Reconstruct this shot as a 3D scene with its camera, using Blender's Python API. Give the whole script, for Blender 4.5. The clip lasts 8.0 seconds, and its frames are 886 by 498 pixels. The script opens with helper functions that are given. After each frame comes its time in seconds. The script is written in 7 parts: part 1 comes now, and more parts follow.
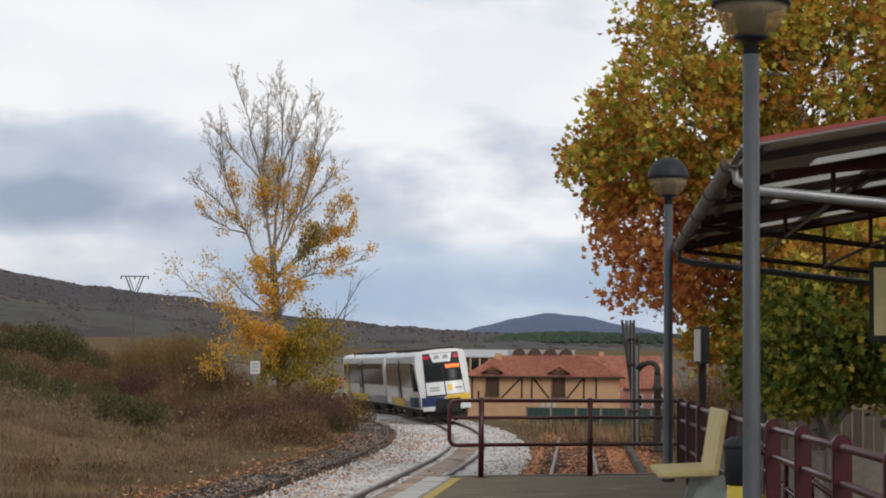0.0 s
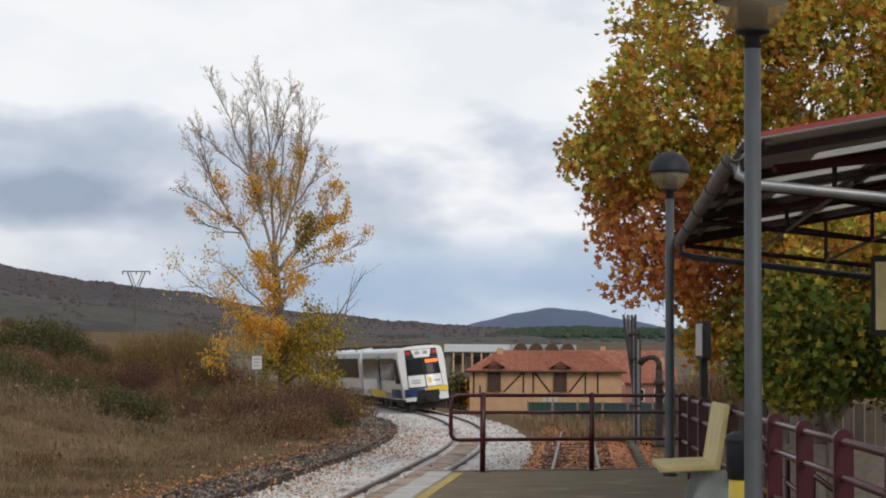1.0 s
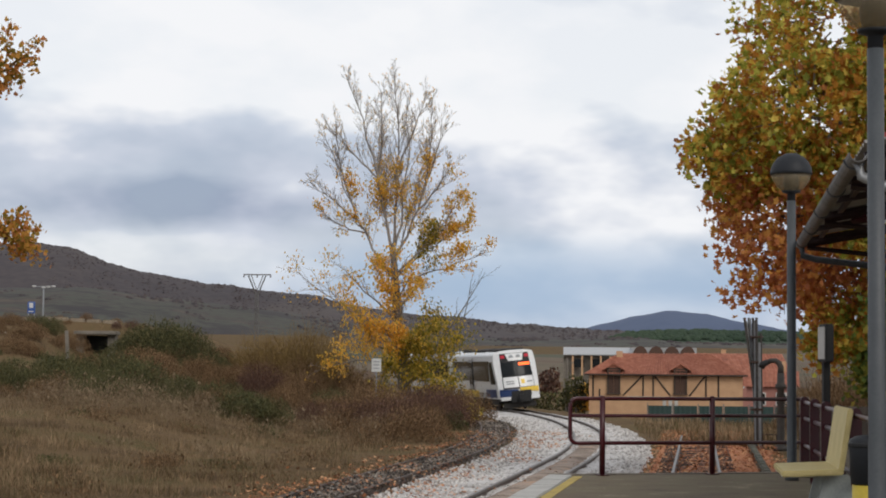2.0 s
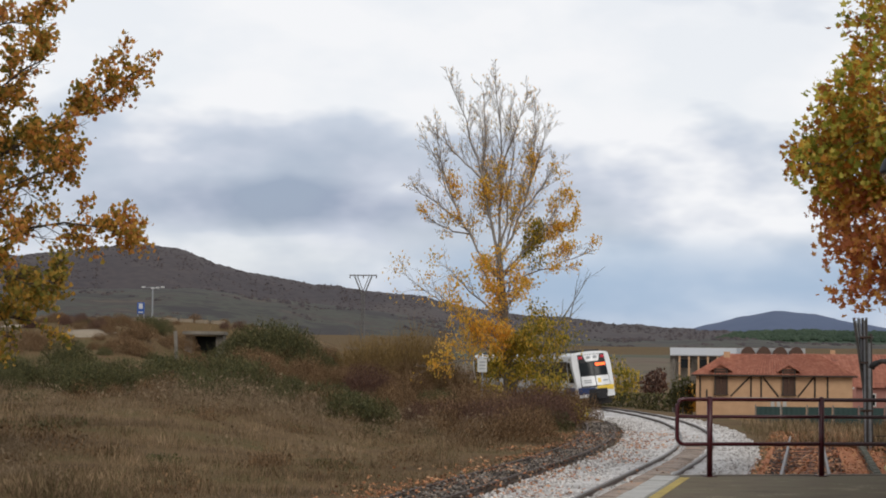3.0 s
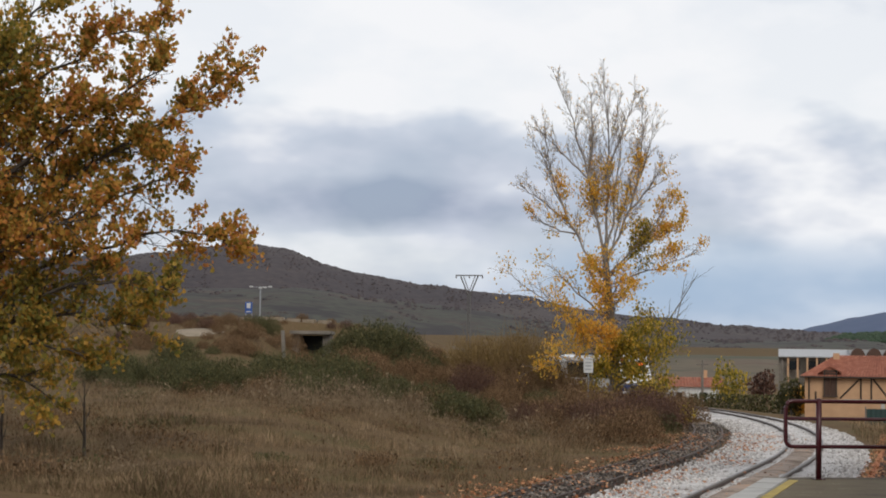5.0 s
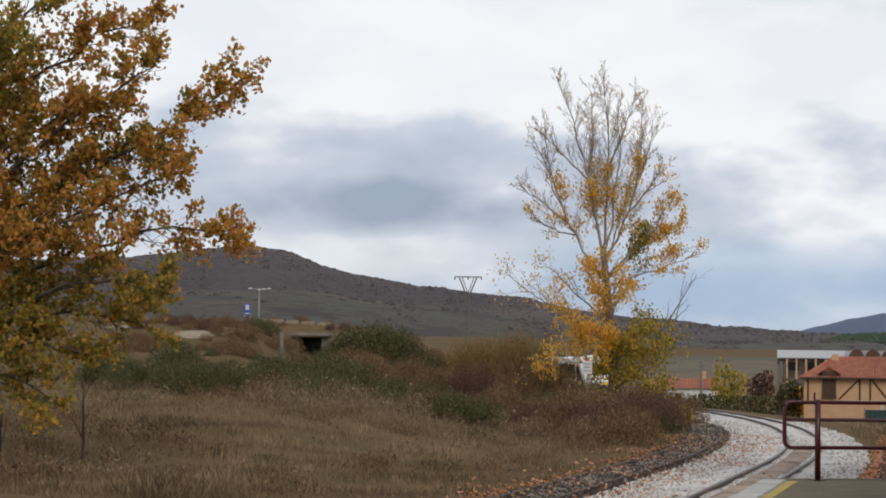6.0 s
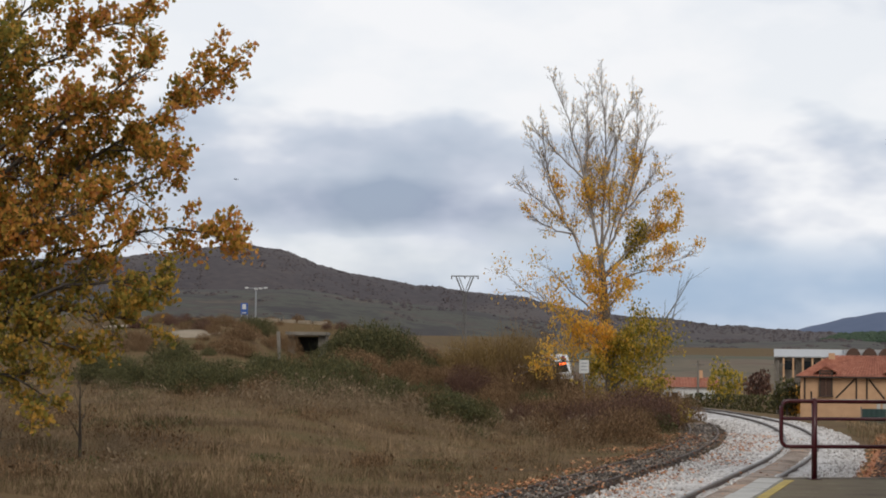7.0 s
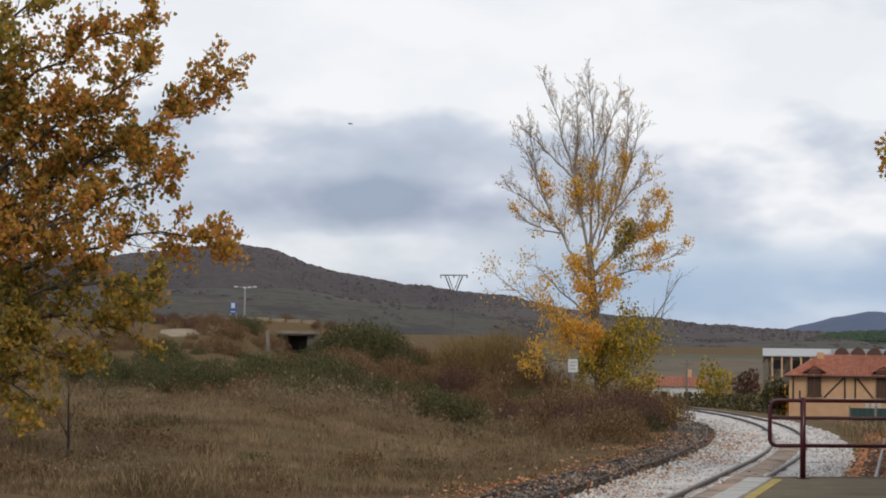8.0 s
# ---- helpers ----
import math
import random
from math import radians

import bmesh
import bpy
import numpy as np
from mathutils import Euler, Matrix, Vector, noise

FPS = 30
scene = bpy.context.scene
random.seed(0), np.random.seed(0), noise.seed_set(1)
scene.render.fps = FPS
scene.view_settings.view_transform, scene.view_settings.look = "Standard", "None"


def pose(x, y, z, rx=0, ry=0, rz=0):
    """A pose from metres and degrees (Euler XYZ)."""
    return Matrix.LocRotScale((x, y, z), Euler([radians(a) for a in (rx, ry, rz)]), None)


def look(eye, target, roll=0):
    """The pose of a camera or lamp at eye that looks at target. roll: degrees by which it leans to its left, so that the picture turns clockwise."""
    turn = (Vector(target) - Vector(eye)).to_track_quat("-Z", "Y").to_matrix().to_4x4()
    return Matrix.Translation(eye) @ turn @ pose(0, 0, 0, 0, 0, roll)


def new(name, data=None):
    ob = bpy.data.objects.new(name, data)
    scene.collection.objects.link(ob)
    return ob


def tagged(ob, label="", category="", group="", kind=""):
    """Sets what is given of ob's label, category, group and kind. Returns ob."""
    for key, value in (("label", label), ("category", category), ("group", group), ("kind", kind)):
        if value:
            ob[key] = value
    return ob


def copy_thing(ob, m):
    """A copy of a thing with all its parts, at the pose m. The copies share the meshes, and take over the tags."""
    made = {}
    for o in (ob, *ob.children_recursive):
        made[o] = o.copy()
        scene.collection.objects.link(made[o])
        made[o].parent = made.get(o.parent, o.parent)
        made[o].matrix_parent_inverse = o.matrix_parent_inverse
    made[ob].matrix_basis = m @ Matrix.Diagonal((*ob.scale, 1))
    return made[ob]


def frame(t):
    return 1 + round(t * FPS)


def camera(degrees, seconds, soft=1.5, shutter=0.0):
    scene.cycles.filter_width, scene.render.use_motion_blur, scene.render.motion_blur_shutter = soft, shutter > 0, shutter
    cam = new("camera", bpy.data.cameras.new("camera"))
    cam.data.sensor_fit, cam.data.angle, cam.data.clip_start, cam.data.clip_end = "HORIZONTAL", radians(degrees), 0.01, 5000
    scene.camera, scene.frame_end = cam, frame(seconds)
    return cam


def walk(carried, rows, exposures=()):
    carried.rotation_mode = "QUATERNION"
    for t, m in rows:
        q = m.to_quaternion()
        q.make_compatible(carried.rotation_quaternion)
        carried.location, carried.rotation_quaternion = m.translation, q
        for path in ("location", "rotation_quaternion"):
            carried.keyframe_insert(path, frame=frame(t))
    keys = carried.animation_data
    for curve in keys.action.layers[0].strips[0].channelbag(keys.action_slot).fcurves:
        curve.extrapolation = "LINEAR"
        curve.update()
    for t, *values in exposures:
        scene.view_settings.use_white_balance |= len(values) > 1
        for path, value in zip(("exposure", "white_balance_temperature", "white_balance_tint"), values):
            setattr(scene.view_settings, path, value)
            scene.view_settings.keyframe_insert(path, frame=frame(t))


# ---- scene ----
cam = camera(26.75, 8.0, soft=1.9)
EYE = (0.0, 0.0, 1.4)
PATH = [
    (0.0, pose(*EYE, 93.654, -0.499, -0.032)),
    (0.5, pose(*EYE, 93.582, -0.491, -0.075)),
    (1.0, pose(*EYE, 93.494, -0.432, 0.017)),
    (1.5, pose(*EYE, 93.540, -0.469, 0.711)),
    (2.0, pose(*EYE, 93.552, -0.540, 3.669)),
    (2.2, pose(*EYE, 93.590, -0.520, 4.676)),
    (3.3, pose(*EYE, 93.495, -0.644, 7.685)),
    (3.5, pose(*EYE, 93.484, -0.680, 8.277)),
    (4.0, pose(*EYE, 93.484, -0.774, 8.895)),
    (4.5, pose(*EYE, 93.471, -0.764, 9.646)),
    (5.0, pose(*EYE, 93.497, -0.855, 10.166)),
    (5.2, pose(*EYE, 93.512, -0.862, 10.288)),
    (6.3, pose(*EYE, 93.550, -0.755, 10.067)),
    (6.5, pose(*EYE, 93.528, -0.754, 10.049)),
    (7.0, pose(*EYE, 93.522, -0.734, 10.034)),
    (7.5, pose(*EYE, 93.499, -0.744, 9.830)),
    (8.0, pose(*EYE, 93.497, -0.764, 9.697)),
]
walk(cam, PATH)

# ---- light: overcast autumn sky ----
SUN_EL, SUN_ROT = 38, 150


def make_world():
    w = bpy.data.worlds.new("overcast_sky")
    scene.world = w
    w.use_nodes = True
    nt = w.node_tree
    nt.nodes.clear()
    N, L = nt.nodes.new, nt.links.new
    out, bg = N("ShaderNodeOutputWorld"), N("ShaderNodeBackground")
    sky = N("ShaderNodeTexSky")
    sky.sky_type, sky.sun_disc = "NISHITA", False
    sky.sun_elevation, sky.sun_rotation = radians(SUN_EL), radians(SUN_ROT)
    sky.air_density, sky.dust_density = 1.0, 1.5
    gain = N("ShaderNodeVectorMath")
    gain.operation = "SCALE"
    gain.inputs[3].default_value = 0.11
    L(sky.outputs[0], gain.inputs[0])
    tc = N("ShaderNodeTexCoord")
    sep = N("ShaderNodeSeparateXYZ")
    L(tc.outputs["Generated"], sep.inputs[0])
    # clouds lie in flat banks: the view direction is flattened before the noise
    flat = N("ShaderNodeMapping")
    flat.inputs["Scale"].default_value = (3.0, 3.0, 6.5)
    flat.inputs["Location"].default_value = CLOUD_SHIFT
    L(tc.outputs["Generated"], flat.inputs[0])
    big, fine = N("ShaderNodeTexNoise"), N("ShaderNodeTexNoise")
    big.inputs["Scale"].default_value, big.inputs["Detail"].default_value = 1.1, 5
    big.inputs["Roughness"].default_value, big.inputs["Distortion"].default_value = 0.5, 0.25
    fine.inputs["Scale"].default_value, fine.inputs["Detail"].default_value = 3.4, 4
    L(flat.outputs[0], big.inputs[0])
    L(flat.outputs[0], fine.inputs[0])
    tone = N("ShaderNodeValToRGB")
    tone.color_ramp.elements[0].position, tone.color_ramp.elements[0].color = 0.19, (0.325, 0.38, 0.505, 1)
    tone.color_ramp.elements[1].position, tone.color_ramp.elements[1].color = 0.60, (0.91, 0.92, 0.945, 1)
    e = tone.color_ramp.elements.new(0.47)
    e.color = (0.61, 0.655, 0.75, 1)
    # the cloud deck is brighter overhead than towards the horizon
    lift = N("ShaderNodeMapRange")
    lift.inputs[1].default_value, lift.inputs[2].default_value = 0.02, 0.17
    lift.inputs[3].default_value, lift.inputs[4].default_value = -0.07, 0.14
    L(sep.outputs[2], lift.inputs[0])
    add = N("ShaderNodeMath")
    L(big.outputs[0], add.inputs[0])
    L(lift.outputs[0], add.inputs[1])
    # heavier cloud banks and a clear strip, by bearing (x / y) and height (z), with ragged edges
    bearing = N("ShaderNodeMath")
    bearing.operation = "DIVIDE"
    L(sep.outputs[0], bearing.inputs[0])
    L(sep.outputs[1], bearing.inputs[1])
    total = add.outputs[0]

    def bank(u0, z0, a, b, amount, ragged):
        acc = None
        for src, c, w in ((bearing.outputs[0], u0, a), (sep.outputs[2], z0, b)):
            d = N("ShaderNodeMath")
            d.operation = "SUBTRACT"
            d.inputs[1].default_value = c
            L(src, d.inputs[0])
            q = N("ShaderNodeMath")
            q.operation = "DIVIDE"
            q.inputs[1].default_value = w
            L(d.outputs[0], q.inputs[0])
            sq = N("ShaderNodeMath")
            sq.operation = "MULTIPLY"
            L(q.outputs[0], sq.inputs[0])
            L(q.outputs[0], sq.inputs[1])
            if acc is None:
                acc = sq.outputs[0]
            else:
                sm = N("ShaderNodeMath")
                L(acc, sm.inputs[0])
                L(sq.outputs[0], sm.inputs[1])
                acc = sm.outputs[0]
        rg = N("ShaderNodeMath")
        rg.operation = "MULTIPLY_ADD"
        rg.inputs[1].default_value = ragged
        L(fine.outputs[0], rg.inputs[0])
        L(acc, rg.inputs[2])
        mr = N("ShaderNodeMapRange")
        mr.interpolation_type = "SMOOTHSTEP"
        mr.inputs[1].default_value, mr.inputs[2].default_value = 0.5 * ragged - 0.5, 0.5 * ragged + 2.1
        mr.inputs[3].default_value, mr.inputs[4].default_value = amount, 0.0
        L(rg.outputs[0], mr.inputs[0])
        return mr.outputs[0]

    wisp = N("ShaderNodeMapRange")
    wisp.inputs[1].default_value, wisp.inputs[2].default_value = 0.3, 0.7
    wisp.inputs[3].default_value, wisp.inputs[4].default_value = -0.11, 0.10
    L(fine.outputs[0], wisp.inputs[0])
    first = N("ShaderNodeMath")
    L(total, first.inputs[0])
    L(wisp.outputs[0], first.inputs[1])
    total = first.outputs[0]
    for args in BANKS:
        sm = N("ShaderNodeMath")
        L(total, sm.inputs[0])
        L(bank(*args), sm.inputs[1])
        total = sm.outputs[0]
    L(total, tone.inputs[0])
    gap = N("ShaderNodeMapRange")
    gap.inputs[1].default_value, gap.inputs[2].default_value = 0.40, 0.56
    gap.inputs[3].default_value, gap.inputs[4].default_value = 0.86, 1.0
    L(fine.outputs[0], gap.inputs[0])
    mix = N("ShaderNodeMix")
    mix.data_type = "RGBA"
    L(gap.outputs[0], mix.inputs[0])
    L(gain.outputs[0], mix.inputs[6])
    L(tone.outputs[0], mix.inputs[7])
    # blue shows through low down to the east
    blue = N("ShaderNodeMix")
    blue.data_type = "RGBA"
    blue.inputs[7].default_value = (0.36, 0.485, 0.655, 1)
    L(bank(0.01, 0.042, 0.15, 0.024, 0.95, 1.6), blue.inputs[0])
    L(mix.outputs[2], blue.inputs[6])
    # out of view overhead the sky is dimmed to lower the light below
    deck = N("ShaderNodeMapRange")
    deck.inputs[1].default_value, deck.inputs[2].default_value = 0.22, 0.55
    deck.inputs[3].default_value, deck.inputs[4].default_value = 1.0, 0.72
    L(sep.outputs[2], deck.inputs[0])
    thick = N("ShaderNodeVectorMath")
    thick.operation = "SCALE"
    L(blue.outputs[2], thick.inputs[0])
    L(deck.outputs[0], thick.inputs[3])
    L(thick.outputs[0], bg.inputs[0])
    bg.inputs[1].default_value = 1.0
    L(bg.outputs[0], out.inputs[0])


CLOUD_SHIFT = (1.3, 0.4, 0.2)
# bearing, height, half-widths, change of tone, raggedness
BANKS = ((-0.222, 0.084, 0.085, 0.012, -0.21, 3.0), (-0.225, 0.104, 0.15, 0.025, -0.14, 3.4), (-0.01, 0.105, 0.09, 0.034, -0.22, 3.2), (-0.20, 0.055, 0.2, 0.012, 0.12, 1.2), (-0.05, 0.17, 0.3, 0.03, 0.12, 1.0))
make_world()
sun = new("sun", bpy.data.lights.new("sun", "SUN"))
sun.data.energy, sun.data.angle, sun.data.color = 1.2, radians(25), (1.0, 0.94, 0.86)
sun.matrix_basis = look((0, 0, 60), (-0.5 * 40, 0.85 * 40, 60 - 31))


# ---- materials ----
def ramp_of(node, stops):
    els = node.color_ramp.elements
    els[0].position, els[0].color = stops[0][0], (*stops[0][1], 1)
    els[1].position, els[1].color = stops[-1][0], (*stops[-1][1], 1)
    for p, c in stops[1:-1]:
        els.new(p).color = (*c, 1)


def surface(name, stops, scale=4.0, rough=0.7, metal=0.0, bump=0.0, grain=40.0, stretch=(1, 1, 1), per="", spread=0.5, spec=0.4, translucent=0.0, coat=0.0):
    """A procedural surface: a colour ramp over large and fine noise, with relief. per: 'piece' or 'object' shifts the ramp at random."""
    m = bpy.data.materials.new(name)
    m.use_nodes = True
    nt = m.node_tree
    N, L = nt.nodes.new, nt.links.new
    b = nt.nodes["Principled BSDF"]
    tc, mp = N("ShaderNodeTexCoord"), N("ShaderNodeMapping")
    mp.inputs["Scale"].default_value = stretch
    L(tc.outputs["Object"], mp.inputs[0])
    n1, n2 = N("ShaderNodeTexNoise"), N("ShaderNodeTexNoise")
    n1.inputs["Scale"].default_value, n1.inputs["Detail"].default_value = scale, 3
    n2.inputs["Scale"].default_value, n2.inputs["Detail"].default_value = grain, 3
    L(mp.outputs[0], n1.inputs[0])
    L(mp.outputs[0], n2.inputs[0])
    mx = N("ShaderNodeMath")
    mx.operation = "MULTIPLY_ADD"
    mx.inputs[1].default_value = 0.62
    half = N("ShaderNodeMath")
    half.operation = "MULTIPLY"
    half.inputs[1].default_value = 0.38
    L(n2.outputs[0], half.inputs[0])
    L(n1.outputs[0], mx.inputs[0])
    L(half.outputs[0], mx.inputs[2])
    fac = mx.outputs[0]
    if per:
        rnd = N("ShaderNodeNewGeometry").outputs["Random Per Island"] if per == "piece" else N("ShaderNodeObjectInfo").outputs["Random"]
        r = N("ShaderNodeMapRange")
        r.inputs[3].default_value, r.inputs[4].default_value = -spread, spread
        L(rnd, r.inputs[0])
        ad = N("ShaderNodeMath")
        L(fac, ad.inputs[0])
        L(r.outputs[0], ad.inputs[1])
        fac = ad.outputs[0]
    cr = N("ShaderNodeValToRGB")
    ramp_of(cr, stops)
    L(fac, cr.inputs[0])
    L(cr.outputs[0], b.inputs["Base Color"])
    b.inputs["Roughness"].default_value, b.inputs["Metallic"].default_value = rough, metal
    b.inputs["Specular IOR Level"].default_value = spec
    b.inputs["Coat Weight"].default_value = coat
    if bump:
        bp = N("ShaderNodeBump")
        bp.inputs["Strength"].default_value, bp.inputs["Distance"].default_value = min(1, bump * 10), bump
        L(mx.outputs[0], bp.inputs["Height"])
        L(bp.outputs[0], b.inputs["Normal"])
    if translucent:
        tr, ms = N("ShaderNodeBsdfTranslucent"), N("ShaderNodeMixShader")
        L(cr.outputs[0], tr.inputs[0])
        ms.inputs[0].default_value = translucent
        L(b.outputs[0], ms.inputs[1])
        L(tr.outputs[0], ms.inputs[2])
        L(ms.outputs[0], nt.nodes["Material Output"].inputs[0])
    return m


def even(name, c, d=0.15, **k):
    """A nearly even colour with slight variation."""
    return surface(name, [(0.3, tuple(v * (1 - d) for v in c)), (0.7, tuple(min(1, v * (1 + d)) for v in c))], **k)


def glow(name, c, strength):
    m = bpy.data.materials.new(name)
    m.use_nodes = True
    b = m.node_tree.nodes["Principled BSDF"]
    b.inputs["Base Color"].default_value = (*c, 1)
    b.inputs["Emission Color"].default_value = (*c, 1)
    b.inputs["Emission Strength"].default_value = strength
    return m


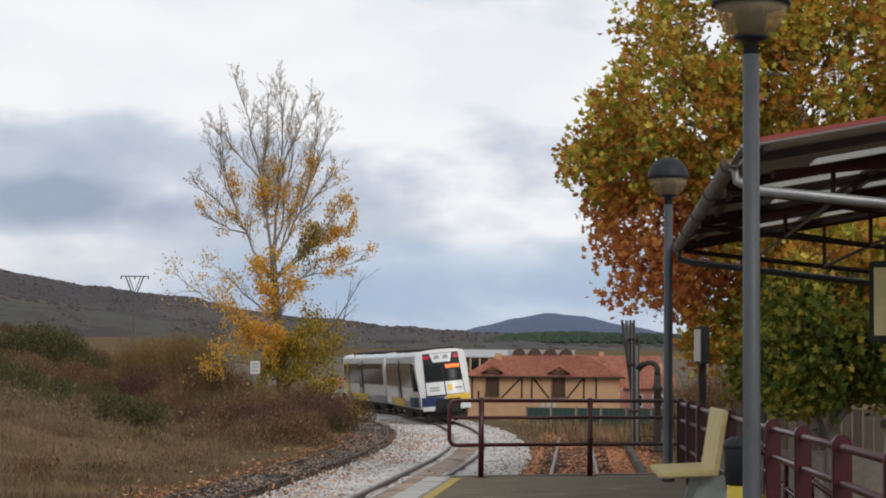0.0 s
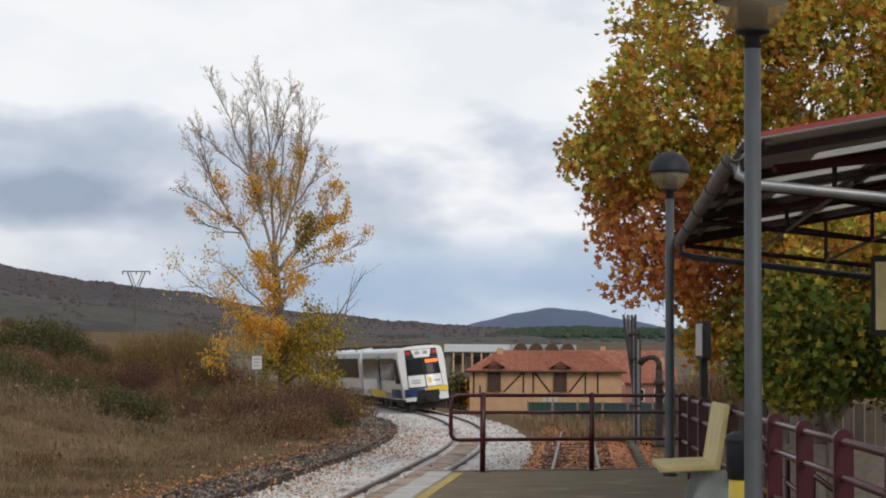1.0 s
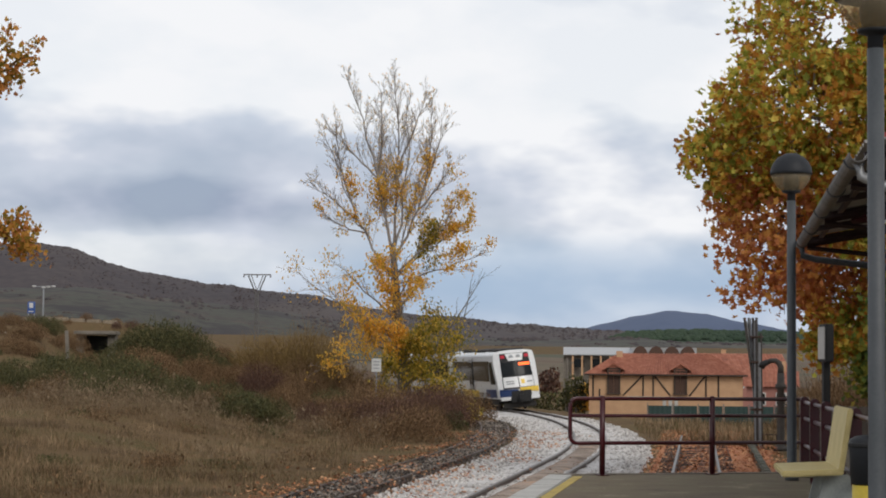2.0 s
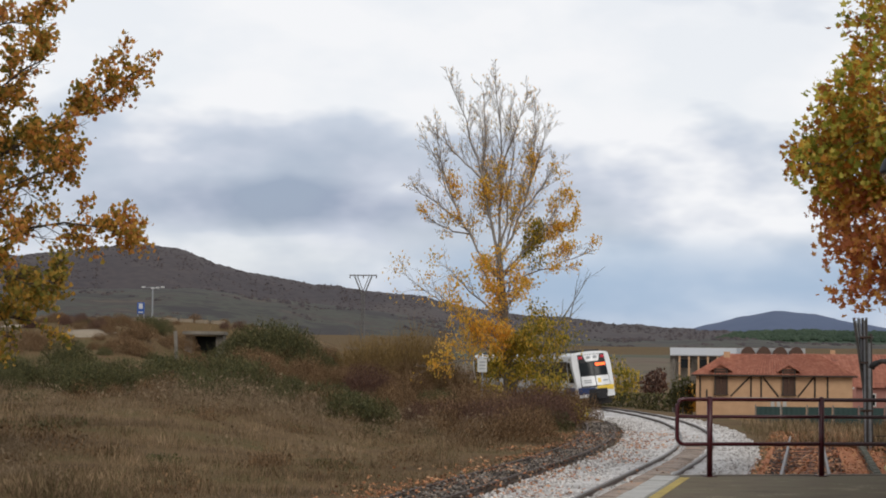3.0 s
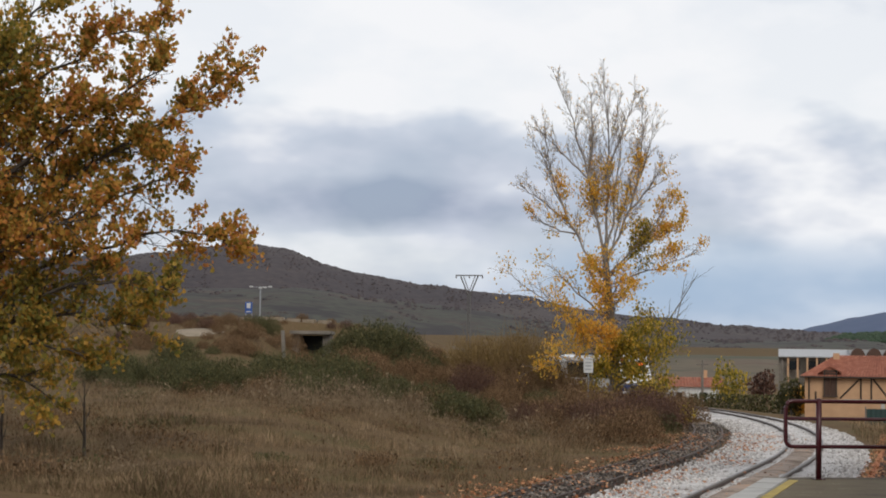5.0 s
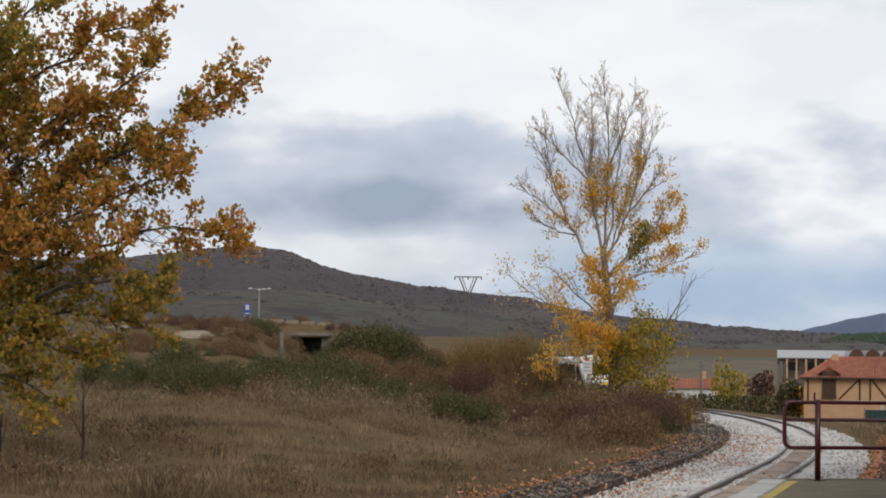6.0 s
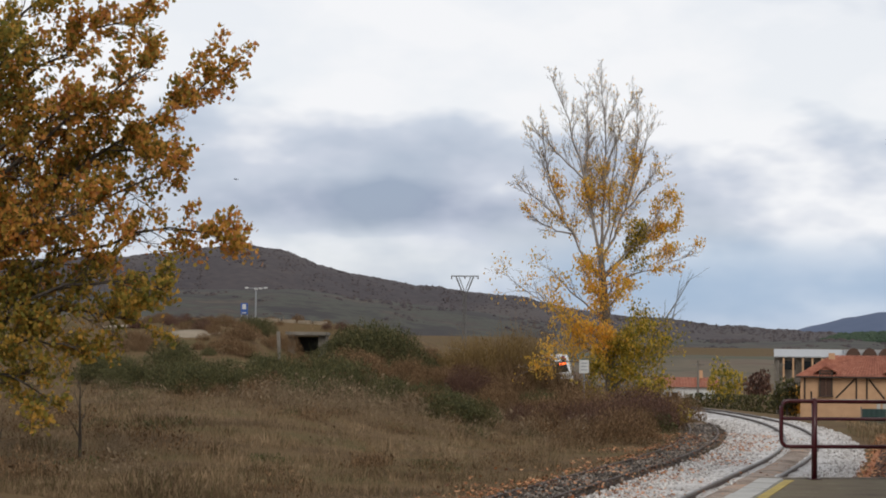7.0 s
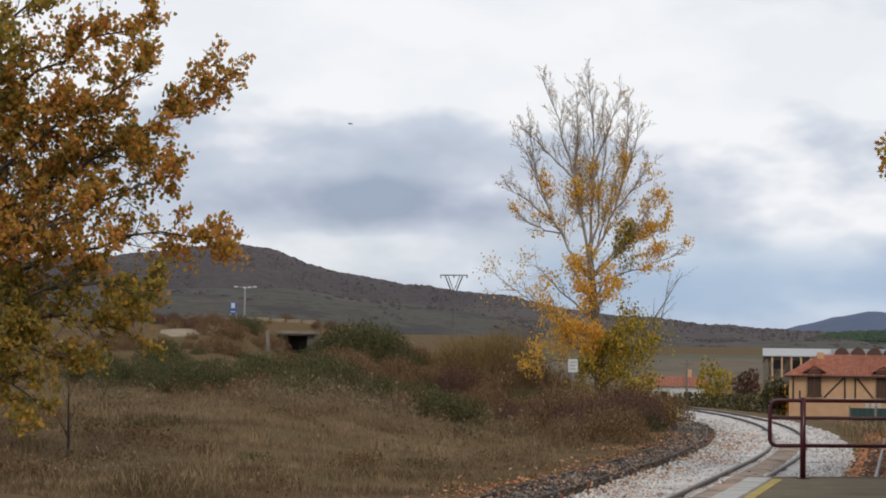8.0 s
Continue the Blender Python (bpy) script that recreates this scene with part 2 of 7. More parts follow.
MAT = dict(
    soil=surface("dry_soil_and_grass", [(0.32, (0.07, 0.048, 0.028)), (0.5, (0.15, 0.10, 0.054)), (0.66, (0.10, 0.085, 0.038))], 0.35, 1.0, bump=0.05, grain=9, spec=0.05),
    ballast=surface("ballast_stone", [(0.30, (0.20, 0.18, 0.165)), (0.44, (0.48, 0.46, 0.445)), (0.64, (0.68, 0.66, 0.65))], 1.2, 0.9, bump=0.06, grain=22),
    stone=surface("loose_stone", [(0.1, (0.32, 0.30, 0.28)), (0.5, (0.58, 0.55, 0.53)), (0.9, (0.74, 0.72, 0.70))], 3, 0.9, per="piece"),
    leaf_litter=surface("fallen_leaves_ground", [(0.3, (0.24, 0.09, 0.04)), (0.5, (0.44, 0.16, 0.065)), (0.7, (0.50, 0.27, 0.13))], 2.5, 0.9, bump=0.05, grain=14),
    fallen=surface("fallen_leaf", [(0.0, (0.16, 0.06, 0.03)), (0.5, (0.50, 0.19, 0.075)), (1.0, (0.62, 0.36, 0.19))], 3, 0.8, per="piece", spread=0.6),
    crane_iron=surface("dull_iron", [(0.3, (0.045, 0.042, 0.04)), (0.7, (0.10, 0.09, 0.08))], 6, 0.7, 0.2),
    rust=surface("rusty_steel", [(0.3, (0.045, 0.030, 0.024)), (0.7, (0.105, 0.067, 0.05))], 6, 0.6, 0.5, 0.004),
    rail_dark=surface("dark_rail_steel", [(0.3, (0.10, 0.085, 0.075)), (0.7, (0.20, 0.18, 0.165))], 6, 0.45, 0.6),
    track_dirt=surface("dirt_between_rails", [(0.36, (0.13, 0.092, 0.066)), (0.46, (0.25, 0.185, 0.14)), (0.54, (0.36, 0.30, 0.255)), (0.64, (0.44, 0.27, 0.17))], 1.3, 0.95, bump=0.04, grain=20),
    cinder=surface("cinder_and_leaf_mould", [(0.36, (0.045, 0.038, 0.034)), (0.46, (0.11, 0.086, 0.068)), (0.54, (0.20, 0.155, 0.12)), (0.64, (0.32, 0.215, 0.15))], 2.2, 0.95, bump=0.06, grain=16),
    cinder_lump=surface("cinder_lump", [(0.1, (0.035, 0.03, 0.028)), (0.6, (0.11, 0.09, 0.075)), (1.0, (0.36, 0.32, 0.28))], 3, 0.95, per="piece"),
    timber=surface("old_sleeper_timber", [(0.3, (0.045, 0.035, 0.03)), (0.7, (0.12, 0.095, 0.08))], 5, 0.9, bump=0.01),
    concrete=surface("platform_concrete", [(0.34, (0.085, 0.066, 0.042)), (0.48, (0.155, 0.118, 0.074)), (0.56, (0.135, 0.118, 0.064)), (0.64, (0.27, 0.215, 0.15))], 1.6, 0.85, bump=0.01, grain=26),
    coping=surface("pale_coping_stone", [(0.3, (0.36, 0.35, 0.33)), (0.7, (0.56, 0.55, 0.52))], 2, 0.8, bump=0.004),
    yellow_line=surface("worn_yellow_paint", [(0.3, (0.34, 0.25, 0.08)), (0.7, (0.56, 0.42, 0.10))], 3, 0.8),
    maroon=surface("maroon_paint", [(0.3, (0.040, 0.005, 0.008)), (0.7, (0.072, 0.009, 0.014))], 5, 0.30, bump=0.001, spec=0.45),
    grey_paint=surface("grey_lamp_paint", [(0.3, (0.058, 0.065, 0.072)), (0.7, (0.088, 0.096, 0.104))], 4, 0.5),
    dome=even("dark_dome_plastic", (0.016, 0.018, 0.022), rough=0.55, spec=0.3),
    bowl=even("cream_lamp_bowl", (0.62, 0.55, 0.42), rough=0.3, translucent=0.4),
    bark=surface("grey_bark", [(0.3, (0.10, 0.085, 0.07)), (0.7, (0.27, 0.245, 0.21))], 3, 0.9, bump=0.02, stretch=(3, 3, 0.6)),
    dark_bark=surface("dark_bark", [(0.3, (0.035, 0.028, 0.022)), (0.7, (0.11, 0.09, 0.07))], 3, 0.9, bump=0.02, stretch=(3, 3, 0.6)),
    twig=surface("thin_twigs", [(0.3, (0.20, 0.17, 0.15)), (0.7, (0.34, 0.30, 0.26))], 3, 0.9),
    plane_leaf=surface("plane_leaves", [(0.10, (0.12, 0.15, 0.025)), (0.36, (0.34, 0.35, 0.05)), (0.47, (0.80, 0.68, 0.15)), (0.55, (0.62, 0.36, 0.05)), (0.68, (0.52, 0.22, 0.045)), (0.86, (0.32, 0.12, 0.045))], 1.5, 0.55, per="piece", spread=0.27, translucent=0.5, spec=0.15, grain=3.0),
    green_leaf=surface("green_plane_leaves", [(0.0, (0.05, 0.085, 0.018)), (0.45, (0.10, 0.145, 0.03)), (0.75, (0.29, 0.26, 0.045)), (1.0, (0.62, 0.40, 0.05))], 1.5, 0.55, per="piece", spread=0.30, translucent=0.5, spec=0.15, grain=3.0),
    red_leaf=surface("russet_plane_leaves", [(0.0, (0.30, 0.10, 0.06)), (0.45, (0.56, 0.22, 0.09)), (0.7, (0.68, 0.34, 0.09)), (1.0, (0.66, 0.46, 0.10))], 1.5, 0.55, per="piece", spread=0.3, translucent=0.5, spec=0.15, grain=3.0),
    poplar_leaf=surface("poplar_leaves", [(0.0, (0.42, 0.33, 0.06)), (0.4, (0.84, 0.53, 0.10)), (0.7, (0.86, 0.49, 0.08)), (1.0, (0.74, 0.35, 0.068))], 0.4, 0.55, per="piece", spread=0.4, translucent=0.5, spec=0.15, grain=2),
    oak_leaf=surface("autumn_oak_leaves", [(0.0, (0.10, 0.11, 0.028)), (0.28, (0.30, 0.22, 0.045)), (0.5, (0.62, 0.36, 0.075)), (0.76, (0.68, 0.30, 0.08)), (1.0, (0.46, 0.20, 0.10))], 0.5, 0.55, per="piece", spread=0.36, translucent=0.5, spec=0.15, grain=1.5),
    poplar_mixed=surface("poplar_yellow_green_leaves", [(0.0, (0.12, 0.12, 0.025)), (0.4, (0.26, 0.22, 0.04)), (0.65, (0.54, 0.40, 0.065)), (1.0, (0.74, 0.46, 0.075))], 0.4, 0.55, per="piece", spread=0.4, translucent=0.5, spec=0.15, grain=2),
    oak_olive=surface("olive_oak_leaves", [(0.0, (0.12, 0.13, 0.034)), (0.4, (0.27, 0.23, 0.05)), (0.65, (0.50, 0.34, 0.07)), (1.0, (0.68, 0.36, 0.075))], 0.5, 0.55, per="piece", spread=0.40, translucent=0.5, spec=0.15, grain=1.5),
    brush=surface("brown_brush", [(0.0, (0.07, 0.045, 0.026)), (0.5, (0.16, 0.098, 0.052)), (1.0, (0.30, 0.19, 0.105))], 0.5, 0.9, per="piece", spread=0.5, spec=0.1),
    broom=surface("green_broom", [(0.0, (0.034, 0.038, 0.014)), (0.5, (0.075, 0.078, 0.028)), (1.0, (0.15, 0.125, 0.05))], 0.5, 0.9, per="piece", spread=0.5),
    straw=surface("straw_stalks", [(0.0, (0.13, 0.09, 0.052)), (0.5, (0.21, 0.148, 0.088)), (1.0, (0.29, 0.215, 0.135))], 0.5, 0.9, per="piece", spread=0.5),
    willow=surface("ochre_willow_twigs", [(0.0, (0.12, 0.075, 0.03)), (0.5, (0.22, 0.14, 0.05)), (1.0, (0.30, 0.20, 0.07))], 0.5, 0.9, per="piece", spread=0.5),
    russet=surface("russet_brush", [(0.0, (0.05, 0.025, 0.02)), (0.5, (0.11, 0.055, 0.04)), (1.0, (0.18, 0.10, 0.06))], 0.5, 0.9, per="piece", spread=0.5),
    grass=surface("dry_grass", [(0.18, (0.058, 0.040, 0.027)), (0.36, (0.115, 0.074, 0.044)), (0.44, (0.10, 0.09, 0.040)), (0.50, (0.175, 0.118, 0.068)), (0.58, (0.31, 0.215, 0.128)), (0.74, (0.42, 0.305, 0.19))], 0.16, 0.9, per="piece", spread=0.15, grain=0.55, spec=0.1),
    hill_wood=surface("bare_wooded_hill", [(0.38, (0.047, 0.040, 0.046)), (0.5, (0.066, 0.055, 0.058)), (0.62, (0.088, 0.074, 0.070))], 0.006, 1.0, grain=0.10),
    far_wood=surface("far_bare_woods", [(0.0, (0.052, 0.045, 0.050)), (0.5, (0.070, 0.058, 0.061)), (1.0, (0.092, 0.072, 0.066))], 0.01, 1.0, per="piece", spread=0.5),
    hill_field=surface("hill_pasture", [(0.38, (0.036, 0.030, 0.033)), (0.45, (0.043, 0.039, 0.037)), (0.51, (0.070, 0.073, 0.056)), (0.57, (0.052, 0.042, 0.040)), (0.64, (0.094, 0.074, 0.057))], 0.016, 1.0, grain=0.09, stretch=(1, 2, 3)),
    field_strips=surface("field_strips", [(0.38, (0.058, 0.068, 0.036)), (0.46, (0.092, 0.078, 0.050)), (0.54, (0.135, 0.105, 0.068)), (0.62, (0.11, 0.068, 0.050))], 0.016, 1.0, grain=0.12, stretch=(0.6, 1.0, 1.5)),
    hill_green=surface("pine_wood", [(0.35, (0.022, 0.042, 0.026)), (0.65, (0.05, 0.075, 0.045))], 0.012, 1.0, grain=0.1),
    # the blue is distance haze put into the surface colour
    hill_haze_tint=surface("haze_tinted_mountain", [(0.35, (0.068, 0.098, 0.175)), (0.65, (0.092, 0.122, 0.20))], 0.004, 1.0, grain=0.03),
    render_wall=surface("ochre_brick_wall", [(0.3, (0.44, 0.265, 0.15)), (0.7, (0.58, 0.365, 0.215))], 1.2, 0.9, bump=0.01, grain=12),
    roof_tile=surface("clay_roof_tile", [(0.1, (0.24, 0.085, 0.055)), (0.5, (0.36, 0.13, 0.08)), (0.9, (0.46, 0.20, 0.13))], 0.8, 0.85, per="piece", spread=0.25),
    shutter=even("brown_shutter", (0.085, 0.045, 0.03), rough=0.7),
    beam=even("dark_timber_beam", (0.06, 0.045, 0.035), rough=0.8),
    train_white=even("white_train_paint", (0.72, 0.73, 0.73), 0.06, rough=0.3, coat=0.3),
    train_grey=even("grey_train_paint", (0.30, 0.31, 0.32), 0.08, rough=0.35),
    train_yellow=even("yellow_train_paint", (0.80, 0.55, 0.07), 0.08, rough=0.35),
    train_blue=even("dark_blue_train_paint", (0.025, 0.05, 0.14), 0.1, rough=0.35),
    train_glass=even("dark_tinted_glass", (0.015, 0.018, 0.02), 0.2, rough=0.10, spec=0.14),
    black=even("black_rubber", (0.014, 0.014, 0.015), rough=0.6),
    underframe=even("dirty_underframe", (0.03, 0.027, 0.025), rough=0.8),
    led=glow("amber_destination_led", (1.0, 0.13, 0.02), 2.2),
    tail=even("red_tail_lens", (0.50, 0.03, 0.05), rough=0.2),
    lens=even("clear_headlight_lens", (0.45, 0.48, 0.50), rough=0.1),
    galvanised=surface("galvanised_steel", [(0.3, (0.23, 0.24, 0.25)), (0.7, (0.36, 0.37, 0.38))], 6, 0.45, 0.5),
    dull_zinc=surface("dull_zinc", [(0.3, (0.10, 0.095, 0.09)), (0.7, (0.20, 0.19, 0.18))], 4, 0.6, 0.3),
    # slight translucency is added so that the sheet's underside shows lighter
    canopy_sheet=surface("grey_canopy_sheet", [(0.3, (0.34, 0.32, 0.29)), (0.7, (0.50, 0.47, 0.43))], 1.5, 0.8, bump=0.004, translucent=0.22),
    canopy_red=even("red_edge_flashing", (0.30, 0.055, 0.045), rough=0.5),
    brown_steel=surface("dark_brown_steel", [(0.3, (0.022, 0.012, 0.012)), (0.7, (0.05, 0.028, 0.026))], 5, 0.5),
    bench=surface("cream_bench_paint", [(0.3, (0.50, 0.41, 0.17)), (0.7, (0.66, 0.55, 0.26))], 4, 0.5, bump=0.002),
    leg=surface("bench_leg_concrete", [(0.3, (0.28, 0.31, 0.30)), (0.7, (0.42, 0.45, 0.44))], 6, 0.8, bump=0.003),
    bin_yellow=even("yellow_bin_paint", (0.58, 0.44, 0.06), rough=0.5),
    sign_blue=even("blue_sign", (0.03, 0.09, 0.32), rough=0.4),
    sign_white=even("white_sign", (0.60, 0.60, 0.58), rough=0.5),
    dark_board=surface("dark_weathered_boards", [(0.3, (0.085, 0.07, 0.058)), (0.7, (0.17, 0.145, 0.12))], 2, 0.9, bump=0.006, stretch=(6, 6, 1), per="object", spread=0.25),
    old_wall=surface("weathered_wall", [(0.3, (0.13, 0.115, 0.095)), (0.7, (0.27, 0.24, 0.20))], 1.1, 0.95, bump=0.02, grain=9),
    moss=surface("mossy_stone", [(0.3, (0.05, 0.052, 0.035)), (0.7, (0.12, 0.115, 0.085))], 2, 0.95, bump=0.02),
    # invented translucent sheet that imitates light between the canopy's roof sheets
    lit_gap=even("pale_lit_gap_sheet", (0.72, 0.71, 0.68), 0.1, rough=0.5, translucent=0.75),
    teal=even("teal_fence_panel", (0.022, 0.05, 0.046), rough=0.6),
    grey_roof=even("pale_grey_roof", (0.42, 0.43, 0.44), rough=0.7),
    pink_wall=even("pinkish_wall", (0.36, 0.17, 0.14), rough=0.9),
    cream=even("cream_panel", (0.62, 0.52, 0.26), rough=0.5),
    asphalt=even("road_surface", (0.22, 0.21, 0.20), rough=0.9),
    sand=surface("bare_sandy_earth", [(0.3, (0.22, 0.175, 0.125)), (0.7, (0.36, 0.30, 0.22))], 1, 0.95, bump=0.02),
    bird=even("dark_feathers", (0.03, 0.028, 0.028), rough=0.8),
)


# ---- builders ----
class Shape:
    """Collects vertices and faces of one mesh."""

    def __init__(self):
        self.v, self.f = [], []

    def box(self, c, s, m=None):
        k = len(self.v)
        for x in (-0.5, 0.5):
            for y in (-0.5, 0.5):
                for z in (-0.5, 0.5):
                    p = Vector((x * s[0], y * s[1], z * s[2]))
                    p = (m @ p if m else p) + Vector(c)
                    self.v.append(tuple(p))
        for q in ((0, 1, 3, 2), (4, 6, 7, 5), (0, 4, 5, 1), (2, 3, 7, 6), (0, 2, 6, 4), (1, 5, 7, 3)):
            self.f.append(tuple(k + i for i in q))
        return self

    def tube(self, pts, radii, n=6, cap=True):
        k = len(self.v)
        pts = [Vector(p) for p in pts]
        if not hasattr(radii, "__len__"):
            radii = [radii] * len(pts)
        for i, p in enumerate(pts):
            d = (pts[min(i + 1, len(pts) - 1)] - pts[max(i - 1, 0)]).normalized()
            a = d.cross(Vector((0, 0, 1)) if abs(d.z) < 0.95 else Vector((1, 0, 0))).normalized()
            b = d.cross(a)
            for j in range(n):
                w = 2 * math.pi * j / n
                self.v.append(tuple(p + (a * math.cos(w) + b * math.sin(w)) * radii[i]))
        for i in range(len(pts) - 1):
            for j in range(n):
                q = (j + 1) % n
                self.f.append((k + i * n + j, k + i * n + q, k + i * n + n + q, k + i * n + n + j))
        if cap:
            self.f.append(tuple(k + j for j in range(n))[::-1])
            self.f.append(tuple(k + (len(pts) - 1) * n + j for j in range(n)))
        return self

    def lathe(self, c, prof, n=20):
        """A turned form round a vertical axis: prof is (radius, height) from below."""
        return self.tube([(c[0], c[1], c[2] + h) for _, h in prof], [max(r, 0.001) for r, _ in prof], n)

    def poly(self, pts):
        k = len(self.v)
        self.v += [tuple(p) for p in pts]
        self.f.append(tuple(range(k, k + len(pts))))
        return self

    def prism(self, ring, off):
        """A flat outline given thickness along off."""
        k, n = len(self.v), len(ring)
        o = Vector(off)
        self.v += [tuple(p) for p in ring] + [tuple(Vector(p) + o) for p in ring]
        self.f.append(tuple(range(k, k + n))[::-1])
        self.f.append(tuple(range(k + n, k + 2 * n)))
        for i in range(n):
            j = (i + 1) % n
            self.f.append((k + i, k + j, k + n + j, k + n + i))
        return self

    def grid(self, fn, nu, nv):
        k = len(self.v)
        for i in range(nu + 1):
            for j in range(nv + 1):
                self.v.append(tuple(fn(i / nu, j / nv)))
        for i in range(nu):
            for j in range(nv):
                a = k + i * (nv + 1) + j
                self.f.append((a, a + nv + 1, a + nv + 2, a + 1))
        return self

    def mesh(self, name, mat, smooth=False, bevel=0.0, solid=0.0):
        me = bpy.data.meshes.new(name)
        me.from_pydata(self.v, [], self.f)
        if bevel or solid:
            bm = bmesh.new()
            bm.from_mesh(me)
            if solid:
                bmesh.ops.solidify(bm, geom=bm.faces[:], thickness=solid)
            if bevel:
                sharp = [e for e in bm.edges if e.calc_face_angle(0) > 0.6]
                bmesh.ops.bevel(bm, geom=sharp, offset=bevel, segments=2, affect="EDGES", clamp_overlap=True)
            bmesh.ops.recalc_face_normals(bm, faces=bm.faces[:])
            bm.to_mesh(me)
            bm.free()
        if smooth:
            me.polygons.foreach_set("use_smooth", [True] * len(me.polygons))
        me.materials.append(mat)
        me.update()
        return me

    def part(self, name, mat, parent=None, label="", smooth=False, bevel=0.0, solid=0.0, at=None):
        ob = new(name, self.mesh(name, mat, smooth, bevel, solid))
        if at is not None:
            ob.matrix_basis = at
        if parent:
            ob.parent = parent
        return tagged(ob, label)


def thing(name, m, label, category, group="", kind=""):
    ob = new(name)
    ob.matrix_basis = m
    ob.empty_display_size = 0.2
    return tagged(ob, label, category, group, kind)


def smooth(a, b, x):
    t = max(0.0, min(1.0, (x - a) / (b - a)))
    return t * t * (3 - 2 * t)


def scatter(name, pts, sizes, template, faces, mat, parent=None, rng=None, flat=0.0, upright=False):
    """Many small pieces of one outline, turned at random, in one mesh."""
    rng = rng or np.random.default_rng(3)
    pts, n = np.asarray(pts, float), len(pts)
    tp = np.asarray(template, float)
    yaw = rng.uniform(0, 2 * np.pi, n)
    if upright:
        tilt, roll = rng.normal(0, flat or 0.15, n), rng.normal(0, flat or 0.15, n)
    elif flat:
        tilt, roll = rng.normal(0, flat, n), rng.normal(0, flat, n)
    else:
        tilt, roll = rng.uniform(0.2, 1.9, n), rng.uniform(-0.8, 0.8, n)
    cy, sy, ct, st, cr, sr = np.cos(yaw), np.sin(yaw), np.cos(tilt), np.sin(tilt), np.cos(roll), np.sin(roll)
    z0 = np.zeros(n)
    rz = np.stack([np.stack([cy, -sy, z0], 1), np.stack([sy, cy, z0], 1), np.stack([z0, z0, z0 + 1], 1)], 1)
    rx = np.stack([np.stack([z0 + 1, z0, z0], 1), np.stack([z0, ct, -st], 1), np.stack([z0, st, ct], 1)], 1)
    ry = np.stack([np.stack([cr, z0, sr], 1), np.stack([z0, z0 + 1, z0], 1), np.stack([-sr, z0, cr], 1)], 1)
    R = rz @ rx @ ry
    v = (np.einsum("nij,kj->nki", R, tp) * np.asarray(sizes)[:, None, None] + pts[:, None, :]).reshape(-1, 3)
    k = len(tp)
    fl = [tuple(q + i * k for q in f) for i in range(n) for f in faces]
    me = bpy.data.meshes.new(name)
    me.from_pydata(v.tolist(), [], fl)
    me.materials.append(mat)
    ob = new(name, me)
    if parent:
        ob.parent = parent
    return ob


# leaf outlines: two halves folded along the midrib
LOBED = [(0, 0, 0), (0.42, 0.0, 0.08), (0.30, 0.26, 0.05), (0.62, 0.55, 0.14), (0.24, 0.56, 0.05), (0, 1.0, -0.04), (-0.24, 0.56, 0.05), (-0.62, 0.55, 0.14), (-0.30, 0.26, 0.05), (-0.42, 0.0, 0.08)]
LOBED_F = [(0, 1, 2, 3, 4, 5), (0, 5, 6, 7, 8, 9)]
JAGGED = [(0, 0, 0), (0.45, 0.25, 0.09), (0.33, 0.62, 0.05), (0, 1.0, 0), (-0.33, 0.62, 0.05), (-0.45, 0.25, 0.09)]
JAGGED_F = [(0, 1, 2, 3), (0, 3, 4, 5)]
OVAL = [(0, 0, 0), (0.32, 0.35, 0.06), (0.2, 0.8, 0.05), (0, 1, 0), (-0.2, 0.8, 0.05), (-0.32, 0.35, 0.06)]
OVAL_F = [(0, 1, 2, 3), (0, 3, 4, 5)]
SPRIG = [(0, 0, 0), (0.26, 0.45, 0.05), (0, 1, 0), (-0.26, 0.5, 0.03)]
SPRIG_F = [(0, 1, 2, 3)]
BLADE = [(-0.035, 0, 0), (0.035, 0, 0), (0.022, 0.05, 0.55), (-0.022, 0.05, 0.55), (0.0, 0.16, 1.0)]
BLADE_F = [(0, 1, 2, 3), (3, 2, 4)]
PEBBLE = [(1, 0, 0.1), (0.2, 0.9, 0), (-0.8, 0.3, 0.1), (-0.4, -0.8, 0), (0.1, 0, 0.7), (0, 0, -0.5)]
PEBBLE_F = [(0, 1, 4), (1, 2, 4), (2, 3, 4), (3, 0, 4), (1, 0, 5), (2, 1, 5), (3, 2, 5), (0, 3, 5)]


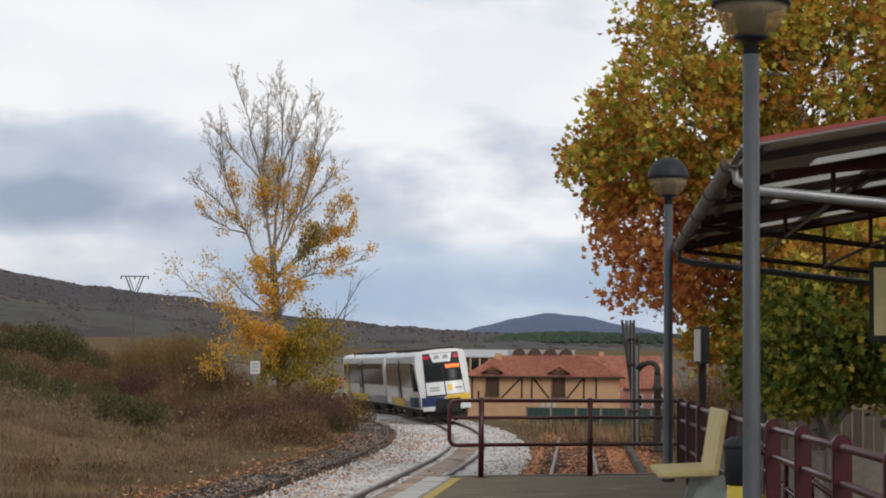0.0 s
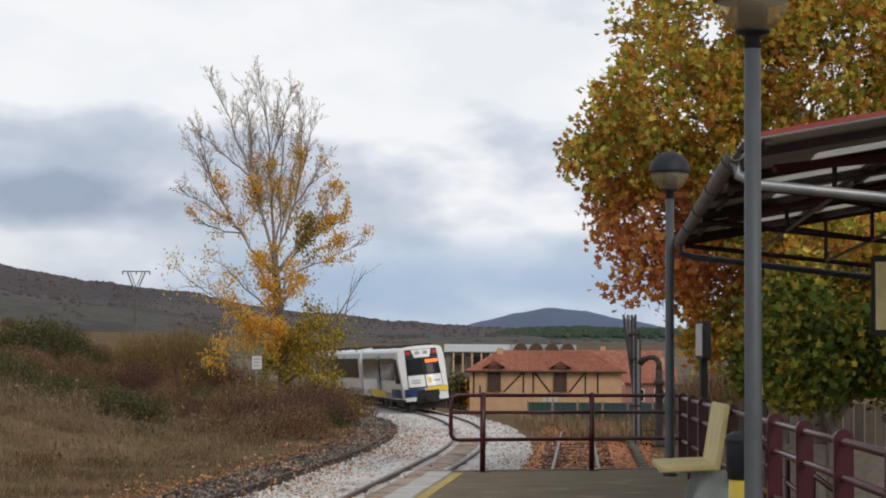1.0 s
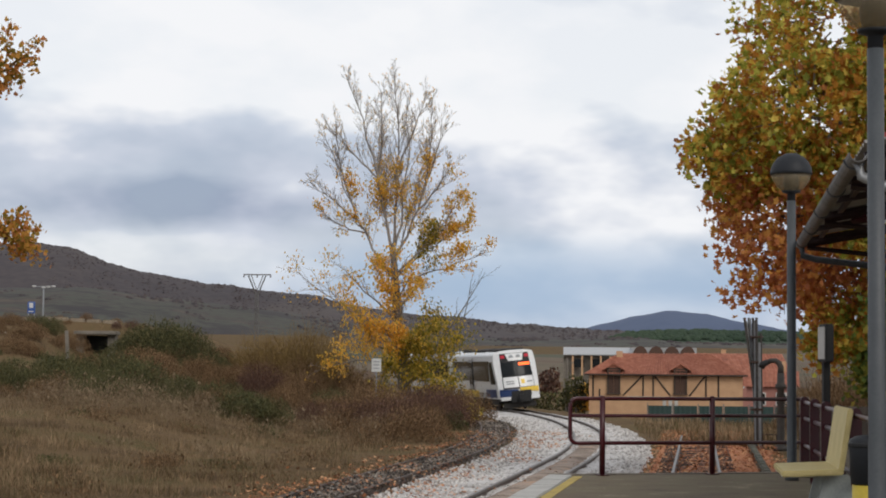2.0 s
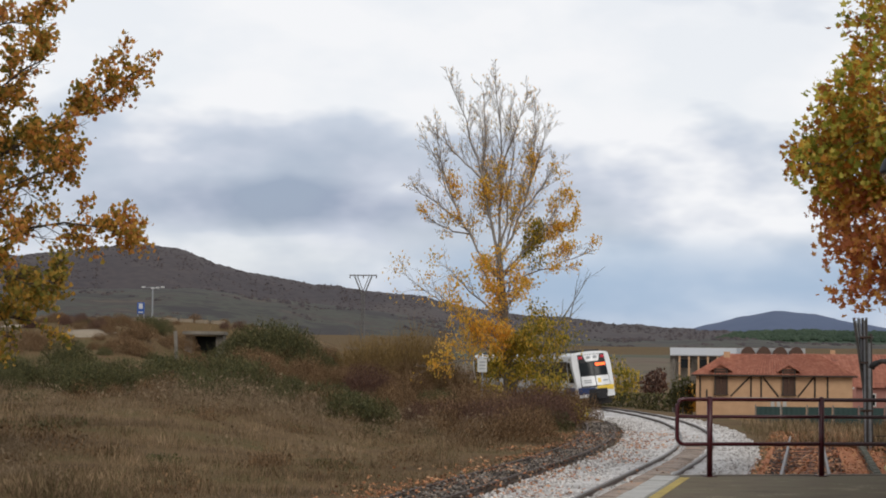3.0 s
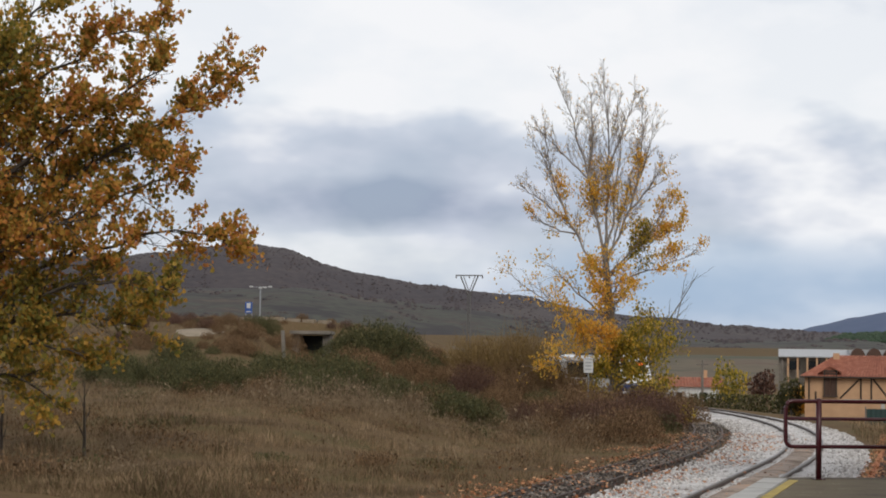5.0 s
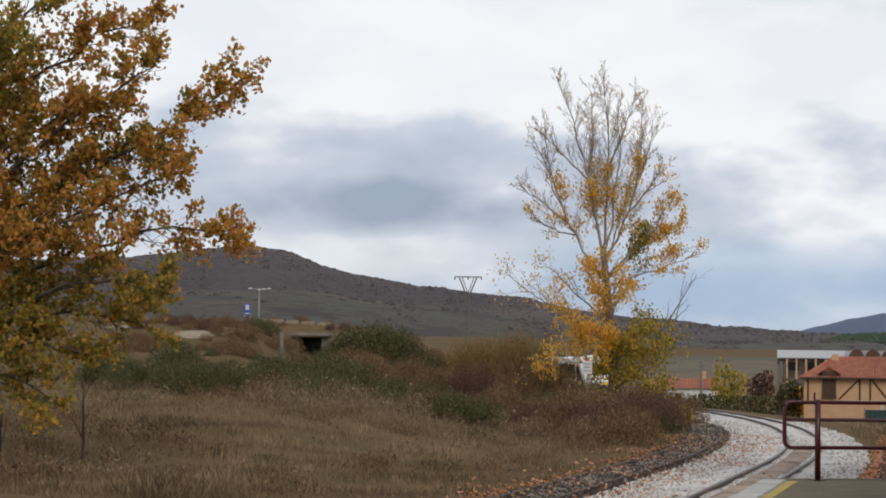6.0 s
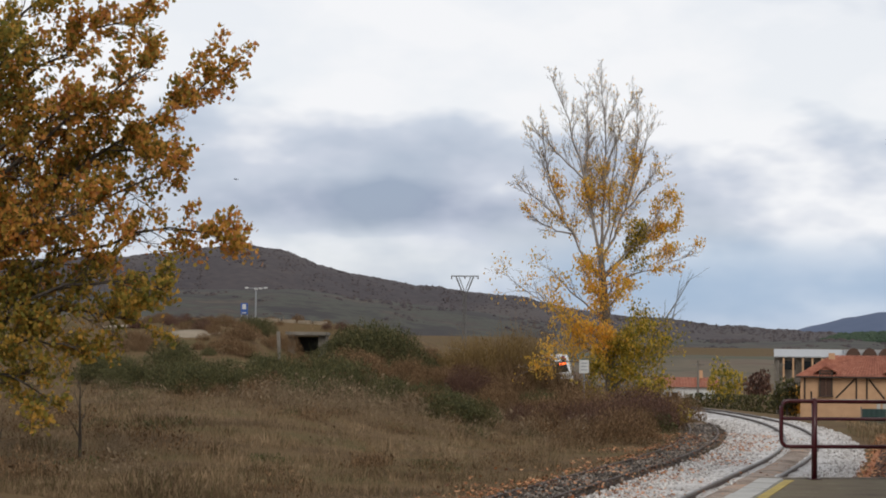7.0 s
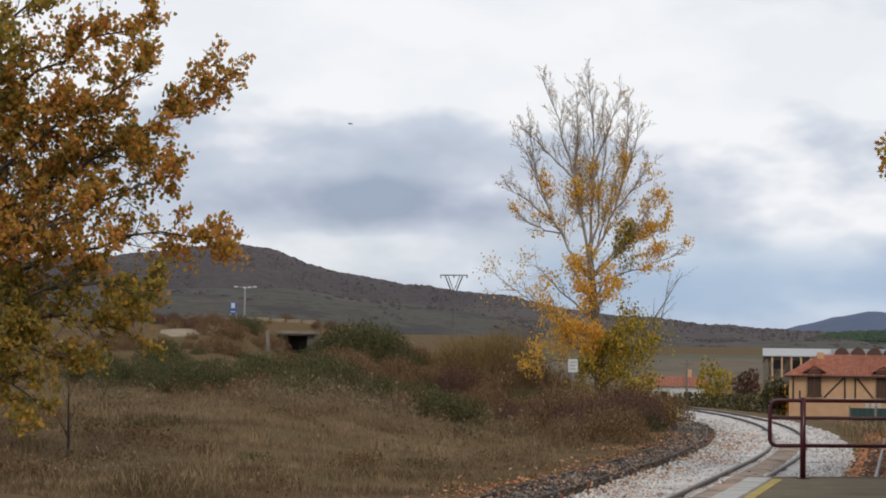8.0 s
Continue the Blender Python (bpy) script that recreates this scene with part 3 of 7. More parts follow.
def grow(rng, wood, tips, p, d, length, r, level, last, kids=4, wander=0.16, lift=0.04, spread=0.75, shrink=0.52, sides=6, segs=5, start=0.25):
    """A limb with its branchlets, thinner and finer from level to level; tips takes points for leaves."""
    pts, rad, d = [Vector(p)], [r], Vector(d).normalized()
    for i in range(segs):
        d = (d + Vector(rng.normal(0, wander, 3)) + Vector((0, 0, lift))).normalized()
        pts.append(pts[-1] + d * (length / segs))
        rad.append(max(r * (1 - 0.8 * (i + 1) / segs), 0.0048))
    wood.tube(pts, rad, sides if level < last else 3, cap=False)
    if level >= last:
        tips += [(tuple(q), level) for q in pts[1:]]
        return pts
    if level == last - 1:
        tips += [(tuple(q), level) for q in pts[2:]]
    n = kids if isinstance(kids, int) else kids[min(level, len(kids) - 1)]
    for k in range(n):
        f = start + (1 - start) * (k + rng.uniform(0.2, 0.9)) / n
        i = min(int(f * segs), segs - 1)
        q = pts[i].lerp(pts[i + 1], f * segs - i)
        di = (pts[i + 1] - pts[i]).normalized()
        side = di.cross(Vector(rng.normal(0, 1, 3))).normalized()
        dn = (di * math.cos(spread) + side * math.sin(spread)).normalized()
        grow(rng, wood, tips, q, dn, length * shrink * rng.uniform(0.7, 1.15) * (1.15 - 0.5 * f), rad[i] * 0.55, level + 1, last, kids, wander * 1.15, lift, spread, shrink, max(3, sides - 1), max(3, segs - 1), 0.2)
    return pts


# ---- lie of the land ----
def track_x(y):
    """Centre line of the main track: straight past the platform, then a left-hand curve."""
    if y < 48:
        return 0.095 + 0.0952 * (y - 48)
    if y < 240:
        return 0.95 - (190 - math.sqrt(max(190 ** 2 - (y - 66) ** 2, 1)))
    return -75.0


def track_slope(y):
    return (track_x(y + 0.5) - track_x(y - 0.5))


def land(x, y):
    z = -1.24
    tx = track_x(min(y, 235))
    off = abs(x - tx) if y > 20 else 9
    clear = smooth(2.6, 9, off) if x > tx else smooth(5.6, 12, off)
    if y > 160:
        clear = max(clear, smooth(160, 230, y))
    rough_ = 0.0
    if x < tx:
        rough_ = 0.35 + 0.35 * noise.noise((x * 0.13, y * 0.09, 1.3)) + 0.12 * noise.noise((x * 0.5, y * 0.4, 4.3))
        bank = smooth(62, 112, y - 0.35 * (x + 30)) * smooth(-13, -27, x) * (1 - smooth(135, 175, y))
        rough_ += 4.0 * bank
        # a hollow runs up to the culvert
        rough_ -= 1.7 * math.exp(-((x / max(y, 1) + 0.255) / 0.02) ** 2) * smooth(74, 94, y) * (1 - smooth(101, 105, y))
        rough_ += 0.9 * smooth(40, 62, y) * smooth(-8, -15, x) * (1 - smooth(100, 135, y))
        rough_ += 1.2 * smooth(150, 230, y) * smooth(0, -20, x)
    else:
        rough_ -= 2.4 * smooth(78, 145, y) * smooth(3, 9, off)
        rough_ += 0.15 * noise.noise((x * 0.3, y * 0.2, 7.1))
    z += rough_ * clear
    far = math.hypot(x, y)
    z += 14 * smooth(260, 900, far)
    return z


def build_ground():
    s = Shape()
    ys = [-60, -30, -10, 0] + [5 + 2.5 * i for i in range(0, 70)] + [190 * 1.12 ** i for i in range(0, 29)]
    nx = 120
    rows = []
    for y in ys:
        half = 40 + 0.42 * max(y, 0)
        row = []
        for i in range(nx + 1):
            u = i / nx * 2 - 1
            x = half * (0.55 * u + 0.45 * u ** 3) - 0.04 * max(y, 0)
            if -30 < y < 30 and -4.0 < x < 5.0:
                row.append((x, y, -1.24))
            else:
                row.append((x, y, land(x, y)))
        rows.append(row)
    for row in rows:
        s.v += row
    for j in range(len(ys) - 1):
        for i in range(nx):
            a = j * (nx + 1) + i
            s.f.append((a, a + 1, a + nx + 2, a + nx + 1))
    ob = s.part("ground", MAT["soil"], smooth=True)
    tagged(ob, "rough dry autumn ground with thin grass", "ground", kind="structure")


build_ground()


def strip(name, centre, half_l, half_r, y0, y1, z, mat, label, cat, n=60, hump=0.0):
    s = Shape()

    def fn(u, v):
        y = y0 + (y1 - y0) * u
        t = v * 2 - 1
        x = centre(y) + (t * half_r if t > 0 else t * half_l)
        edge = 1 - abs(t) ** 3
        return (x, y, z - 0.18 * (1 - edge) + hump * noise.noise((x * 1.7, y * 1.7, 2.2)))

    s.grid(fn, n, 12)
    return tagged(s.part(name, mat, smooth=True), label, cat, kind="structure")


strip("ballast", track_x, 2.95, 2.3, 18, 170, -1.12, MAT["ballast"], "pale grey crushed stone ballast under the main track", "ballast", 140, 0.05)
strip("sleeper_bed", track_x, 0.50, 0.50, 18, 60, -1.065, MAT["track_dirt"], "brown dirt and leaves between the rails", "track bed", 90, 0.03)
strip("siding_bed", lambda y: track_x(y) - 3.45, 0.75, 0.62, 20, 86, -1.10, MAT["cinder"], "dark dirty cinder bed of the old siding", "track bed", 240, 0.07)
strip("leaf_bed", lambda y: 2.98 + 0.0722 * (y - 42), 1.35, 2.6, 22, 70, -1.12, MAT["leaf_litter"], "orange fallen leaves covering the disused track", "leaf litter", 60, 0.05)


def rail_line(name, centre, y0, y1, z, label, group, head="rail_dark", gauge=1.0, step=2.0, sink=-0.045):
    root = thing(name, Matrix(), label, "railway track", group)
    for sgn in (-1, 1):
        web, top = Shape(), Shape()
        pts = []
        y = y0
        while y <= y1:
            dx = centre(y + 0.5) - centre(y - 0.5)
            n = Vector((1, -dx, 0)).normalized()
            pts.append((Vector((centre(y), y, z)) + n * (sgn * (gauge / 2 + 0.03)), n))
            y += step
        for sh, prof in ((web, [(-0.055, 0), (0.055, 0), (0.05, 0.02), (0.015, 0.03), (0.015, 0.09), (-0.015, 0.09), (-0.015, 0.03), (-0.05, 0.02)]), (top, [(-0.034, 0.092), (0.034, 0.092), (0.034, 0.13), (0.024, 0.138), (-0.024, 0.138), (-0.034, 0.13)])):
            m = len(prof)
            for p, n in pts:
                sh.v += [tuple(p + n * a + Vector((0, 0, b))) for a, b in prof]
            for i in range(len(pts) - 1):
                for j in range(m):
                    q = (j + 1) % m
                    sh.f.append((i * m + j, i * m + q, i * m + m + q, i * m + m + j))
        w = web.part("rail", MAT["rust"], root)
        top.part("rail_head", MAT[head] if head else MAT["rust"], w)
    sl = Shape().box((0, 0, 0), (1.9, 0.24, 0.12))
    me = sl.mesh("sleeper", MAT["timber"])
    y = y0 + 0.3
    while y < min(y1, y0 + 120):
        dx = centre(y + 0.5) - centre(y - 0.5)
        ob = new("sleeper", me)
        ob.matrix_basis = pose(centre(y), y, z + sink, 0, 0, -math.degrees(math.atan(dx)))
        ob.parent = root
        y += 0.72
    return root


rail_line("railway_track", track_x, 20, 175, -1.15, "curving narrow-gauge track with worn steel rails on grey ballast", "tracks", sink=-0.10)
rail_line("siding_track", lambda y: track_x(y) - 3.45, 20, 84, -1.19, "rusty overgrown siding track sunk in dark cinders", "tracks", head=False, sink=-0.10)
rail_line("disused_track", lambda y: 2.98 + 0.0722 * (y - 42), 26, 66, -1.12, "disused rusty track buried in fallen orange leaves", "tracks")


# ---- platform ----
def edge_x(y):
    return -0.554 + 0.0952 * (y - 20)


def build_platform():
    s = Shape()
    end = [(edge_x(23.9) + 0.31, 23.95), (0.53, 24.12 + 0.1), (3.3, 25.25), (3.55, 25.3)]
    ring = [(edge_x(-12) + 0.31, -12), *[(edge_x(y) + 0.31, y) for y in (0, 10, 20)], *end, (1.4, -12)]
    s.prism([(x, y, -1.3) for x, y in ring], (0, 0, 1.3))
    tagged(s.part("platform", MAT["concrete"], bevel=0.015), "worn grey-brown concrete station platform", "platform", kind="structure")
    root = thing("platform_coping", Matrix(), "pale stone edge of the platform with a worn yellow line", "platform edge", kind="structure")
    n = 36
    for i in range(n):
        y0, y1 = -12 + i, -12 + i + 0.985
        if y1 > 24.0:
            break
        c = Shape().prism([(edge_x(y0), y0, -1.3), (edge_x(y0) + 0.305, y0, -1.3), (edge_x(y1) + 0.305, y1, -1.3), (edge_x(y1), y1, -1.3)], (0, 0, 1.306 + 0.004 * (i % 3)))
        c.part("slab", MAT["coping"], root, bevel=0.012)
    l = Shape().prism([(edge_x(-12) + 0.33, -12, 0.0), (edge_x(-12) + 0.45, -12, 0.0), (edge_x(23.8) + 0.45, 23.8, 0.0), (edge_x(23.8) + 0.33, 23.8, 0.0)], (0, 0, 0.005))
    l.part("yellow_line", MAT["yellow_line"], root, "worn yellow safety line")
    k = Shape()
    k.prism([(edge_x(23.9), 23.96, -1.3), (3.6, 25.34, -1.3), (3.6, 25.5, -1.3), (edge_x(23.9), 24.12, -1.3)], (0, 0, 1.315))
    tagged(k.part("platform_end_kerb", MAT["old_wall"], bevel=0.02), "dark weathered kerb closing the platform end", "kerb", kind="structure")


build_platform()


# ---- maroon railings ----
def build_gate():
    a, b = Vector((0.1, 23.95, 0)), Vector((3.2, 25.1, 0))
    d = (b - a).normalized()
    root = thing("end_railing", pose(a.x, a.y, 0, 0, 0, math.degrees(math.atan2(d.y, d.x))), "maroon painted tubular steel railing closing the platform end", "railing")
    L = (b - a).length
    r = 0.026
    top, low = 0.985, 0.415

    def arc(cx, cz, a0, a1, rr):
        return [(cx + rr * math.cos(w), 0, cz + rr * math.sin(w)) for w in np.linspace(a0, a1, 6)]

    loop = [(L, 0, top), (0.1, 0, top)] + arc(0.09, top - 0.09, math.pi / 2, math.pi, 0.09) + arc(0.09, low + 0.09, math.pi, 1.5 * math.pi, 0.09) + [(0.1, 0, low), (L, 0, low)]
    Shape().tube(loop, r, 10).part("frame_tube", MAT["maroon"], root, smooth=True)
    Shape().tube([(0.0, 0, 0.765), (L, 0, 0.765)], r * 0.9, 10).part("rail", MAT["maroon"], root, smooth=True)
    for x in (0.44, 1.98):
        p = Shape().tube([(x, 0, 0), (x, 0, 1.0)], 0.037, 12)
        p.lathe((x, 0, 1.0), [(0.037, 0), (0.032, 0.015), (0.015, 0.025)], 12)
        ob = p.part("post", MAT["maroon"], root, smooth=True)
        Shape().box((x, 0, 0.008), (0.14, 0.14, 0.014)).part("base_plate", MAT["maroon"], ob, bevel=0.003)


build_gate()


def build_fence():
    root = thing("side_railing", Matrix(), "maroon painted steel railing with thick round-topped posts along the platform", "railing")
    d = Vector((0.0585, 1, 0)).normalized()
    ang = -math.degrees(math.atan(0.0585))
    w, t = 0.115, 0.06
    ring = [(-w / 2, 0, -0.05), (w / 2, 0, -0.05)] + [(w / 2 * math.cos(q), 0, 1.0 - w / 2 + 0.03 + w / 2 * math.sin(q)) for q in np.linspace(0, math.pi, 9)]
    me = Shape().prism([(x, -t / 2, z) for x, _, z in ring], (0, t, 0)).mesh("post", MAT["maroon"], bevel=0.008)
    for i in range(13):
        y = 24.6 - 1.7 * i
        p = new("post", me)
        p.matrix_basis = pose(1.71 + 0.0585 * y, y, 0, 0, 0, ang)
        p.parent = root
    for z in (0.955, 0.745, 0.40):
        y0, y1 = 3.2, 24.9
        Shape().tube([(1.71 + 0.0585 * y0, y0, z), (1.71 + 0.0585 * y1, y1, z)], 0.025, 10).part("rail", MAT["maroon"], root, smooth=True)


build_fence()


# ---- platform lamps ----
def build_lamp(x, y):
    root = thing("platform_lamp", pose(x, y, 0), "grey steel platform lamp with a dark dome and clear bowl", "street lamp", "platform lamps")
    Shape().lathe((0, 0, 0), [(0.085, 0), (0.085, 0.05), (0.062, 0.07), (0.060, 0.9), (0.058, 0.92), (0.055, 3.5)], 20).part("pole", MAT["grey_paint"], root, smooth=True)
    Shape().lathe((0, 0, 3.42), [(0.052, 0), (0.052, 0.16), (0.06, 0.17), (0.115, 0.185), (0.12, 0.205), (0.085, 0.23), (0.10, 0.27), (0.105, 0.34), (0.08, 0.42), (0.05, 0.45)], 20).part("collar", MAT["dome"], root, smooth=True)
    bowl = Shape().lathe((0, 0, 3.62), [(0.11, 0), (0.175, 0.05), (0.225, 0.13), (0.247, 0.21), (0.243, 0.21), (0.221, 0.13), (0.17, 0.054), (0.11, 0.006)], 28).part("bowl", MAT["bowl_glass"], root, "clear yellowed plastic bowl", smooth=True)
    Shape().lathe((0, 0, 3.825), [(0.25, 0), (0.264, 0.005), (0.264, 0.035), (0.252, 0.09), (0.22, 0.16), (0.16, 0.225), (0.08, 0.268), (0.0, 0.28)], 28).part("dome", MAT["dome"], root, "dark dome cover", smooth=True)
    return root


def clear_bowl():
    """Yellowed clear plastic: half of the light passes straight through."""
    m = MAT["bowl"]
    nt = m.node_tree
    out = nt.nodes["Material Output"]
    was = out.inputs[0].links[0].from_socket
    tr, ms = nt.nodes.new("ShaderNodeBsdfTransparent"), nt.nodes.new("ShaderNodeMixShader")
    tr.inputs[0].default_value = (0.95, 0.88, 0.74, 1)
    ms.inputs[0].default_value = 0.78
    nt.links.new(was, ms.inputs[1])
    nt.links.new(tr.outputs[0], ms.inputs[2])
    nt.links.new(ms.outputs[0], out.inputs[0])
    return m


MAT["bowl_glass"] = clear_bowl()
lamp = build_lamp(2.86, 23.6)
copy_thing(lamp, pose(2.04, 12.3, 0))


# ---- hills and distance ----
def hill(name, dist, crest, base, mat, label, depth=0.35, rough=0.012, n=150):
    """A range of hills at that distance; crest holds (azimuth, elevation) in degrees, and runs smoothly between them."""
    az = [a for a, _ in crest]

    def top(a):
        for (a0, e0), (a1, e1) in zip(crest, crest[1:]):
            if a <= a1:
                t = (a - a0) / (a1 - a0)
                t = max(0, t)
                return e0 + (e1 - e0) * (t * t * (3 - 2 * t) * 0.5 + t * 0.5)
        return crest[-1][1]

    s = Shape()

    def fn(u, v):
        a = az[0] + (az[-1] - az[0]) * u
        t = v / 0.8
        d = dist * (1 - depth * (1 - min(t, 1))) + (dist * 0.25 * (t - 1) if t > 1 else 0)
        h = math.tan(radians(top(a))) * dist + 1.4
        wig = noise.noise((a * 1.1, v * 2, dist * 0.01)) * 0.6 + 0.35 * noise.noise((a * 5, v * 6, 3.0)) + 0.25 * noise.noise((a * 17, v * 9, 5.0))
        k = smooth(0, 1, min(t, 1)) if t <= 1 else 1 - (t - 1) * 1.6
        z = base + (h - base) * k + wig * dist * rough * (0.35 + 0.65 * (1 - abs(t - 0.6))) * min(1, t * 2) * 0.5
        return (d * math.sin(radians(a)), d * math.cos(radians(a)), z)

    s.grid(fn, n, 22)
    tagged(s.part(name, mat, smooth=True), label, "hill", kind="structure")
    return fn


CROWN = [(math.cos(a) * c, math.sin(a) * c, z) for z, c in ((0.0, 0.75), (0.55, 1.0), (1.05, 0.6)) for a in (0.2, 1.4, 2.7, 4.0, 5.2)] + [(0.05, 0.02, 1.3)]
CROWN_F = [(r * 5 + i, r * 5 + (i + 1) % 5, r * 5 + 5 + (i + 1) % 5, r * 5 + 5 + i) for r in (0, 1) for i in range(5)] + [(10 + i, 10 + (i + 1) % 5, 15) for i in range(5)]


def wood_on(name, fn, count, v0, v1, size, mat, label, seed, thresh, u0=0.0, u1=1.0):
    """Far trees standing on a hill, thick in the hollows and along hedges."""
    rng = np.random.default_rng(seed)
    pts, sz = [], []
    tries = 0
    while len(pts) < count and tries < count * 30:
        tries += 1
        u, v = rng.uniform(u0, u1), rng.uniform(v0, v1)
        if noise.noise((u * 34, v * 7, seed)) + 0.5 * noise.noise((u * 110, v * 21, seed)) < thresh:
            continue
        x, y, z = fn(u, v)
        pts.append((x, y, z - 0.8))
        sz.append(size * rng.uniform(0.6, 1.4))
    ob = scatter(name, pts, sz, CROWN, CROWN_F, mat, None, rng, flat=0.12)
    tagged(ob, label, "woods", kind="stuff")



# no haze in the air: the mountain's blue colour stands for it
hill("far_mountain", 4300, [(-3, 0.6), (0, 0.95), (1.3, 1.30), (2.2, 1.53), (3.2, 1.70), (4.3, 1.60), (5.6, 1.33), (7, 1.1), (10, 0.8), (24, 0.9)], -20, MAT["hill_haze_tint"], "mountain on the skyline, coloured blue for the haze", rough=0.0015)
HILL_FN = hill("wooded_hill", 2000, [(-40.0, 2.50), (-30.0, 2.75), (-24.0, 2.90), (-19.9, 3.10), (-17.3, 3.40), (-16.1, 3.52), (-15.3, 3.42), (-12.9, 2.70), (-10.8, 2.38), (-8.0, 2.12), (-5.7, 1.68), (-3.8, 1.47), (-1.2, 1.23), (1.2, 1.12), (3.4, 0.97), (8.0, 0.80), (24.0, 0.75)], -2, MAT["hill_wood"], "long hill with bare brown woods", rough=0.004, n=420)
FIELD_FN = hill("pasture_slope", 1150, [(-40, 1.7), (-24, 1.95), (-17, 2.15), (-14.5, 2.2), (-12.5, 1.95), (-10, 1.72), (-8, 1.45), (-5, 0.98), (-2.4, 0.80), (0, 0.80), (2, 0.88), (4, 0.72), (8, 0.70), (24, 0.8)], 4, MAT["hill_field"], "pale brown pasture and ploughed slope", rough=0.003, n=240)
PINE_FN = hill("pine_ridge", 1500, [(0.0, 0.45), (1.2, 0.72), (2.2, 0.98), (4, 1.02), (6, 1.0), (8, 0.95), (24, 0.9)], 0, MAT["hill_green"], "dark green pine plantation on a low ridge", rough=0.002)

hill("far_fields", 560, [(-40, 0.7), (-20, 0.62), (-12, 0.56), (-7, 0.42), (-3, 0.36), (1, 0.34), (6, 0.42), (12, 0.5), (24, 0.6)], -2.5, MAT["field_strips"], "brown and green striped fields beyond the village", rough=0.002)
wood_on("hill_woods", HILL_FN, 11000, 0.34, 0.79, 0.95, MAT["far_wood"], "bare brown woods along the long hill", 3, -0.25, 0.30, 0.80)
wood_on("hedge_trees", FIELD_FN, 2200, 0.15, 0.80, 1.05, MAT["far_wood"], "scattered bare hedges and thickets on the pasture", 6, 0.22, 0.28, 0.80)
wood_on("pine_wood", PINE_FN, 1600, 0.5, 0.82, 2.6, MAT["hill_green"], "dark green pines on the low ridge", 9, -0.5, 0.0, 0.45)


# ---- buildings beyond the line ----
def tiled_plane(s, a, b, c, d, cols, rows):
    """Roof covering between the eaves a-b and the ridge d-c in courses of curved tiles."""
    a, b, c, d = Vector(a), Vector(b), Vector(c), Vector(d)
    up = (b - a).cross(d - a).normalized()
    if up.z < 0:
        up = -up
    for j in range(rows):
        for i in range(cols):
            def p(u, v):
                return (a.lerp(b, u)).lerp(d.lerp(c, u), v)
            u0, u1, v0, v1 = i / cols, (i + 0.98) / cols, j / rows, (j + 1.06) / rows
            um = (u0 + u1) / 2
            k = len(s.v)
            s.v += [tuple(p(u0, v0) + up * 0.02), tuple(p(um, v0) + up * 0.09), tuple(p(u1, v0) + up * 0.02), tuple(p(u1, min(v1, 1))), tuple(p(um, min(v1, 1)) + up * 0.06), tuple(p(u0, min(v1, 1)))]
            s.f += [(k, k + 1, k + 4, k + 5), (k + 1, k + 2, k + 3, k + 4)]


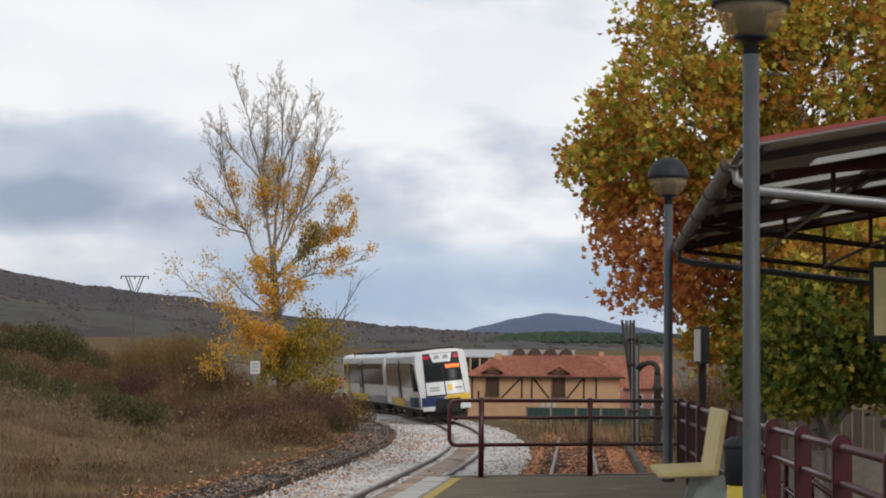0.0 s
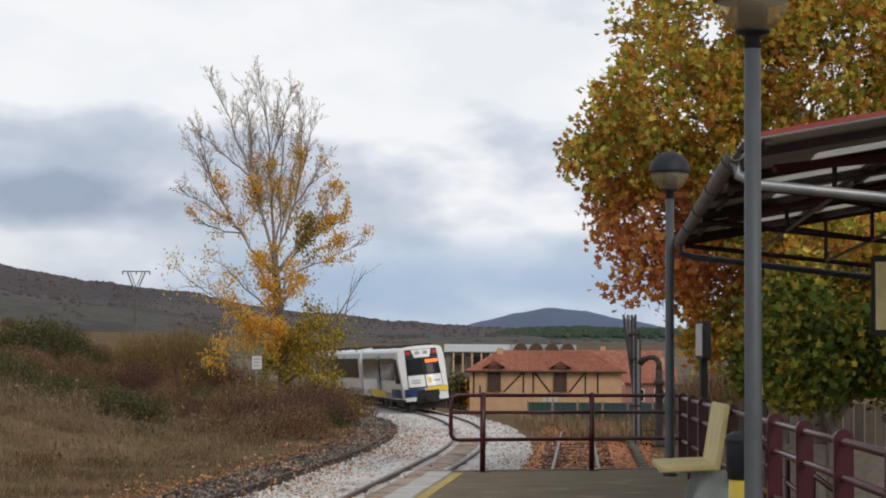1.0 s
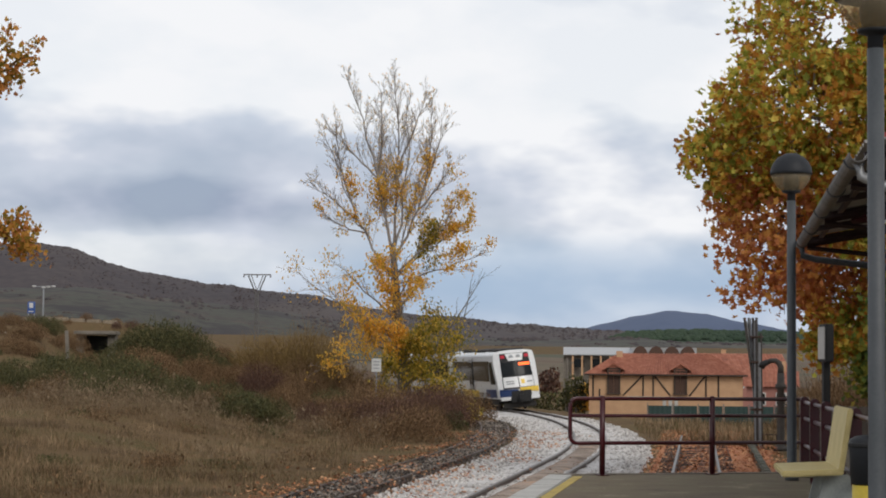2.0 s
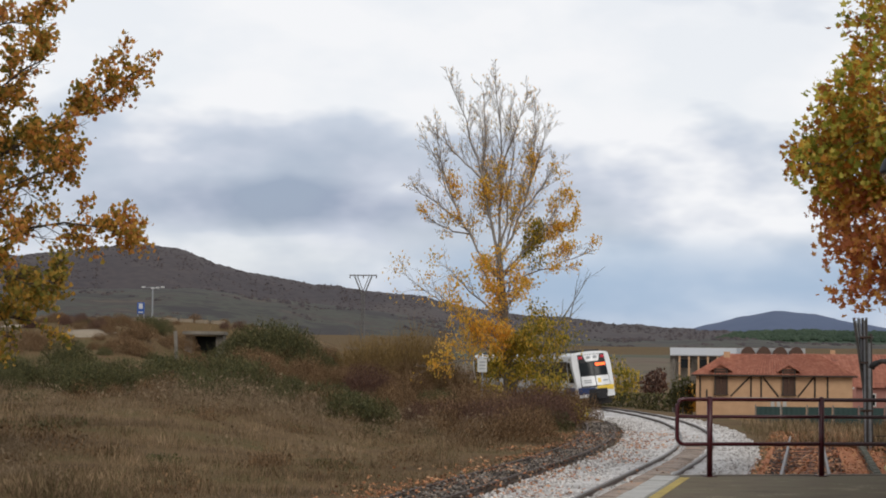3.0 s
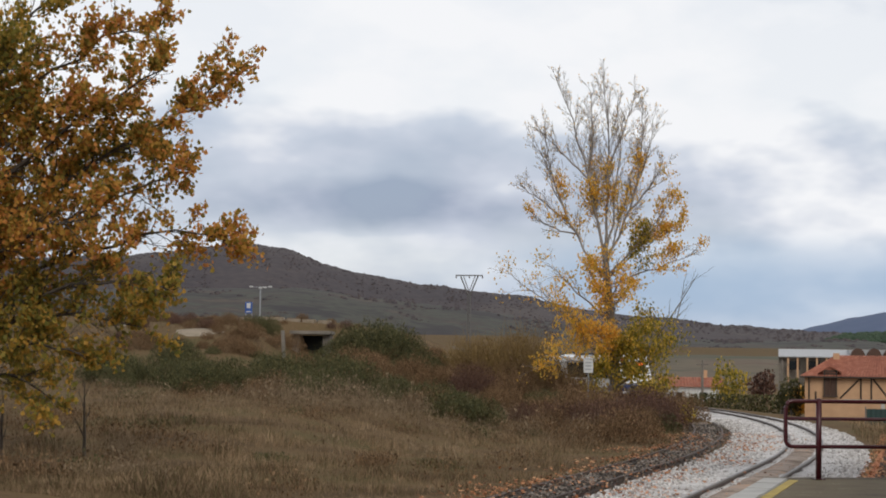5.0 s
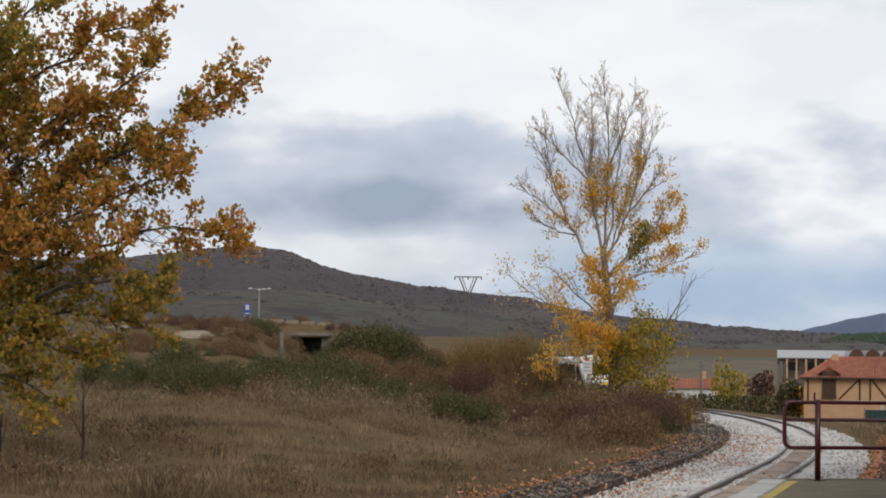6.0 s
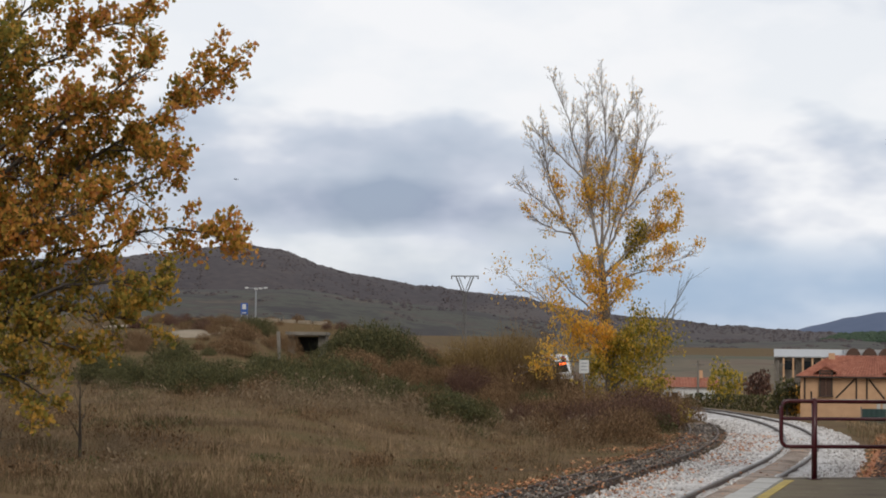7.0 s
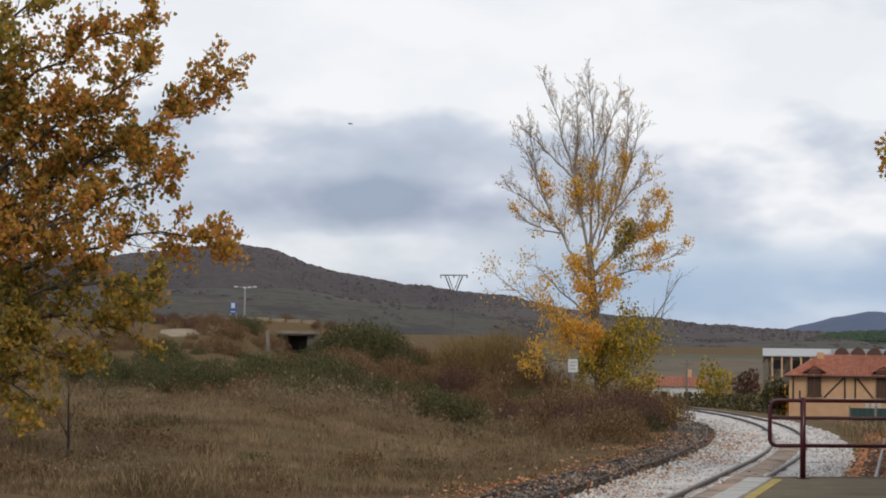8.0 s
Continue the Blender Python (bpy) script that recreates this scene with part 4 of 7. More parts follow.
def build_house():
    W, Dp, ze, zr, zb = 13.0, 9.5, 4.15, 5.95, 0.0
    root = thing("timbered_house", pose(2.25, 160, -3.42, 0, 0, -1.5), "ochre brick house with dark timber framing and red tiled roof", "house")
    wall = Shape()
    for (x, y), (sx, sy) in (((W / 2, 0.15), (W, 0.3)), ((W / 2, Dp - 0.15), (W, 0.3)), ((0.15, Dp / 2), (0.3, Dp - 0.6)), ((W - 0.15, Dp / 2), (0.3, Dp - 0.6))):
        wall.box((x, y, ze / 2), (sx, sy, ze))
    wall.part("wall", MAT["render_wall"], root)
    core = Shape()
    e = 0.35
    A, B, C, D_ = (-e, -e, ze), (W + e, -e, ze), (W + e, Dp + e, ze), (-e, Dp + e, ze)
    R1, R2 = (2.6, Dp / 2, zr), (W - 2.6, Dp / 2, zr)
    k = len(core.v)
    core.v += [tuple(Vector(q) - Vector((0, 0, 0.06))) for q in (A, B, C, D_, R1, R2)]
    core.f += [(0, 1, 5, 4), (1, 2, 5), (2, 3, 4, 5), (3, 0, 4), (3, 2, 1, 0)]
    roof = core.part("roof", MAT["roof_tile"], root, "red clay tile roof")
    t = Shape()
    tiled_plane(t, A, B, R2, R1, 52, 16)
    tiled_plane(t, B, C, R2, R2, 36, 16)
    tiled_plane(t, D_, A, R1, R1, 36, 16)
    tagged(t.part("tiles", MAT["roof_tile"], roof), kind="stuff")
    Shape().tube([(-0.4, -0.45, ze - 0.05), (W + 0.4, -0.45, ze - 0.05)], 0.07, 6).part("gutter", MAT["beam"], root)
    for x in (2.1, 7.75):
        win = Shape()
        for dx in (-0.5, 0.5):
            win.box((x + dx, -0.06, 3.55), (0.12, 0.2, 2.1))
        win.box((x, -0.06, 4.62), (1.2, 0.2, 0.12)).box((x, -0.1, 2.5), (1.25, 0.28, 0.1))
        w = win.part("window", MAT["beam"], root, "tall dormer window with brown shutters")
        for dx in (-0.225, 0.225):
            sh = Shape().box((x + dx, -0.05, 3.55), (0.43, 0.06, 2.05))
            for zz in np.arange(2.7, 4.5, 0.14):
                sh.box((x + dx, -0.09, zz), (0.36, 0.03, 0.07))
            sh.part("shutter", MAT["shutter"], w)
        g = Shape().prism([(x - 0.95, -0.3, 4.45), (x, -0.3, 5.0), (x + 0.95, -0.3, 4.45), (x + 0.95, -0.3, 4.55), (x, -0.3, 5.12), (x - 0.95, -0.3, 4.55)], (0, 1.9, 0))
        g.prism([(x - 0.7, -0.1, 4.5), (x + 0.7, -0.1, 4.5), (x, -0.1, 4.98)], (0, 0.25, 0))
        g.part("dormer", MAT["roof_tile"], root)
    beams = [((0.35, 4.1), (0.35, 1.9)), ((4.6, 4.1), (4.6, 2.3)), ((5.45, 4.1), (5.45, 2.3)), ((9.9, 4.1), (9.9, 2.3)), ((10.95, 4.1), (10.95, 2.3)), ((4.5, 4.0), (2.9, 2.35)), ((5.6, 4.0), (6.9, 2.35)), ((9.8, 4.0), (8.5, 2.35)), ((0.9, 2.9), (0.9, 1.9))]
    for (x0, z0), (x1, z1) in beams:
        Shape().tube([(x0, -0.02, z0), (x1, -0.02, z1)], 0.075, 4).part("beam", MAT["beam"], root)
    Shape().box((8.0, -0.05, 2.22), (9.5, 0.14, 0.12)).part("band_course", MAT["coping"], root)
    Shape().box((2.6, 4, 5.5), (0.55, 0.55, 1.3)).part("chimney", MAT["render_wall"], root, bevel=0.02)
    for x in (5.2, 5.7, 6.2):
        Shape().box((x + 1.2, -0.02, 1.3), (0.3, 0.12, 1.5)).part("pier", MAT["coping"], root)


build_house()


def build_shed():
    root = thing("barrel_roof_shed", pose(0.6, 262, -2.3), "long industrial shed with pale roof and dark barrel vaults", "warehouse")
    w = Shape().box((9, 6, 2.6), (19, 11, 5.2))
    w.part("wall", MAT["old_wall"], root)
    Shape().prism([(-0.5, -0.6, 5.2), (9.2, -0.6, 5.2), (9.2, 12, 6.3), (-0.5, 12, 6.3)], (0, 0, 0.15)).part("roof", MAT["grey_roof"], root)
    for i in range(4):
        x = 9.2 + i * 2.2
        ring = [(x + 1.0 + 1.0 * math.cos(q), -0.6, 5.3 + 1.25 * math.sin(q)) for q in np.linspace(0, math.pi, 10)]
        Shape().prism(ring, (0, 12, 0)).part("vault", MAT["shutter"], root)
    Shape().box((13.6, 6.5, 5.9), (9.0, 11, 0.9)).part("parapet", MAT["grey_roof"], root)
    for i in range(7):
        Shape().box((0.8 + i * 1.3, -0.7, 3.4), (0.25, 0.2, 3.4)).part("column", MAT["render_wall"], root)
    for i in range(3):
        Shape().box((1.6 + i * 2.7, -0.62, 4.1), (1.6, 0.1, 1.2)).part("window", MAT["train_glass"], root)


build_shed()


def build_cottage(x, y, z, w, d, h, rise, rot, wallmat, label, windows):
    root = thing("cottage", pose(x, y, z, 0, 0, rot), label, "house", "village houses")
    s = Shape().box((0, 0, h / 2), (w, d, h))
    s.prism([(-w / 2, -d / 2, h), (-w / 2, d / 2, h), (-w / 2, 0, h + rise)], (w, 0, 0))
    s.part("wall", wallmat, root)
    r = Shape()
    e = 0.4
    tiled_plane(r, (-w / 2 - e, -d / 2 - e, h - 0.1), (w / 2 + e, -d / 2 - e, h - 0.1), (w / 2 + e, 0, h + rise + 0.08), (-w / 2 - e, 0, h + rise + 0.08), int(w * 3), 10)
    tiled_plane(r, (w / 2 + e, d / 2 + e, h - 0.1), (-w / 2 - e, d / 2 + e, h - 0.1), (-w / 2 - e, 0, h + rise + 0.08), (w / 2 + e, 0, h + rise + 0.08), int(w * 3), 10)
    r.part("roof", MAT["roof_tile"], root)
    Shape().box((w * 0.25, 0, h + rise + 0.3), (0.6, 0.6, 1.4)).part("chimney", MAT["render_wall"], root)
    for i in range(windows):
        xx = -w / 2 + (i + 0.7) * w / (windows + 0.4)
        f = Shape().box((xx, -d / 2 - 0.02, h - 1.2), (1.0, 0.1, 1.2)).part("window", MAT["sign_white"], root)
        Shape().box((xx, -d / 2 - 0.07, h - 1.2), (0.8, 0.06, 1.0)).part("pane", MAT["train_glass"], f)


build_cottage(18.5, 205, -3.0, 10, 9, 4.0, 1.8, 4, MAT["pink_wall"], "pink rendered village house with red tiled roof", 3)
build_cottage(19.6, 178, -3.3, 4.5, 6, 3.0, 1.3, -6, MAT["pink_wall"], "low reddish village house with tiled roof", 2)
build_cottage(17.8, 235, -3.4, 9, 8, 4.4, 1.6, -8, MAT["render_wall"], "ochre village house behind the timbered house", 2)
build_cottage(-10.6, 232, -2.4, 7, 6, 1.4, 1.0, 5, MAT["sign_white"], "small white cottage with a red tiled roof", 2)


def build_panel_fence():
    root = thing("panel_fence", pose(6.3, 138, -3.3), "dark teal sheet metal fence in front of the house", "fence")
    for i in range(8):
        zig = [(i * 1.85 + j * 0.09, 0.02 * ((j // 2) % 2), 0.15) for j in range(20)]
        s = Shape().prism(zig + [(x, y + 0.03, z) for x, y, z in reversed(zig)], (0, 0, 1.7))
        s.part("panel", MAT["teal"], root)
        Shape().box((i * 1.85 - 0.06, 0, 1.0), (0.08, 0.1, 2.0)).part("post", MAT["dull_zinc"], root)


build_panel_fence()


# ---- things beyond the platform end ----
def build_pole_bundle():
    rng = np.random.default_rng(5)
    root = thing("pole_bundle", pose(6.14, 60, -1.16), "upright bundle of weathered steel poles tied together", "poles")
    for i in range(9):
        a = i * 0.7
        bx, by = 0.10 * math.cos(a), 0.10 * math.sin(a)
        tx, ty = -0.10 + (i - 4) * 0.062 + rng.normal(0, 0.02), 0.2 * math.sin(a)
        h = 4.15 - 0.35 * rng.uniform(0, 1) * (i % 2) - 0.5 * (i > 6)
        Shape().tube([(bx + 0.1, by, 0), (tx, ty, h)], [0.05, 0.04], 7).part("pole", MAT["galvanised"] if i % 2 else MAT["crane_iron"], root)
    for z in (1.2, 2.7, 3.5):
        Shape().lathe((0.03, 0, z), [(0.2, 0), (0.21, 0.02), (0.21, 0.05), (0.2, 0.07)], 12).part("strap", MAT["rust"], root)


def build_water_crane():
    root = thing("water_crane", pose(6.72, 58.2, -1.16), "old dull iron railway water crane with a curved spout", "water crane")
    Shape().lathe((0, 0, 0), [(0.24, 0), (0.24, 0.10), (0.15, 0.16), (0.12, 0.3), (0.11, 1.9), (0.17, 1.95), (0.17, 2.03), (0.12, 2.08), (0.11, 2.4)], 14).part("column", MAT["crane_iron"], root, smooth=True)
    arm = [(0, 0, 2.35), (0, 0, 2.58), (-0.05, 0, 2.70), (-0.16, 0, 2.78), (-0.30, 0, 2.78), (-0.42, 0, 2.72)]
    Shape().tube(arm, [0.10, 0.095, 0.09, 0.085, 0.08, 0.08], 10).part("spout", MAT["crane_iron"], root, smooth=True)
    Shape().tube([(-0.40, 0, 2.74), (-0.55, 0, 2.66), (-0.60, 0, 2.55)], [0.09, 0.11, 0.10], 10).part("nozzle", MAT["black"], root, smooth=True)
    w = Shape()
    pts = [(0.22 + 0.14 * math.cos(q), 0, 1.55 + 0.14 * math.sin(q)) for q in np.linspace(0, 2 * math.pi, 13)]
    w.tube(pts, 0.018, 5).tube([(0.1, 0, 1.55), (0.36, 0, 1.55)], 0.018, 5)
    w.part("hand_wheel", MAT["rust"], root)
    Shape().tube([(-0.55, 0, 0), (-0.55, 0, 0.5), (-0.12, 0, 0.5), (-0.12, 0, 0)], 0.03, 6).part("guard_rail", MAT["rust"], root)


build_pole_bundle()
build_water_crane()


def build_board():
    root = thing("information_board", pose(3.76, 27, -1.2, 0, 0, -80), "narrow dark-framed notice board on a black post", "notice board")
    Shape().box((0, 0, 1.35), (0.10, 0.10, 2.7)).part("post", MAT["black"], root, bevel=0.01)
    f = Shape().box((0, 0, 2.96), (0.36, 0.12, 0.54)).part("frame", MAT["black"], root, bevel=0.015)
    Shape().box((0, -0.065, 2.96), (0.28, 0.02, 0.46)).part("panel", MAT["coping"], f)


build_board()


def build_bench():
    root = thing("platform_bench", pose(2.30, 17.4, 0, 0, 0, -3.4), "cream painted slab bench on pale concrete legs", "bench")
    Shape().box((0, 0.75, 0.435), (0.56, 1.5, 0.055), Euler((0, radians(-3), 0)).to_matrix()).part("seat", MAT["bench"], root, bevel=0.012)
    Shape().box((0.30, 0.75, 0.735), (0.05, 1.5, 0.60), Euler((0, radians(9), 0)).to_matrix()).part("backrest", MAT["bench"], root, bevel=0.012)
    for y in (0.25, 1.2):
        s = Shape().prism([(0.02, y, 0), (0.12, y, 0.41), (0.36, y, 0.41), (0.40, y, 0)], (0, 0.1, 0))
        s.part("leg", MAT["leg"], root, bevel=0.012)
        Shape().box((-0.02, y + 0.05, 0.395), (0.5, 0.08, 0.03)).part("bracket", MAT["leg"], root)


def build_bin():
    root = thing("litter_bin", pose(2.44, 15.2, 0), "black litter bin on a yellow base", "litter bin")
    Shape().lathe((0, 0, 0), [(0.14, 0), (0.14, 0.02), (0.12, 0.03), (0.12, 0.47)], 18).part("base", MAT["bin_yellow"], root, smooth=True)
    b = Shape().lathe((0, 0, 0.47), [(0.11, 0), (0.13, 0.02), (0.145, 0.32), (0.14, 0.36), (0.09, 0.39), (0.02, 0.40)], 18).part("body", MAT["dome"], root, smooth=True)
    Shape().lathe((0, 0, 0.77), [(0.146, 0), (0.152, 0.01), (0.152, 0.03), (0.146, 0.04)], 18).part("rim", MAT["black"], b)


build_bench()
build_bin()


# ---- station canopy ----
def build_canopy():
    """Local axes: x along the building (away from the eye), y out from the eaves over the roof, z up."""
    far, near = Vector((3.17, 24.7, 3.0)), Vector((2.29, 14.3, 3.0))
    d = (far - near).normalized()
    ang = math.degrees(math.atan2(d.y, d.x))
    root = thing("station_canopy", pose(near.x, near.y, 0, 0, 0, ang), "grey sheet station canopy on dark brown steel trusses", "canopy")
    L, W, z0, sl = (far - near).length, 5.0, 3.02, 0.175

    def zz(y):
        return z0 + sl * (-y)

    # the roof rises from the eaves at y = 0 to y = -W
    n = 16
    pitch = (L - 0.7) / 5
    bays = [(-0.02, 0.55)] + [(0.55 + i * pitch, 0.55 + (i + 1) * pitch) for i in range(5)]

    def sheet(name, x0, x1, y0, y1, mat, lift, label=""):
        s = Shape()

        def fn(u, v):
            x = x0 + (x1 - x0) * u
            y = y0 + (y1 - y0) * v
            return (x, y, zz(y) + 0.10 + 0.020 * math.sin(x * 2 * math.pi / 0.23) + lift)

        s.grid(fn, n, 4)
        s.part(name, mat, root, label, solid=0.006)

    for k, (a0, a1) in enumerate(bays):
        # the translucent strips are added to imitate pale light between the sheets
        cut = a0 + (a1 - a0) * (0.62 if k else 1.0)
        sheet("roof_sheet", a0, cut + 0.02, 0, -W, MAT["canopy_sheet"], 0.0)
        if k:
            sheet("roof_sheet", cut, a1 + 0.02, 0, -0.5 - 0.3 * (k % 2), MAT["canopy_sheet"], 0.008)
            sheet("skylight_strip", cut, a1 + 0.02, -0.5 - 0.3 * (k % 2), -1.5, MAT["lit_gap"], 0.008, "pale translucent strip drawn for light between the roof sheets")
            sheet("roof_sheet", cut, a1 + 0.02, -1.5, -1.8, MAT["canopy_sheet"], 0.008)
            sheet("skylight_strip", cut, a1 + 0.02, -1.8, -W, MAT["lit_gap"], 0.008, "pale translucent strip drawn for light between the roof sheets")
    Shape().box((0, 0, 0), (0.03, W, 0.035), Euler((-math.atan(sl), 0, 0)).to_matrix()).part("edge_flashing", MAT["canopy_red"], root, "red painted edge flashing", at=Matrix.Translation((-0.04, -W / 2, zz(-W / 2) + 0.128)))
    slope = Euler((-math.atan(sl), 0, 0)).to_matrix()
    for i in range(6):
        x = 0.55 + i * pitch
        Shape().box((x, -W / 2, zz(-W / 2) + 0.045), (0.08, W, 0.065), slope).part("rafter", MAT["brown_steel"], root)
    for y in (-0.2, -1.6, -3.2):
        Shape().box((L / 2, y, zz(y) + 0.06), (L, 0.05, 0.04)).part("purlin", MAT["brown_steel"], root)
    for k, (xa, xb) in enumerate(((0.6, 3.2), (5.8, 3.2))):
        Shape().tube([(xa, -0.3, zz(-0.3) - 0.1), (xb, -3.4, zz(-3.4) - 0.1)], 0.035, 4).part("wind_brace", MAT["maroon"], root)
    for i in range(3):
        x = 1.6 + i * (L - 2.2) / 2
        t = Shape()
        t.tube([(x, 0.0, zz(0) - 0.04), (x, -W, zz(-W) - 0.04)], 0.04, 4)
        t.tube([(x, 0.0, zz(0) - 0.08), (x, -W, zz(0) - 0.62)], 0.03, 4)
        t.tube([(x, -1.3, zz(-1.3) - 0.06), (x, -W, zz(0) - 0.40)], 0.025, 4)
        for y in (-0.9, -1.8, -2.7, -3.6):
            t.tube([(x, y, zz(y) - 0.04), (x, y, zz(0) - 0.08 - 0.54 * (-y / W))], 0.022, 4)
        t.part("truss", MAT["brown_steel"], root)
    for y in (-0.9, -1.8):
        Shape().tube([(0.5, y, zz(0) - 0.08 - 0.54 * (-y / W)), (L - 0.3, y, zz(0) - 0.08 - 0.54 * (-y / W))], 0.022, 4).part("tie_bar", MAT["brown_steel"], root)
    g = Shape()
    ring = [(0.075 * math.cos(q), 0.075 * math.sin(q)) for q in np.linspace(math.pi, 2 * math.pi, 9)]
    ring += [(0.066 * math.cos(q), 0.066 * math.sin(q)) for q in np.linspace(2 * math.pi, math.pi, 9)]
    g.prism([(-0.05, 0.05 + a, zz(0) + 0.02 + b) for a, b in ring], (L + 0.15, 0, 0))
    gut = g.part("gutter", MAT["dull_zinc"], root)
    for i in range(5):
        band = [(0.4 + i * (L - 0.8) / 4, 0.05 + 0.079 * math.cos(q), zz(0) + 0.02 + 0.079 * math.sin(q)) for q in np.linspace(math.pi, 2 * math.pi, 9)]
        Shape().tube(band, 0.012, 5).part("bracket", MAT["grey_paint"], gut)
    Shape().tube([(0.15, 0.05, zz(0) - 0.03), (0.15, 0.02, zz(0) - 0.14), (0.15, -0.15, zz(0) - 0.22), (0.15, -W, zz(0) - 0.72)], 0.042, 10).part("drain_pipe", MAT["galvanised"], root, "pale grey drain pipe", smooth=True)
    Shape().tube([(L - 0.05, 0.05, zz(0) - 0.03), (L - 0.05, 0.03, zz(0) - 0.15), (L - 0.05, -0.15, zz(0) - 0.2), (L - 0.05, -W, zz(0) - 0.75)], 0.045, 10).part("drain_pipe", MAT["grey_paint"], root, "dark grey drain pipe", smooth=True)
    Shape().box((L / 2, -W - 0.15, 1.1), (L + 1, 0.3, 6.0)).part("back_wall", MAT["old_wall"], root)
    return root


build_canopy()


def build_wall_sign():
    root = thing("hanging_sign", pose(4.05, 17.0, 2.02, 0, 0, -12), "cream station sign in a dark frame hanging from the canopy", "sign")
    f = Shape().box((0, 0, 0.02), (0.30, 0.06, 0.74)).part("frame", MAT["black"], root, bevel=0.015)
    Shape().box((0, -0.035, 0.02), (0.22, 0.012, 0.62)).part("face", MAT["cream"], f)
    Shape().tube([(0, 0, 0.38), (0, 0, 0.62)], 0.015, 6).part("hanger", MAT["black"], root)


build_wall_sign()


def build_low_wall():
    root = thing("boundary_wall", pose(4.6, 36, -1.25, 0, 0, -8), "weathered grey boundary wall behind the railing", "wall")
    for i in range(9):
        Shape().box((0.7 + i * 1.42, 0, 0.55 + 0.05 * (i % 2)), (1.40, 0.25, 1.1)).part("panel", MAT["old_wall"], root, bevel=0.015)
        for j in range(7):
            Shape().box((0.1 + i * 1.42 + j * 0.2, 0.02, 1.52), (0.17, 0.03, 0.82)).part("board", MAT["dark_board"], root)
        Shape().box((i * 1.42, -0.02, 1.05), (0.2, 0.32, 2.1)).part("pillar", MAT["old_wall"], root, bevel=0.015)


build_low_wall()


def build_ramp_rail():
    root = thing("ramp_handrail", Matrix(), "maroon steel handrail of the ramp beside the platform", "railing")
    a, b = Vector((4.02, 24.6, 0.60)), Vector((3.52, 15.0, 0.12))
    for dz in (0.0, -0.30, -0.62):
        Shape().tube([tuple(a + Vector((0, 0, dz))), tuple(b + Vector((0, 0, dz)))], 0.028, 8).part("rail", MAT["maroon"], root, smooth=True)
    for i in range(6):
        p = a.lerp(b, i / 5)
        Shape().tube([(p.x, p.y, -1.3), (p.x, p.y, p.z + 0.03)], 0.035, 8).part("post", MAT["maroon"], root, smooth=True)


build_ramp_rail()


def build_stone_kerb():
    root = thing("stone_kerb", Matrix(), "dark mossy stone kerb beside the leaf-covered track", "kerb")
    a, b = Vector((4.45, 40.0, -1.08)), Vector((6.05, 61.0, -1.08))
    for i in range(21):
        p = a.lerp(b, i / 20)
        Shape().box(tuple(p), (0.20, 1.10, 0.20 + 0.02 * (i % 3)), Euler((0, 0, radians(-4.4))).to_matrix()).part("stone", MAT["moss"], root, bevel=0.03)


build_stone_kerb()


def build_gate_pier():
    root = thing("gate_pier", pose(7.55, 31.0, -1.25), "pale stone gate pier with a cap", "pier")
    Shape().box((0, 0, 0.85), (0.34, 0.34, 1.7)).part("shaft", MAT["coping"], root, bevel=0.02)
    Shape().box((0, 0, 1.78), (0.46, 0.46, 0.16)).part("cap", MAT["old_wall"], root, bevel=0.03)


build_gate_pier()


# ---- things on the bank ----
def build_pylon():
    root = thing("power_pylon", pose(-36.4, 220, 0.2), "grey lattice power pylon with a Y-shaped head", "pylon")
    s = Shape()
    h, w0, w1 = 9.6, 0.21, 0.15
    for sx in (-1, 1):
        for sy in (-1, 1):
            s.tube([(sx * w0, sy * w0, 0), (sx * w1, sy * w1, h)], 0.05, 4)
    n = 12
    for i in range(n):
        z0_, z1_ = h * i / n, h * (i + 1) / n
        a, b = w0 + (w1 - w0) * i / n, w0 + (w1 - w0) * (i + 1) / n
        f = 1 if i % 2 else -1
        s.tube([(-a * f, -a, z0_), (b * f, -b, z1_)], 0.03, 3).tube([(-a * f, a, z0_), (b * f, b, z1_)], 0.03, 3)
    s.part("mast", MAT["dull_zinc"], root)
    k = Shape()
    for sx in (-1, 1):
        k.tube([(sx * 0.14, 0, h - 0.2), (sx * 1.05, 0, h + 2.0)], 0.08, 4)
        k.tube([(sx * 0.05, 0, h + 0.3), (sx * 0.7, 0, h + 2.0)], 0.05, 4)
    k.part("fork", MAT["dull_zinc"], root)
    Shape().box((0, 0, h + 2.1), (3.3, 0.2, 0.13)).part("crossarm", MAT["dull_zinc"], root)
    for x in (-1.6, 0, 1.6):
        Shape().lathe((x, 0, h + 1.75), [(0.05, 0), (0.09, 0.06), (0.05, 0.12), (0.09, 0.2), (0.04, 0.28)], 8).part("insulator", MAT["shutter"], root)


build_pylon()


def build_road_sign():
    root = thing("road_sign", pose(-43.4, 150, 2.2), "blue road sign with a white panel on twin posts", "road sign")
    for x in (-0.25, 0.25):
        Shape().tube([(x, 0, 0), (x, 0, 4.0)], 0.05, 6).part("post", MAT["galvanised"], root)
    p = Shape().box((0, -0.06, 3.55), (0.62, 0.06, 0.95)).part("panel", MAT["sign_blue"], root, bevel=0.02)
    Shape().box((0, -0.1, 3.72), (0.32, 0.02, 0.42)).part("pictogram", MAT["sign_white"], p)
    Shape().box((0, -0.1, 3.22), (0.4, 0.02, 0.08)).part("bar", MAT["sign_white"], p)


